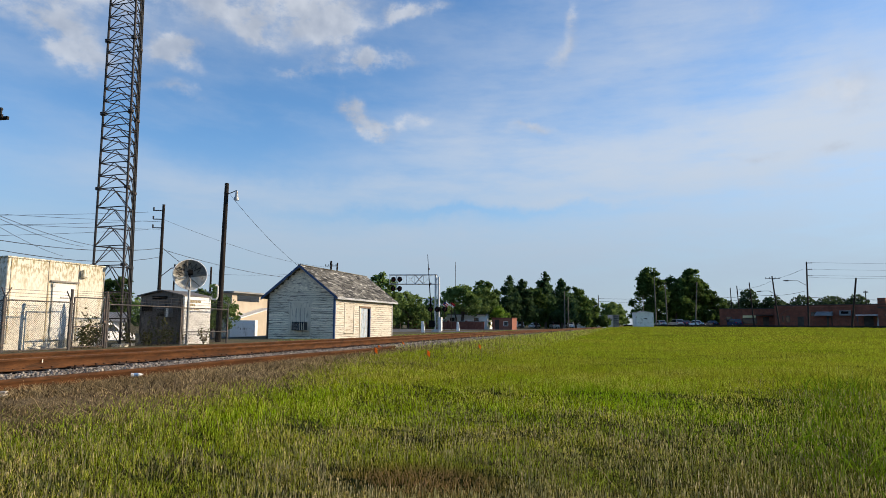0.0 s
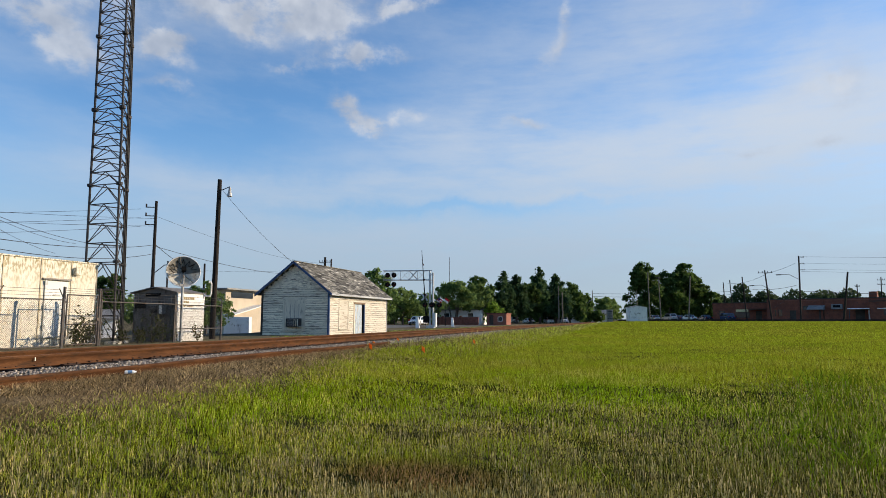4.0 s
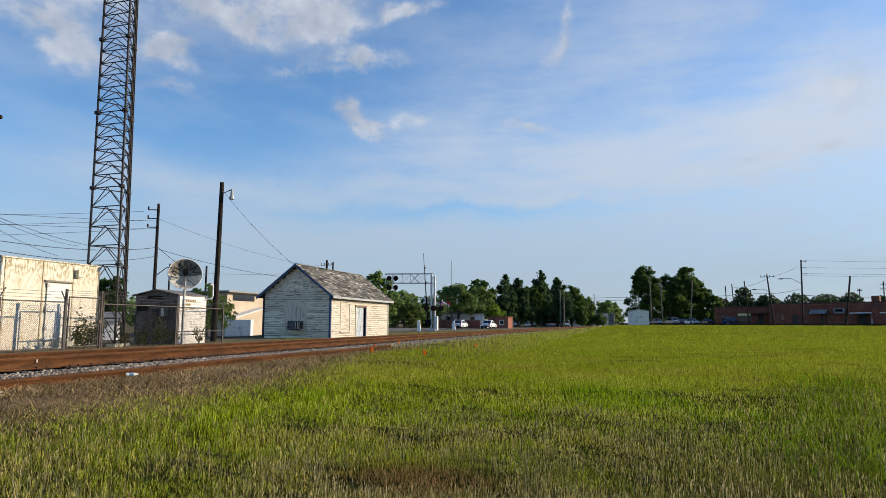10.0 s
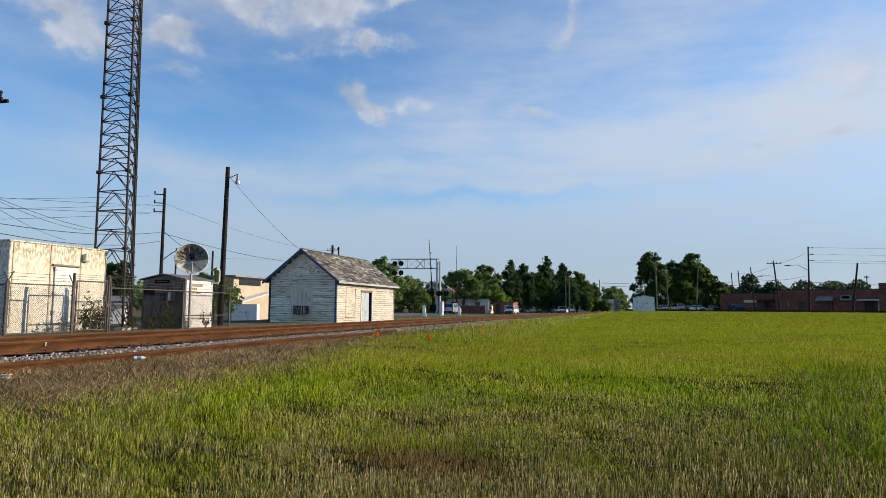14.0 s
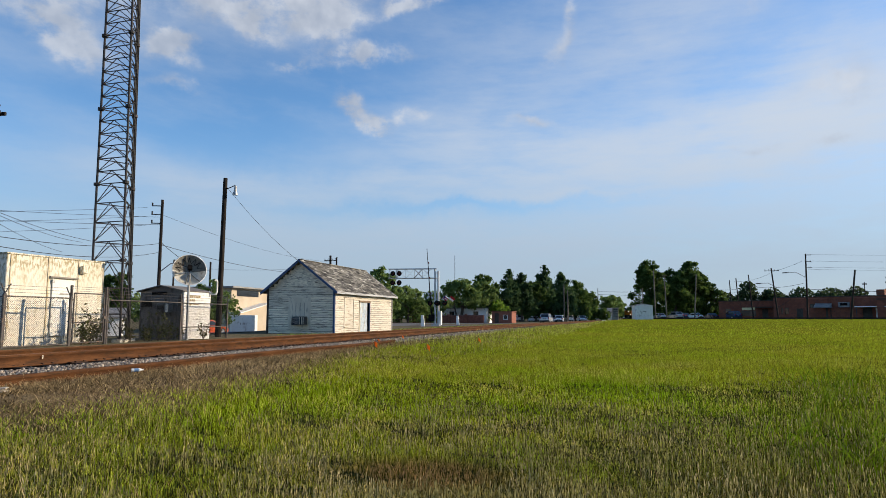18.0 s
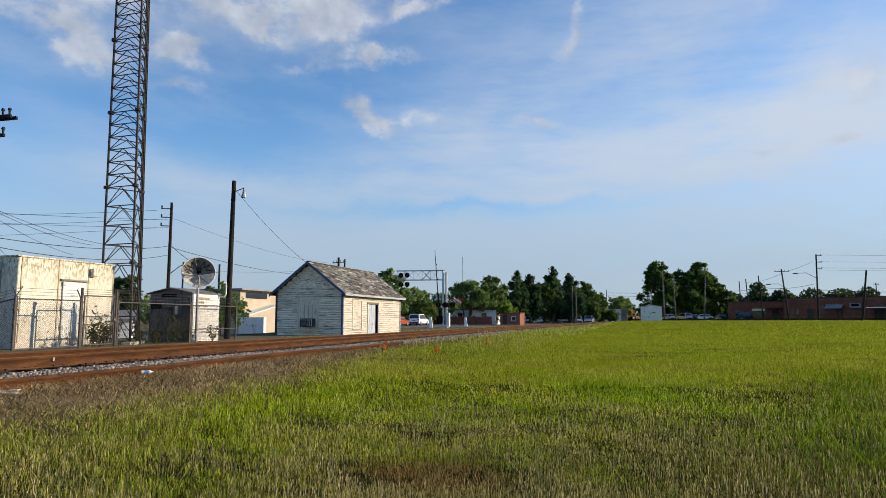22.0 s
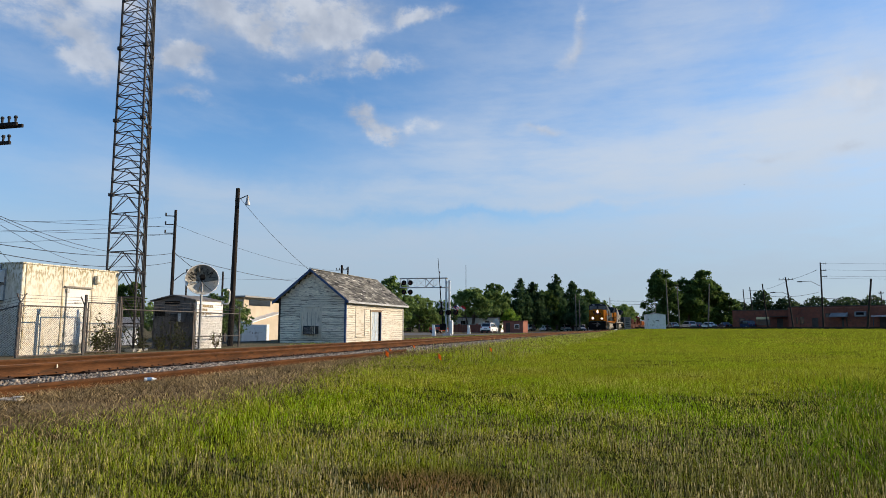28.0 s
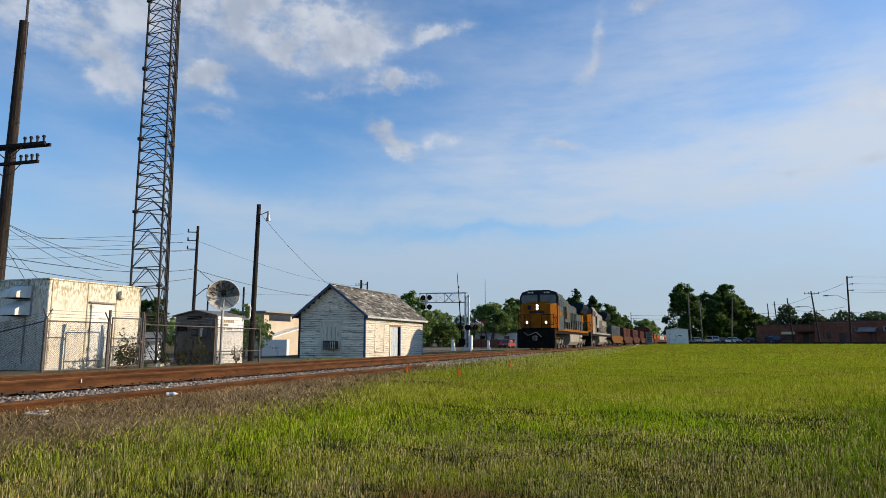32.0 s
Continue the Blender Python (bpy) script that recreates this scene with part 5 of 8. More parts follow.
L_SILVER = surf("dull_silver_enamel", (0.20, 0.20, 0.19), (0.27, 0.265, 0.25), 1.2, 0.85, 0, 0.05, 30, c3=(0.06, 0.055, 0.05), amount=0.15, spec=0.02)
TRAIN = [(locomotive(L_GOLD, L_GREY, "yellow-nosed grey diesel locomotive with lit headlights", L_GOLD), 0.0),
         (locomotive(L_GOLD, L_SILVER, "trailing grey diesel locomotive behind the leading one", L_SILVER, DEAD_LAMP), 22.4)]
KINDS = [well_car("container wagon with slate grey boxes", (C_TAN, C_GREY)), well_car("container wagon with maroon boxes", (C_BROWN, C_BROWN)), well_car("container wagon with an orange box", (C_BROWN, C_ORANGE)),
         well_car("container wagon with an off-white box", (C_BROWN, C_WHITE)), hopper(C_RED, "oxide red covered hopper wagon")]
ORDER = [0, 1, 1, 1, 4, 1, 2, 2, 3, 3, 2, 3, 3, 3, 3, 3, 3, 3]
used = set()
for n_, k_ in enumerate(ORDER):
    wagon = copy_thing(KINDS[k_], pose(0, 0, 0)) if k_ in used else KINDS[k_]
    used.add(k_)
    TRAIN.append((wagon, 44.9 + 17.9 * n_))


def train_front(t):
    return 50.2 + 16.9 * (32.0 - t)


def train_rows(offset, length):
    rows = []
    for k in range(33):
        y = train_front(k) + offset
        x0, x1 = float(track_x(y + 3)), float(track_x(y + length - 3))
        a = -math.degrees(math.atan2(x1 - x0, length - 6))
        rows.append((k, pose(float(track_x(y)), y, RAIL_TOP, 0, 0, a)))
    return rows
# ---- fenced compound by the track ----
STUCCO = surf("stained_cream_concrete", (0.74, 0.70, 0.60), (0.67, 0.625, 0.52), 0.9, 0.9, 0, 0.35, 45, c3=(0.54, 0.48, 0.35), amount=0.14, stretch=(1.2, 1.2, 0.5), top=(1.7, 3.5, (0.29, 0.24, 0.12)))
GALV = surf("galvanised_steel", (0.055, 0.052, 0.05), (0.095, 0.09, 0.086), 6.0, 0.6, 0.4, 0.1, 60, c3=(0.20, 0.13, 0.09), amount=0.2)
LATTICE = surf("dull_galvanised_lattice", (0.020, 0.021, 0.024), (0.040, 0.041, 0.044), 4.0, 0.65, 0.3, 0.1, 50, c3=(0.09, 0.06, 0.045), amount=0.2)
WOOD_POLE = surf("weathered_pole_wood", (0.010, 0.008, 0.007), (0.026, 0.021, 0.017), 2.5, 0.95, 0, 0.5, 30, stretch=(4, 4, 0.3), c3=(0.06, 0.042, 0.032), amount=0.5)
CHAIN = surf("tarnished_chain_link", (0.028, 0.028, 0.029), (0.045, 0.044, 0.042), 6.0, 0.8, 0.2, 0, amount=0.2)
WIRE = surf("black_wire", (0.02, 0.02, 0.022), (0.03, 0.03, 0.03), 3.0, 0.7, 0, 0, amount=0.1)
WHITE_DOOR = surf("white_steel_door", (0.74, 0.73, 0.68), (0.68, 0.67, 0.62), 1.2, 0.6, 0, 0.08, 30, c3=(0.58, 0.54, 0.45), amount=0.08)


def lattice_tower(x, y, sections=10):
    o = thing("radio_tower", pose(x, y, 0, 0, -0.9, 0), "tall three-legged galvanised lattice radio tower", "tower")
    hs = 3.42
    def leg(k, z):
        r = 0.92 * (1 - 0.009 * z)
        a = radians(92.6 + 120 * k)
        return Vector((r * math.cos(a), r * math.sin(a), z))
    for s in range(sections):
        z0, z1 = 0.05 + s * hs, 0.05 + (s + 1) * hs
        sec = new("tower_section")
        sec.parent = o
        bays = 3 if s == 0 else (4 if s < 2 else 6)
        for k in range(3):
            bm = nb()
            rod(bm, leg(k, z0), leg(k, z1), 0.05, seg=8)
            rod(bm, leg(k, z1) - Vector((0, 0, 0.06)), leg(k, z1) + Vector((0, 0, 0.06)), 0.13, seg=10)
            part("leg", bm, LATTICE, sec)
            for b in range(bays):
                bm = nb()
                za, zb = z0 + hs * b / bays, z0 + hs * (b + 1) / bays
                a0, b0 = leg(k, za), leg((k + 1) % 3, za)
                a1, b1 = leg(k, zb), leg((k + 1) % 3, zb)
                mid = (a1 + b1) / 2
                rod(bm, a0, mid, 0.02, seg=5)
                rod(bm, b0, mid, 0.02, seg=5)
                rod(bm, a1, b1, 0.024, seg=5)
                part("brace", bm, LATTICE, sec)
    bm = nb()
    for dx in (0.0, 0.09, 0.16):
        p0, p1 = leg(0, 0.1), leg(0, sections * hs)
        rod(bm, p0 + Vector((0.05, dx - 0.1, 0)), p1 + Vector((0.05, dx - 0.1, 0)), 0.028, seg=6)
    part("cable_run", bm, WIRE, o, "black feeder cables")
    for k in range(3):
        bm = nb()
        p = leg(k, 0)
        box(bm, p.x, p.y, 0.0, 0.45, 0.45, 0.22)
        part("footing", bm, STUCCO, o)
    return o


def pole(name, x, y, z, height, r, lean=(0, 0), label="weathered wooden utility pole", category="utility pole", group="utility poles", wood=None):
    o = thing(name, pose(x, y, z), label, category, group)
    bm = nb()
    rod(bm, (0, 0, -0.3), (lean[0], lean[1], height), r, r * 0.7, 12)
    part("shaft", bm, wood or WOOD_POLE, o)
    return o


def insulators(o, pts):
    for p in pts:
        bm = nb()
        rod(bm, p, (p[0], p[1], p[2] + 0.18), 0.035, 0.05, 8)
        rod(bm, (p[0], p[1], p[2] + 0.18), (p[0], p[1], p[2] + 0.26), 0.075, 0.05, 8)
        part("insulator", bm, WIRE, o)


def wire(a, b, sag, r=0.012, n=14, label="thin black overhead cable", group="overhead cables"):
    a, b = Vector(a), Vector(b)
    pts = [a.lerp(b, k / n) - Vector((0, 0, sag * 4 * (k / n) * (1 - k / n))) for k in range(n + 1)]
    side = (b - a).cross(Vector((0, 0, 1))).normalized() * r
    up = Vector((0, 0, r))
    v = [p + o for p in pts for o in (side, up, -side, -up)]
    f = [(4 * k + i, 4 * k + (i + 1) % 4, 4 * k + 4 + (i + 1) % 4, 4 * k + 4 + i) for k in range(n) for i in range(4)]
    me = array_mesh("overhead_cable", [tuple(p) for p in v], f, WIRE)
    return tagged(new("overhead_cable", me), label, "cable", group)


def shelter():
    """Precast equipment shelter; its long front faces the track."""
    x, y0, y1, H, W = -21.55, 17.45, 21.9, 3.1, 4.4
    o = thing("equipment_shelter", pose(x, y0, 0.0), "stained cream concrete equipment shelter with a steel door", "shelter")
    Lg = y1 - y0
    bm = nb()
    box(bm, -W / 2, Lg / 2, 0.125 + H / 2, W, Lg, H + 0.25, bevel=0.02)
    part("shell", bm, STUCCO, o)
    bm = nb()
    box(bm, -W / 2, Lg / 2, -0.07, W - 0.3, Lg - 0.2, 0.2)
    part("base_slab", bm, L_BLACK, o)
    bm = nb()
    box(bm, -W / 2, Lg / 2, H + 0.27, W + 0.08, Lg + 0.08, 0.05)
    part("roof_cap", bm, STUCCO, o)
    for yy in (0.16, 1.72, 3.12, Lg - 0.06):
        bm = nb()
        box(bm, 0.008, yy, 0.25 + H / 2, 0.03, 0.05, H - 0.02)
        part("panel_joint", bm, surf("brown_stained_joint", (0.42, 0.34, 0.20), (0.58, 0.52, 0.40), 3.0), o)
    d = new("steel_door")
    d.parent = o
    bm = nb()
    box(bm, 0.035, 2.42, 1.42, 0.05, 1.05, 2.2, bevel=0.01)
    part("door_leaf", bm, WHITE_DOOR, d)
    bm = nb()
    box(bm, 0.06, 2.42, 2.6, 0.08, 1.3, 0.06)
    part("drip_hood", bm, L_TANK, d)
    bm = nb()
    box(bm, 0.07, 2.42, 1.98, 0.02, 0.34, 0.07)
    part("notice", bm, GREY_METAL, d)
    for zz in (0.75, 1.5, 2.45):
        bm = nb()
        box(bm, 0.065, 1.92, zz, 0.03, 0.1, 0.16)
        part("hinge", bm, GREY_METAL, d)
    bm = nb()
    box(bm, 0.09, 2.8, 1.35, 0.06, 0.05, 0.16)
    part("handle", bm, GREY_METAL, d)
    bm = nb()
    box(bm, 0.09, 3.3, 2.97, 0.18, 0.28, 0.32, bevel=0.03)
    part("wall_light", bm, STUCCO, o, "boxy wall light")
    # two hooded vents on the end wall
    for z0, z1 in ((2.66, 3.12), (2.02, 2.56)):
        bm = nb()
        prism(bm, [(0.0, z1), (-0.06, z1), (-0.60, z0 + 0.20), (-0.60, z0), (0.0, z0)], "x", -1.7, -0.84)
        hood_ = part("vent_hood", bm, WHITE_DOOR, o, "sloped pale vent hood")
        bm = nb()
        box(bm, -1.27, -0.31, z0 - 0.008, 0.8, 0.52, 0.02)
        part("vent_mouth", bm, L_BLACK, hood_, "dark vent mouth")
        bm = nb()
        box(bm, -1.27, -0.015, (z0 + z1) / 2, 1.0, 0.02, z1 - z0 + 0.1)
        part("vent_flange", bm, GREY_METAL, o)
    for yy in (-0.02,):
        bm = nb()
        box(bm, -1.05, yy, 0.25 + H / 2, 0.05, 0.05, H)
        part("end_seam", bm, GREY_METAL, o)


def fence_run(a, b, posts, height=2.05, barbs=True, top_rail=True, mid=None, arm=0.0, fall=0.0):
    """Chain-link between posts; arm tips the barbed-wire holders, fall lowers the far end."""
    a, b = Vector(a), Vector(b)
    d = (b - a)
    L = d.length
    m = Matrix.Translation(a) @ Matrix.Rotation(math.atan2(d.y, d.x), 4, "Z")
    o = thing("chain_link_fence", m, "galvanised chain-link fence with barbed wire on top", "fence", "compound fence")
    for k in range(posts + 1):
        x = L * k / posts
        top = height - fall * k / posts
        bm = nb()
        rod(bm, (x, 0, -0.3), (x, 0, top + 0.06), 0.045, seg=10)
        p = part("post", bm, GALV, o)
        bm = nb()
        rod(bm, (x, 0, top + 0.06), (x, 0, top + 0.10), 0.055, 0.03, seg=8)
        part("cap", bm, GALV, p)
        for zz in (0.3, 0.9, 1.4):
            bm = nb()
            box(bm, x, 0, zz, 0.11, 0.11, 0.035)
            part("clamp", bm, GALV, p)
        if barbs:
            bm = nb()
            rod(bm, (x, 0, top + 0.05), (x, arm, top + 0.42), 0.022, seg=6)
            part("barb_arm", bm, GALV, p)
    for zz in ([height] if top_rail else []) + ([mid] if mid else []):
        bm = nb()
        rod(bm, (0, 0, zz), (L, 0, zz - (fall if zz == height else 0.0)), 0.025, seg=6)
        part("rail", bm, GALV, o)
    if barbs:
        for k in range(3):
            bm = nb()
            y0 = arm * (0.3 + 0.33 * k)
            rod(bm, (0, y0, height + 0.14 + 0.12 * k), (L, y0, height + 0.14 + 0.12 * k - fall), 0.006, seg=4)
            part("barbed_wire", bm, GALV, o)
    # woven mesh: crossing zigzag wires
    v, f = [], []
    s, w = 0.075, 0.004
    n = int((L + height) / s)
    for k in range(n):
        for sgn in (1, -1):
            x0 = k * s - height if sgn > 0 else k * s
            za, zb = 0.05, height
            xa, xb = x0, x0 + sgn * (height - 0.05)
            lo, hi = max(min(xa, xb), 0), min(max(xa, xb), L)
            if hi <= lo:
                continue
            def at(x):
                return za + (x - xa) * sgn
            p, q = (lo, at(lo)), (hi, at(hi))
            i = len(v)
            yy = 0.004 * sgn
            v += [(p[0] - w, yy, p[1]), (p[0] + w, yy, p[1]), (q[0] + w, yy, q[1]), (q[0] - w, yy, q[1])]
            f.append((i, i + 1, i + 2, i + 3))
            v += [(p[0], yy - w, p[1]), (p[0], yy + w, p[1]), (q[0], yy + w, q[1]), (q[0], yy - w, q[1])]
            f.append((i + 4, i + 5, i + 6, i + 7))
    if f:
        ob = new("chain_link", array_mesh("chain_link", v, f, CHAIN))
        ob.parent = o
    return o


lattice_tower(-21.68, 22.64)
shelter()
FX = -20.15
fence_run((FX, 16.35, 0), (FX, 18.95, 0), 1, height=1.76, mid=0.06, arm=0.22)
fence_run((FX, 20.74, 0), (FX, 25.05, 0), 1, height=1.74)
fence_run((FX, 25.14, 0), (FX, 28.6, 0), 1, height=1.72, mid=0.6)
fence_run((FX, 16.30, 0), (FX - 8, 17.0, 0), 2, height=1.76, arm=-0.22, fall=1.2)


def gate(y0, y1):
    """A narrow framed gate hung between two taller posts."""
    o = thing("fence_gate", pose(FX, y0, 0, 0, 0, 90), "narrow chain-link gate in a steel tube frame, shut", "gate")
    L = y1 - y0
    for x in (0.0, L):
        bm = nb()
        rod(bm, (x, 0, -0.3), (x, 0, 2.25), 0.052, seg=10)
        part("gate_post", bm, GALV, o)
    for x in (0.13, L - 0.1):
        bm = nb()
        rod(bm, (x, 0, 0.08), (x, 0, 1.98), 0.028, seg=8)
        part("frame_upright", bm, GALV, o)
    for z in (0.10, 0.86, 1.96):
        bm = nb()
        rod(bm, (0.13, 0, z), (L - 0.1, 0, z), 0.025, seg=8)
        part("frame_rail", bm, GALV, o)
    for z in (0.35, 1.7):
        bm = nb()
        box(bm, 0.07, 0, z, 0.14, 0.05, 0.07)
        part("hinge", bm, GALV, o)
    bm = nb()
    box(bm, L - 0.05, -0.03, 1.05, 0.16, 0.06, 0.12)
    part("latch", bm, GALV, o)
    for z in (2.04, 2.12, 2.2):
        bm = nb()
        rod(bm, (0, 0, z), (L, 0, z), 0.006, seg=4)
        part("barbed_wire", bm, GALV, o)
    v, f, step, w = [], [], 0.075, 0.004
    x0, x1, z0, z1 = 0.13, L - 0.1, 0.1, 1.96
    for k in range(-30, 60):
        for sgn in (1, -1):
            c = x0 + k * step
            lo, hi = (max(x0, c), min(x1, c + z1 - z0)) if sgn > 0 else (max(x0, c - (z1 - z0)), min(x1, c))
            if hi - lo < 0.02:
                continue
            za, zb = z0 + abs(lo - c), z0 + abs(hi - c)
            i = len(v)
            v += [(lo - w, 0.004 * sgn, za), (lo + w, 0.004 * sgn, za), (hi + w, 0.004 * sgn, zb), (hi - w, 0.004 * sgn, zb)]
            f.append((i, i + 1, i + 2, i + 3))
    ob = new("chain_link", array_mesh("chain_link", v, f, CHAIN))
    ob.parent = o


gate(18.98, 20.64)

p = pole("street_light_pole", -21.6, 29.9, 0, 8.75, 0.16, (0.05, 0.1), "dark wooden pole with a small barn lamp", "lamp pole", "utility poles")
bm = nb()
rod(bm, (0.05, 0.1, 8.1), (0.6, 0.25, 8.35), 0.025, seg=6)
part("bracket", bm, GALV, p)
bm = nb()
rod(bm, (0.6, 0.25, 7.98), (0.6, 0.25, 8.3), 0.09, 0.06, 10)
rod(bm, (0.6, 0.25, 7.80), (0.6, 0.25, 7.98), 0.15, 0.11, 12)
part("lamp_head", bm, GREY_METAL, p, "grey bell-shaped lamp head")

p = pole("utility_pole", -25.3, 18.2, 0, 14.4, 0.24, (0.30, -0.2), "leaning dark utility pole with two crossarms")
TURN = Matrix.Rotation(radians(5), 4, "Z")
for zz, hw, rows_ in ((8.95, 1.85, (-0.13, 0.13)), (8.2, 1.6, (-0.13,))):
    for dy_ in rows_:
        bm = nb()
        box(bm, 0, dy_ - 0.16, 0, 2 * hw, 0.10, 0.13, m=Matrix.Translation((0.2, 0, zz)) @ TURN, bevel=0.01)
        part("crossarm", bm, WOOD_POLE, p)
    insulators(p, [tuple(Matrix.Translation((0.2, 0, zz)) @ TURN @ Vector((s_ * hw, -0.3, 0.06))) for s_ in (-0.95, -0.7, -0.45, 0.45, 0.62, 0.79, 0.96)])
    for s_ in (-1, 1):
        bm = nb()
        rod(bm, Matrix.Translation((0.2, 0, zz)) @ TURN @ Vector((s_ * 0.75, -0.3, -0.05)), (0.16, -0.2, zz - 0.6), 0.022, seg=5)
        part("arm_brace", bm, GALV, p)
for k_ in range(14):
    bm = nb()
    s_ = 1 if k_ % 2 else -1
    z_ = 3.2 + 0.75 * k_
    rod(bm, (0.02 * z_ + s_ * 0.16, -0.014 * z_, z_), (0.02 * z_ + s_ * 0.34, -0.014 * z_, z_ + 0.02), 0.012, seg=5)
    part("climbing_step", bm, WIRE, p)
bm = nb()
rod(bm, (0.35, -0.05, 9.5), (0.45, -0.25, 16.5), 0.05, seg=6)
part("riser", bm, GALV, p)
p = pole("utility_pole", -35.8, 41.8, 0, 10.4, 0.15, (0, 0), "weathered utility pole with side arms and a lamp")
bm = nb()
for zz in (9.9, 9.2, 8.5):
    rod(bm, (0, 0, zz), (-0.9, -0.1, zz + 0.05), 0.04, seg=6)
    rod(bm, (-0.85, -0.1, zz + 0.02), (-0.85, -0.1, zz + 0.3), 0.06, seg=6)
part("side_arm", bm, WIRE, p)
bm = nb()
rod(bm, (0, 0, 4.6), (0.8, 0.3, 5.3), 0.035, seg=6)
rod(bm, (0.8, 0.3, 5.3), (1.8, 0.45, 5.42), 0.035, seg=6)
rod(bm, (1.7, 0.45, 5.4), (2.3, 0.5, 5.42), 0.08, 0.05, seg=8)
part("lamp_arm", bm, GALV, p)


# ---- small equipment shed with a painted notice, and the dish ----
SHED_GREY = surf("weathered_grey_sheet", (0.14, 0.132, 0.125), (0.20, 0.19, 0.178), 1.2, 0.8, 0.1, 0.2, 30, c3=(0.07, 0.06, 0.05), stretch=(1, 1, 0.4))
SHED_PALE = surf("whitewashed_block", (0.80, 0.79, 0.76), (0.74, 0.73, 0.70), 2.0, 0.85, 0, 0.3, 25, c3=(0.62, 0.59, 0.54), amount=0.1)
OCHRE = surf("faded_ochre_lettering", (0.22, 0.17, 0.08), (0.30, 0.23, 0.12), 6.0, 0.8, amount=0.15)
o = thing("equipment_shed", pose(-20.62, 25.75, 0), "small grey sheet shed with a whitewashed side and faded lettering", "shed")
SW, SL, SE, SR = 2.46, 1.98, 2.28, 2.55
bm = nb()
prism(bm, [(-0.02, 0), (-SW, 0), (-SW, SE), (-SW / 2, SR), (-0.02, SE + 0.02)], "y", 0, 0.08)
part("end_wall", bm, SHED_GREY, o, "weathered grey sheet end wall")
bm = nb()
prism(bm, [(-0.02, 0), (-SW, 0), (-SW, SE), (-SW / 2, SR), (-0.02, SE + 0.02)], "y", SL - 0.08, SL)
part("rear_wall", bm, SHED_GREY, o)
bm = nb()
box(bm, 0.03, SL / 2, SE / 2, 0.1, SL, SE)
part("side_wall", bm, SHED_PALE, o, "whitewashed block side wall")
bm = nb()
box(bm, -SW + 0.05, SL / 2, SE / 2, 0.1, SL - 0.17, SE)
part("back_wall", bm, SHED_GREY, o)
for s_ in (-1, 1):
    bm = nb()
    hx_ = SW / 2 + 0.12
    prism(bm, [(-SW / 2, SR + 0.06), (-SW / 2 + s_ * hx_, SE + 0.06), (-SW / 2 + s_ * hx_, SE + 0.01), (-SW / 2, SR + 0.01)], "y", -0.15, SL + 0.1)
    part("roof", bm, SHED_GREY, o)
for x_, z_, w_, hh_ in ((-SW / 2 - 0.1, 2.22, 0.85, 0.14), (-2.05, 1.72, 0.6, 0.3)):
    bm = nb()
    box(bm, x_, -0.02, z_, w_, 0.05, hh_)
    part("vent_opening", bm, L_BLACK, o, "dark louvred opening")
for k_ in range(6):
    bm = nb()
    box(bm, -0.3 - 0.38 * k_, -0.008, SE / 2, 0.035, 0.02, SE - 0.05)
    part("sheet_seam", bm, SHED_GREY, o)
for r_, (z_, widths) in enumerate(((2.06, (0.1, 0.08, 0.1, 0.1, 0.1, 0.09, 0.1, 0.1)), (1.88, (0.1, 0.09, 0.08, 0.1, 0.09)), (1.70, (0.1, 0.1, 0.1, 0.0, 0.1, 0.1, 0.1)))):
    y_ = 0.16
    for w_ in widths:
        if w_:
            bm = nb()
            box(bm, 0.085, y_ + w_ / 2, z_, 0.01, w_, 0.11)
            part("lettering_bar", bm, OCHRE, o, "faded ochre bar")
        y_ += w_ + 0.035 if w_ else 0.12
bm = nb()
pts_ = [(0.06, 1.85, 2.36), (0.14, 1.95, 2.22), (0.34, 2.02, 2.20), (0.40, 2.05, 2.34), (0.40, 2.05, 2.84), (0.38, 1.98, 2.94), (0.34, 1.9, 2.9)]
for a_, b_ in zip(pts_, pts_[1:]):
    rod(bm, a_, b_, 0.04, seg=8)
part("gooseneck_pipe", bm, SHED_PALE, o, "white gooseneck vent pipe")
o = thing("wall_air_conditioner", pose(-21.5, 25.73, 1.28), "small boxy air conditioner on a shed wall", "air conditioner")
bm = nb()
box(bm, 0, -0.16, 0.22, 0.72, 0.32, 0.44, bevel=0.02)
part("casing", bm, SHED_GREY, o)
for k_ in range(6):
    bm = nb()
    box(bm, -0.1, -0.325, 0.08 + 0.055 * k_, 0.42, 0.012, 0.025)
    part("louvre", bm, L_BLACK, o)
bm = nb()
box(bm, 0.27, -0.325, 0.22, 0.14, 0.012, 0.4)
part("front_strip", bm, WHITE_DOOR, o, "white control strip")


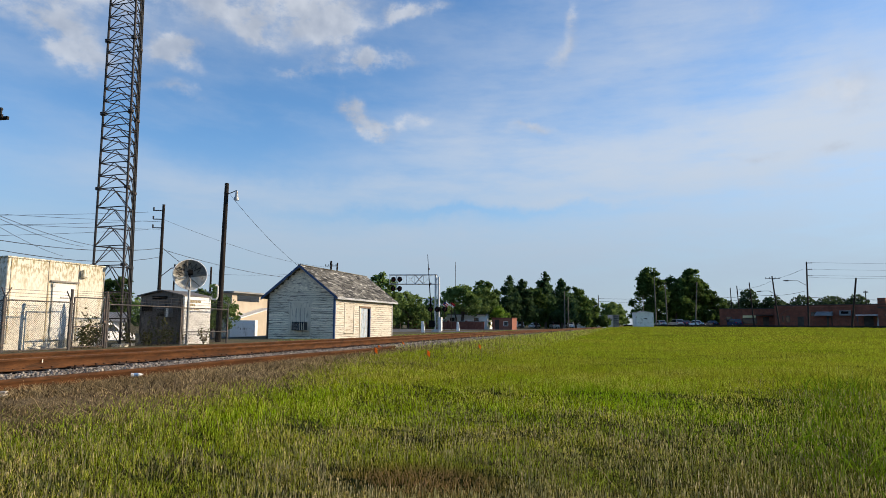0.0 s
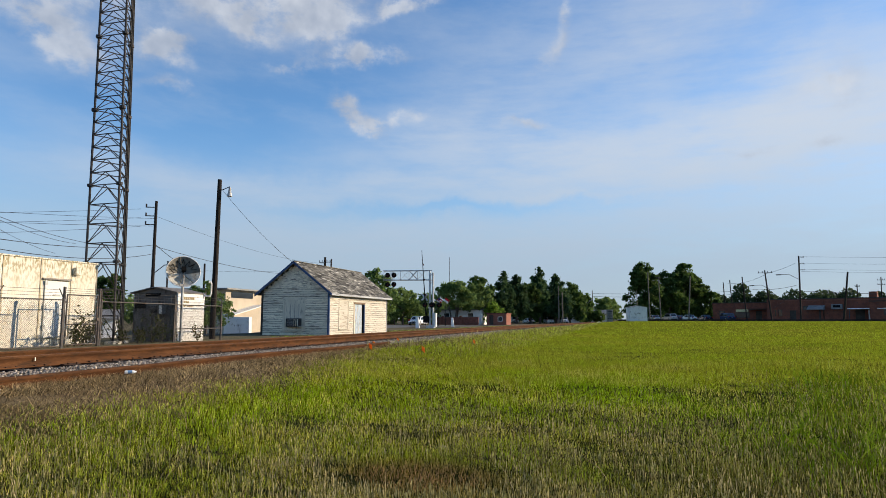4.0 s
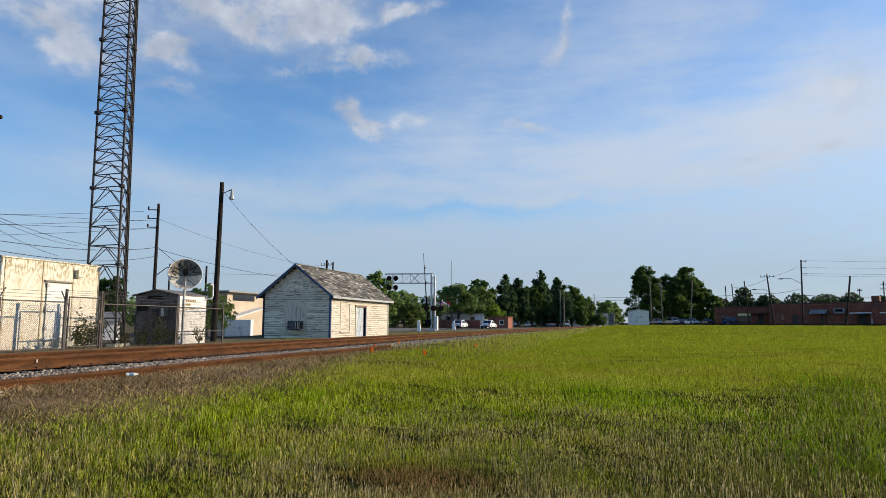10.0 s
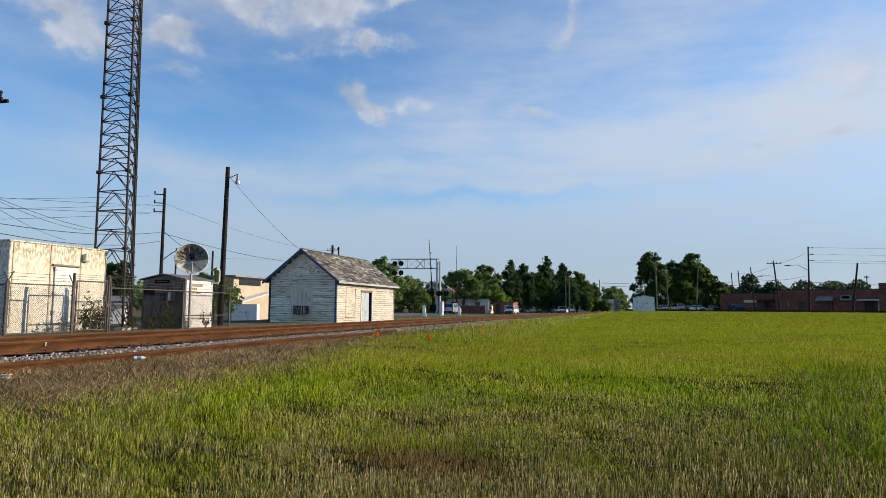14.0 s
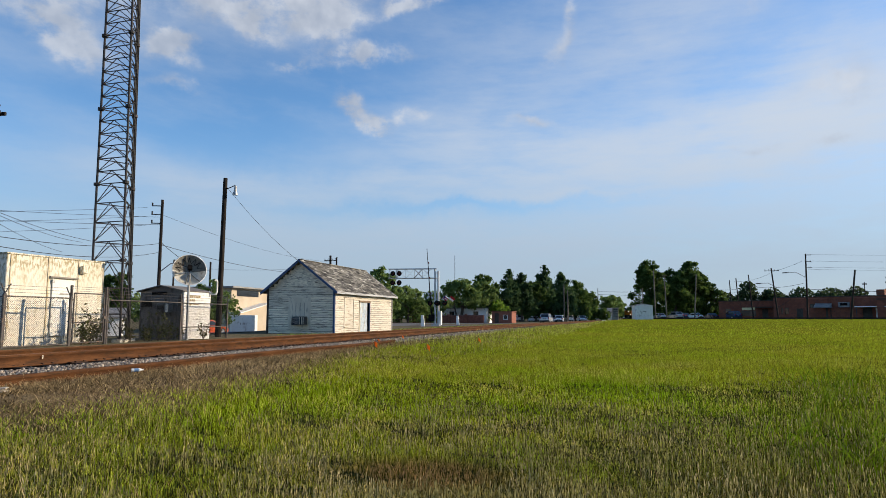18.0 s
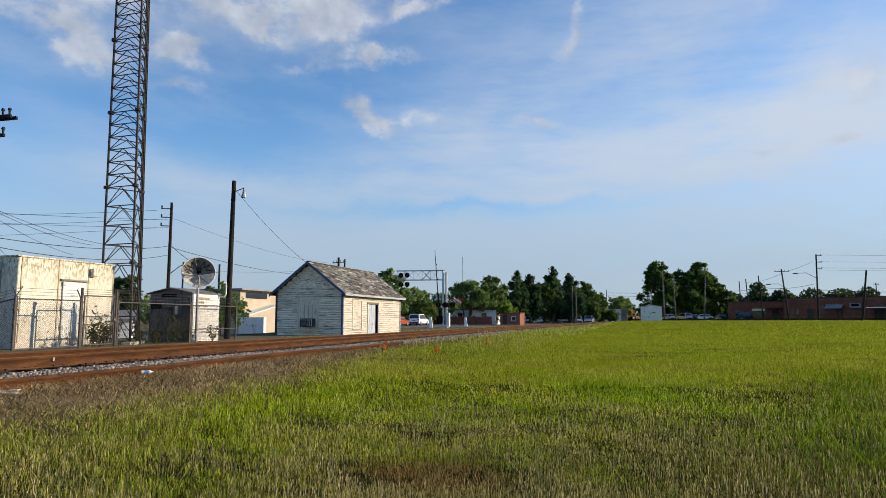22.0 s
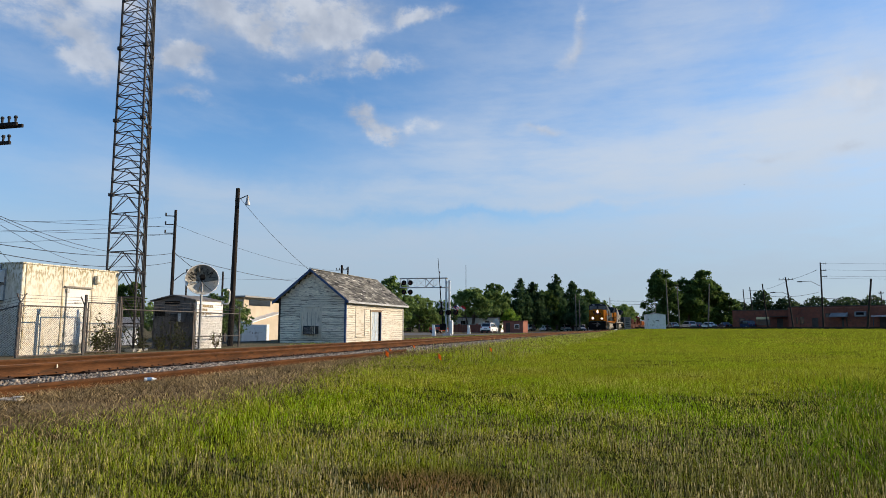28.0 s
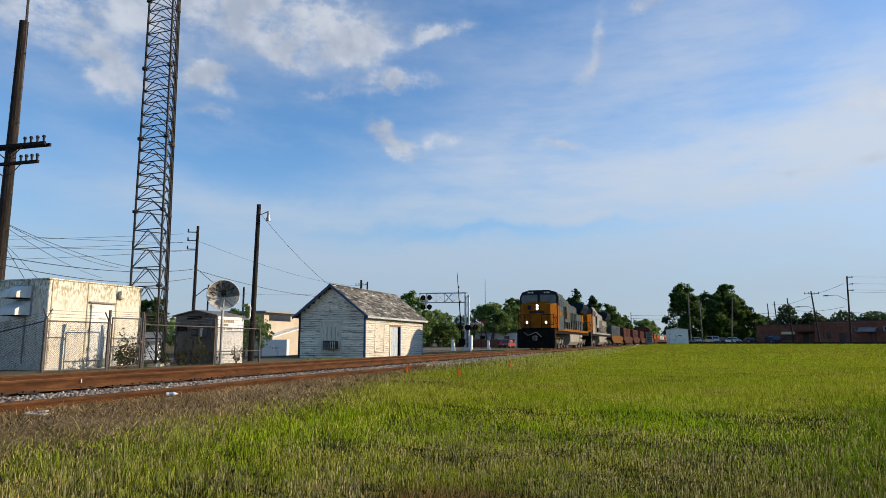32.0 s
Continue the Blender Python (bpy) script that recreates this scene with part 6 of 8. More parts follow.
def dish(x, y, z):
    o = thing("satellite_dish", pose(x, y, z), "large mesh satellite dish tipped skyward on a pipe", "satellite dish")
    m = Matrix.Translation((0, 0, 1.0)) @ Matrix.Rotation(radians(42), 4, "Z") @ Matrix.Rotation(radians(74), 4, "X")
    R_, n, rings = 0.76, 28, 6
    def at(i, k):
        r = R_ * k / rings
        a = 2 * math.pi * i / n
        return m @ Vector((r * math.cos(a), r * math.sin(a), -0.33 * (1 - (r / R_) ** 2) - 0.0))
    for half in (0, 1):
        bm = nb()
        for k in range(rings):
            for i in range(n):
                if (math.sin(2 * math.pi * (i + 0.5) / n) > 0.0) == bool(half):
                    bm.faces.new([bm.verts.new(p) for p in (at(i, k), at(i + 1, k), at(i + 1, k + 1), at(i, k + 1))] if k else [bm.verts.new(p) for p in (at(0, 0), at(i, 1), at(i + 1, 1))])
        bmesh.ops.remove_doubles(bm, verts=bm.verts, dist=0.001)
        r = bmesh.ops.extrude_face_region(bm, geom=list(bm.faces))
        bmesh.ops.translate(bm, verts=[v for v in r["geom"] if isinstance(v, bmesh.types.BMVert)], vec=m.to_3x3() @ Vector((0, 0, 0.012)))
        part("reflector", bm, DISH_DARK if half else DISH_PALE, o, "upper half in a dark shaded tone" if half else "pale grey lower half")
    # black zigzag rods on the upper half, drawing its dark shadow lattice
    for i in range(1, n // 2, 2):
        bm = nb()
        lift = m.to_3x3() @ Vector((0, 0, 0.035))
        rod(bm, at(i, rings - 1) + lift, at(i + 1, 3) + lift, 0.012, seg=4)
        rod(bm, at(i + 1, 3) + lift, at(i + 2, rings - 1) + lift, 0.012, seg=4)
        part("stiffener", bm, L_BLACK, o)
    bm = nb()
    for i in range(n):
        rod(bm, at(i, rings), at(i + 1, rings), 0.022, seg=5)
    part("rim", bm, SHED_PALE, o)
    for i in range(0, n, 4):
        bm = nb()
        rod(bm, at(i, 1), at(i, rings), 0.016, seg=5)
        part("rib", bm, DISH_DARK, o)
    bm = nb()
    rod(bm, m @ Vector((0, 0, -0.33)), m @ Vector((0, 0, 0.28)), 0.03, seg=6)
    box(bm, 0, 0, 0, 0.2, 0.2, 0.26, m=m @ Matrix.Translation((0, 0, 0.3)))
    part("feed_horn", bm, L_BLACK, o)
    for i in range(3):
        bm = nb()
        rod(bm, at(i * 9 + 3, rings), m @ Vector((0, 0, 0.28)), 0.01, seg=4)
        part("feed_strut", bm, L_BLACK, o)
    bm = nb()
    rod(bm, (0, 0, -2.4), (0, 0, 0.75), 0.06, seg=8)
    rod(bm, (0, 0, 0.7), m @ Vector((0, 0, -0.36)), 0.07, seg=8)
    part("pipe_mount", bm, GREY_METAL, o, "grey pipe mount")


DISH_PALE = surf("chalky_grey_dish", (0.70, 0.68, 0.62), (0.78, 0.76, 0.70), 3.0, 0.7, 0.0, 0.1, 40, c3=(0.45, 0.41, 0.34), through_light=0.55)
# dark tone of the upper half: its shade is put into the colour
DISH_DARK = surf("dark_shaded_dish", (0.16, 0.15, 0.13), (0.25, 0.235, 0.20), 5.0, 0.8, 0.3, 0.3, 60)
dish(-20.2, 25.6, 2.3)


def weed(x, y, h, seed, n=260, leaf=0.055, label="straggly dull green weed by the fence"):
    rng = np.random.default_rng(seed)
    o = thing("weed", pose(x, y, 0), label, "weed", "weeds along the fence")
    pts = []
    bm = nb()
    for k in range(7):
        a = rng.uniform(0, 6.28)
        tip = Vector((0.32 * h * math.cos(a), 0.32 * h * math.sin(a), h * rng.uniform(0.55, 1.0)))
        rod(bm, (0, 0, 0), tip, 0.012, 0.004, 4)
        for i in range(n // 7):
            u = rng.uniform(0.2, 1.0)
            pts.append(np.array(tip) * u + rng.normal(0, 0.09 * h, 3) * (1.1 - u * 0.4))
    part("stem", bm, BARK, o)
    pts = np.array(pts)
    pts[:, 2] = np.abs(pts[:, 2])
    ob = new("foliage", leaves_mesh(rng, pts, leaf, LEAF["weed"], "foliage"))
    ob.parent = o


for k_, (x_, y_, h_, n_) in enumerate(((-20.5, 20.3, 1.2, 420), (-20.3, 19.7, 1.05, 300), (-20.7, 20.9, 1.7, 240), (-20.4, 22.3, 1.0, 200), (-20.4, 23.1, 0.8, 180), (-20.45, 24.0, 1.5, 260), (-20.35, 24.5, 1.1, 160), (-20.3, 25.2, 0.7, 140), (-19.8, 26.3, 0.95, 150), (-21.3, 21.9, 1.4, 200), (-20.6, 23.6, 0.6, 120))):
    weed(x_, y_, h_ * 0.9, 60 + k_, int(n_ * 0.75))

# ---- overhead cables ----
wire((-25.45, 17.9, 6.0), (-39.7, 38.1, 6.7), 0.35)
wire((-25.45, 17.9, 5.95), (-40.6, 37.2, 5.9), 0.3)
wire((-25.45, 17.9, 6.0), (-35.8, 41.8, 6.9), 0.9)
wire((-25.45, 17.9, 4.5), (-35.8, 41.8, 6.9), 0.45, 0.016)
wire((-25.45, 17.9, 4.2), (-35.8, 41.8, 6.2), 0.6, 0.016)
wire((-25.45, 17.9, 5.65), (-33.0, 28.6, 0.1), 0.0)
wire((-25.45, 17.9, 5.5), (-32.0, 30.4, 0.1), 0.0)
wire((-36.6, 41.1, 9.7), (-70, 12, 8.0), 0.9)
wire((-36.6, 41.1, 9.0), (-70, 12, 7.2), 0.9)
wire((-36.6, 41.1, 8.3), (-70, 12, 6.2), 0.9)
wire((-60, 5, 8.5), (-35.8, 41.8, 8.4), 1.0)
wire((-60, 2, 9.5), (-35.8, 41.8, 9.0), 1.1)
wire((-35.8, 41.8, 7.0), (-58, 78, 7.8), 0.6, 0.03)
wire((-35.8, 41.8, 6.8), (-46, 92, 8.2), 0.9, 0.02)
wire((-35.8, 41.8, 9.2), (-46, 92, 9.9), 0.8)
wire((-21.5, 30.0, 8.3), (-21.4, 38.2, 4.75), 0.25, 0.014)
wire((-58, 78, 8.0), (-46, 92, 9.3), 0.4)
for z_ in (12.2, 11.0, 9.9, 9.5):
    wire((30.2, 128.6, z_ + 0.2), (78, 138, z_ + 0.6), 0.5, 0.014)
wire((29.3, 128.6, 11.2), (26.0, 138.4, 10.0), 0.2, 0.025)
wire((29.3, 128.6, 7.2), (24.2, 153.5, 8.0), 0.6, 0.03)
wire((26.0, 138.4, 9.8), (22.8, 163.7, 9.6), 0.6, 0.025)
wire((29.3, 128.6, 6.2), (55, 132, 5.6), 0.3, 0.035)
wire((29.3, 128.6, 6.2), (26.5, 138.0, 3.0), 0.3, 0.03)
wire((-10.7, 206, 9.2), (30, 212, 9.6), 0.4, 0.04)
wire((-10.7, 206, 8.3), (30, 212, 8.6), 0.5, 0.04)
# ---- crossing, road, buildings and poles ----
ASPHALT = surf("old_asphalt", (0.10, 0.10, 0.098), (0.14, 0.138, 0.132), 0.6, 0.92, 0, 0.3, 60, c3=(0.18, 0.17, 0.155))
BRICK = surf("red_brick", (0.16, 0.055, 0.038), (0.23, 0.085, 0.06), 2.5, 0.9, 0, 0.3, 20, c3=(0.12, 0.05, 0.04), amount=0.25)
BROWN_BRICK = surf("brown_brick", (0.17, 0.055, 0.032), (0.24, 0.08, 0.046), 1.0, 0.9, 0, 0.3, 20, c3=(0.12, 0.055, 0.042), amount=0.25)
BEIGE = surf("beige_stucco", (0.46, 0.39, 0.295), (0.52, 0.44, 0.34), 0.7, 0.9, 0, 0.15, 30, amount=0.08)
WHITE_WALL = surf("white_siding", (0.84, 0.83, 0.80), (0.88, 0.87, 0.85), 0.8, 0.8, 0, 0.1, 20, amount=0.08)
SHED_WHITE = surf("grey_white_shed_panel", (0.68, 0.69, 0.68), (0.74, 0.75, 0.73), 0.8, 0.6, 0.1, 0.1, 20, c3=(0.45, 0.44, 0.41), amount=0.08)
ROOF_GREY = surf("grey_metal_roof", (0.20, 0.20, 0.20), (0.27, 0.27, 0.26), 0.8, 0.7, 0.2, 0.1, 30)
ROOF_DARK = surf("dark_brown_roof", (0.06, 0.045, 0.035), (0.09, 0.07, 0.055), 0.8, 0.9, 0, 0.2, 30)
PINK_BRICK = surf("pale_red_brick", (0.22, 0.085, 0.055), (0.28, 0.11, 0.075), 2.5, 0.9, 0, 0.3, 20, amount=0.25)
SIGN_YELLOW = surf("pale_yellow_sign", (0.72, 0.62, 0.32), (0.66, 0.56, 0.28), 2.0, 0.7, amount=0.1)
WIN = glass("dark_window_glass", (0.015, 0.018, 0.022), 0.08)
ALU = surf("silver_aluminium", (0.42, 0.43, 0.44), (0.52, 0.53, 0.54), 3.0, 0.45, 0.6, 0.05, 40, amount=0.12)
ORANGE = surf("orange_marker", (0.95, 0.30, 0.03), (0.90, 0.26, 0.025), 6.0, 0.7, amount=0.1, through_light=0.6)
RED = surf("red_cloth", (0.55, 0.03, 0.03), (0.48, 0.03, 0.03), 4.0, 0.8, amount=0.1)
NAVY = surf("navy_cloth", (0.03, 0.04, 0.14), (0.04, 0.05, 0.17), 4.0, 0.8, amount=0.1)
CLOTH = surf("white_cloth", (0.7, 0.7, 0.7), (0.62, 0.62, 0.63), 4.0, 0.8, amount=0.08)
SIGNAL_RED = surf("dark_red_lens", (0.09, 0.01, 0.01), (0.12, 0.015, 0.015), 6.0, 0.25, amount=0.1)


def strip(name, rows, material, label, kind="structure", category="road"):
    """A road: rows of (left x, right x, y); it lies on the land."""
    v, f = [], []
    for x0, x1, y in rows:
        for k in range(5):
            x = x0 + (x1 - x0) * k / 4
            v.append((x, y, float(land(x, y)) + 0.035))
    for r in range(len(rows) - 1):
        for k in range(4):
            i = r * 5 + k
            f.append((i, i + 1, i + 6, i + 5))
    return tagged(new(name, array_mesh(name, v, f, material)), label, category, kind=kind)


strip("road", [(-40.5, -32.2, y) for y in np.arange(-160, 92, 6.0)] + [(-40.0, -31.0, 97), (-37.8, -28.4, 103), (-34.8, -25.4, 107.5), (-31.4, -22, 111), (-27.6, -18.2, 114.6), (-23.0, -14.4, 119), (-19.2, -11.6, 127), (-17.0, -10.0, 139), (-16.0, -9.2, 156)] + [(float(track_x(y)) - 9.4, float(track_x(y)) - 3.6, y) for y in np.arange(180, 460, 20.0)], ASPHALT, "worn grey asphalt street behind the hut")
strip("crossing_road", [(-32.2, -12.8, y) for y in np.arange(80, 91, 1.0)], ASPHALT, "grey asphalt road over the crossing")
strip("parking_lot", [(-1.0, 75.0, y) for y in np.arange(124, 166, 6.0)], ASPHALT, "dark asphalt lot before the brick stores", category="parking lot")
strip("hut_driveway", [(-32.2, -26.5, y) for y in np.arange(30, 72, 3.0)], ASPHALT, "pale worn drive beside the hut", category="drive")


def cantilever(x, y):
    o = thing("crossing_signal", pose(x, y, 0.05), "silver railway crossing signal with an overhead arm and raised gate", "crossing signal")
    for dx, dy in ((0, 0), (0.38, 0.1)):
        bm = nb()
        rod(bm, (dx, dy, 0), (dx, dy, 7.0 if dx == 0 else 6.7), 0.13, 0.12, 12)
        part("mast", bm, ALU, o)
    bm = nb()
    box(bm, 0.15, 0, 0.12, 1.0, 0.7, 0.25)
    part("base", bm, ALU, o)
    for z in (0.8, 1.9, 3.0, 4.1, 5.2, 6.2):
        bm = nb()
        rod(bm, (0, 0, z), (0.38, 0.1, z + 0.5), 0.03, seg=5)
        part("mast_brace", bm, ALU, o)
    reach = -6.0
    for z in (6.95, 5.8):
        for dy in (-0.25, 0.25):
            bm = nb()
            rod(bm, (0.2, dy, z), (reach, dy, z + 0.08), 0.055, seg=6)
            part("arm_chord", bm, ALU, o)
    for k in range(5):
        x0, x1 = -0.4 - 1.1 * k, -1.5 - 1.1 * k
        for a, b in ((6.98, 5.85), (5.85, 6.98)):
            bm = nb()
            rod(bm, (x0, -0.25, a), (x1, -0.25, b), 0.02 if k != 1 else 0.06, seg=5)
            part("arm_lattice", bm, ALU, o)
        bm = nb()
        rod(bm, (x1, -0.25, 5.83), (x1, -0.25, 6.99), 0.035, seg=5)
        part("arm_post", bm, ALU, o)

    def lights(cx, cz, cy):
        for s in (-0.42, 0.42):
            lt = new("flasher")
            lt.parent = o
            bm = nb()
            rod(bm, (cx + s, cy, cz), (cx + s, cy - 0.05, cz), 0.32, seg=18)
            part("backplate", bm, L_BLACK, lt)
            bm = nb()
            rod(bm, (cx + s, cy - 0.05, cz), (cx + s, cy - 0.09, cz), 0.15, seg=14)
            part("lens", bm, SIGNAL_RED, lt)
            bm = nb()
            rod(bm, (cx + s, cy - 0.05, cz + 0.12), (cx + s, cy - 0.32, cz + 0.1), 0.15, seg=10)
            part("visor", bm, L_BLACK, lt)
    lights(-4.95, 6.45, -0.35)
    lights(-4.95, 5.3, -0.35)
    lights(-0.1, 2.75, -0.3)
    lights(0.85, 2.75, -0.2)
    bm = nb()
    rod(bm, (-4.95, -0.28, 5.1), (-4.95, -0.28, 6.9), 0.05, seg=6)
    part("flasher_post", bm, ALU, o)
    bm = nb()
    for s in (1, -1):
        box(bm, -0.6, -0.2, 3.7, 1.1, 0.03, 0.2, m=Matrix.Translation((-0.6, -0.2, 3.7)) @ Matrix.Rotation(radians(45 * s), 4, "Y") @ Matrix.Translation((0.6, 0.2, -3.7)))
    part("crossbuck", bm, ALU, o)
    g = new("gate")
    g.parent = o
    bm = nb()
    rod(bm, (-0.35, -0.3, 1.1), (-0.95, -0.3, 9.45), 0.09, 0.03, 6)
    part("gate_arm", bm, L_BLACK, g, "dark raised gate arm")
    for k in range(3):
        bm = nb()
        u = 0.35 + 0.22 * k
        box(bm, -0.35 - 0.6 * u + 0.12, -0.34, 1.1 + 8.3 * u, 0.09, 0.09, 0.2)
        part("gate_lamp", bm, SIGNAL_RED, g)
    bm = nb()
    box(bm, -0.35, -0.25, 1.0, 0.7, 0.5, 0.8, bevel=0.05)
    part("gate_machine", bm, L_BLACK, o)
    bm = nb()
    box(bm, 0.62, 0.15, 0.95, 0.34, 0.5, 1.7, bevel=0.03)
    part("control_cabinet", bm, SHED_WHITE, o, "pale control cabinet")


cantilever(-23.2, 74.5)

for x, y in ((-24.75, 74.5), (-25.7, 94.2)):
    o = thing("marker_post", pose(x, y, -0.05), "white tapered marker post at the crossing", "post", "marker posts")
    bm = nb()
    box(bm, 0, 0, 0.70, 0.52, 0.14, 1.4, bevel=0.03)
    for v in bm.verts:
        if v.co.z > 0.9:
            v.co.x = v.co.x * 0.62 - 0.08
    part("board", bm, WHITE_WALL, o)


def building(name, m, w, d, h, wall, roof, label, category, gable=0.0, over=0.3, wins=(), doors=(), t=0.25, frame_paint=None):
    """A plain building: local front along x at y = 0 looking to -y; wins and doors are (x, z, width, height)."""
    o = thing(name, m, label, category)
    holes = sorted([(x - ww / 2, x + ww / 2, z, z + hh) for x, z, ww, hh in list(wins) + list(doors)])
    # front wall: one sheet of cells with its openings left out, then thickened
    xs = sorted({0.0, w} | {q for a, b, _, _ in holes for q in (a, b)})
    zs = sorted({0.0, h} | {q for _, _, z0, z1 in holes for q in (z0, z1)})
    bm = nb()
    for x0, x1 in zip(xs, xs[1:]):
        for z0, z1 in zip(zs, zs[1:]):
            cx, cz = (x0 + x1) / 2, (z0 + z1) / 2
            if not any(a < cx < b and c < cz < d_ for a, b, c, d_ in holes):
                bm.faces.new([bm.verts.new(q) for q in ((x0, 0, z0), (x1, 0, z0), (x1, 0, z1), (x0, 0, z1))])
    bmesh.ops.remove_doubles(bm, verts=bm.verts, dist=0.001)
    r = bmesh.ops.extrude_face_region(bm, geom=list(bm.faces))
    bmesh.ops.translate(bm, verts=[v for v in r["geom"] if isinstance(v, bmesh.types.BMVert)], vec=(0, t, 0))
    bmesh.ops.recalc_face_normals(bm, faces=bm.faces)
    part("front_wall", bm, wall, o)
    for nm, cx, cy, sx, sy in (("side_wall", t / 2, d / 2, t, d - 2 * t - 0.01), ("side_wall", w - t / 2, d / 2, t, d - 2 * t - 0.01), ("rear_wall", w / 2, d - t / 2, w, t)):
        bm = nb()
        box(bm, cx, cy, h / 2 - 0.004, sx, sy, h)
        part(nm, bm, wall, o)
    bm = nb()
    if gable:
        prism(bm, [(-over, h), (d / 2, h + gable), (d + over, h), (d + over, h - 0.12), (-over, h - 0.12)], "x", -over, w + over)
    else:
        box(bm, w / 2, d / 2, h + 0.09, w + 2 * over, d + 2 * over, 0.18)
    part("roof", bm, roof, o)
    for x, z, ww, hh in wins:
        wi = new("window")
        wi.parent = o
        bm = nb()
        box(bm, x, 0.1, z + hh / 2, ww, 0.03, hh)
        part("pane", bm, WIN, wi)
        bm = nb()
        for sx in (-1, 1):
            box(bm, x + sx * (ww / 2 - 0.04), 0.06, z + hh / 2, 0.08, 0.08, hh)
        box(bm, x, 0.06, z + hh - 0.04, ww - 0.17, 0.08, 0.08)
        box(bm, x, 0.06, z + 0.04, ww - 0.17, 0.08, 0.08)
        part("frame", bm, frame_paint or WHITE_WALL, wi)
    for x, z, ww, hh in doors:
        bm = nb()
        box(bm, x, 0.12, z + hh / 2, ww, 0.05, hh)
        part("door", bm, ROOF_DARK, o)
    return o


# beige building with a clerestory behind the hut
b_ = building("beige_building", pose(-46.0, 66.0, -0.6, 0, 0, 90), 14, 6, 5.2, BEIGE, ROOF_GREY, "beige stucco building with an overhanging roof and high dark windows", "building", 0, 0.7, doors=((6.6, 0, 0.9, 2.2),))
bm = nb()
box(bm, 3.4, -0.02, 4.62, 4.6, 0.06, 0.72)
part("clerestory_window", bm, WIN, b_)
bm = nb()
prism(bm, [(-0.05, 0), (6.0, 0), (6.0, 3.38), (-0.05, 2.2)], "y", -1.3, -0.01)
an_ = part("annex", bm, BEIGE, b_)
bm = nb()
prism(bm, [(-0.35, 2.15), (6.2, 3.42), (6.2, 3.54), (-0.35, 2.27)], "y", -1.6, -0.01)
part("annex_roof", bm, SHED_WHITE, an_, "pale sloping annex roof edge")
bm = nb()
box(bm, 10.0, -0.05, 1.3, 3.6, 0.1, 2.6)
part("brown_panel", bm, ROOF_DARK, b_, "brown shutter panel")

# small white house seen past the mast
building("house", pose(-46.9, 42.8, -0.6, 0, 0, 40), 5.0, 5, 1.75, WHITE_WALL, ROOF_GREY, "small white house with a low grey gabled roof", "house", 0.8, 0.3, wins=((1.4, 0.6, 0.9, 0.8), (3.6, 0.6, 0.9, 0.8)))

# grey cabinet beside the drive
o = thing("utility_cabinet", pose(-41.75, 60.1, -0.6, 0, 0, 20), "large pale grey metal utility cabinet", "cabinet")
bm = nb()
box(bm, 1.15, 0.6, 1.0, 2.7, 1.2, 1.85, bevel=0.03)
part("body", bm, SHED_WHITE, o)
bm = nb()
box(bm, 1.15, 0.6, 0.05, 2.5, 1.4, 0.12)
part("plinth", bm, ASPHALT, o)
for k in range(2):
    bm = nb()
    box(bm, 0.6 + 1.1 * k, -0.012, 0.95, 1.02, 0.02, 1.5)
    d_ = part("door", bm, SHED_WHITE, o)
    bm = nb()
    box(bm, 0.95 + 0.4 * k, -0.03, 1.0, 0.05, 0.03, 0.2)
    part("handle", bm, L_BLACK, d_)

# brick buildings and the white house beyond the crossing
building("white_building", pose(-38.5, 125.5, 0, 0, 0, 0), 10.2, 10, 2.9, WHITE_WALL, ROOF_GREY, "long low building with white siding behind the trees", "building", 0, 0.2, wins=((3, 1.3, 1.2, 1.1), (8, 1.3, 1.2, 1.1), ))
o = thing("brick_wall", pose(-41, 117.5, -0.1, 0, 0, 0), "low red brick wall with pale coping by the crossing", "wall")
for k in range(4):
    bm = nb()
    box(bm, 1.75 + 3.5 * k, 0, 0.8, 3.46, 0.3, 1.6)
    part("panel", bm, BRICK, o)
    bm = nb()
    box(bm, 3.5 * k, 0, 0.9, 0.42, 0.42, 1.8)
    part("pier", bm, BRICK, o)
bm = nb()
box(bm, 7, 0, 1.64, 14.2, 0.36, 0.07)
part("coping", bm, ROOF_GREY, o)
building("brick_house", pose(-26.0, 120, 0, 0, 0, 0), 3.8, 5, 2.1, PINK_BRICK, BRICK, "small red brick outbuilding with a flat roof", "outbuilding", 0, 0.1, wins=((2.6, 0.7, 0.9, 0.9),), doors=((0.9, 0, 0.8, 1.9),))
for k in range(3):
    building("house", pose(-24 + 6.5 * k, 185 + 3 * k, 0, 0, 0, 0), 5.2, 6, 2.6, WHITE_WALL, ROOF_GREY, "small white house with a grey gabled roof", "house", 1.3, 0.3, wins=((1.4, 0.9, 0.9, 1.2), (3.9, 0.9, 0.9, 1.2)))

# a low slatted guard fence by the street
o = thing("guard_fence", pose(-47.5, 104, -0.1), "low dark slatted fence beside the street", "fence")
for k in range(9):
    bm = nb()
    box(bm, 1.1 * k, 0, 0.55, 0.1, 0.1, 1.1)
    part("post", bm, ROOF_DARK, o)
for z in (0.4, 0.9):
    bm = nb()
    box(bm, 4.4, -0.06, z, 8.9, 0.03, 0.12)
    part("rail", bm, ROOF_DARK, o)

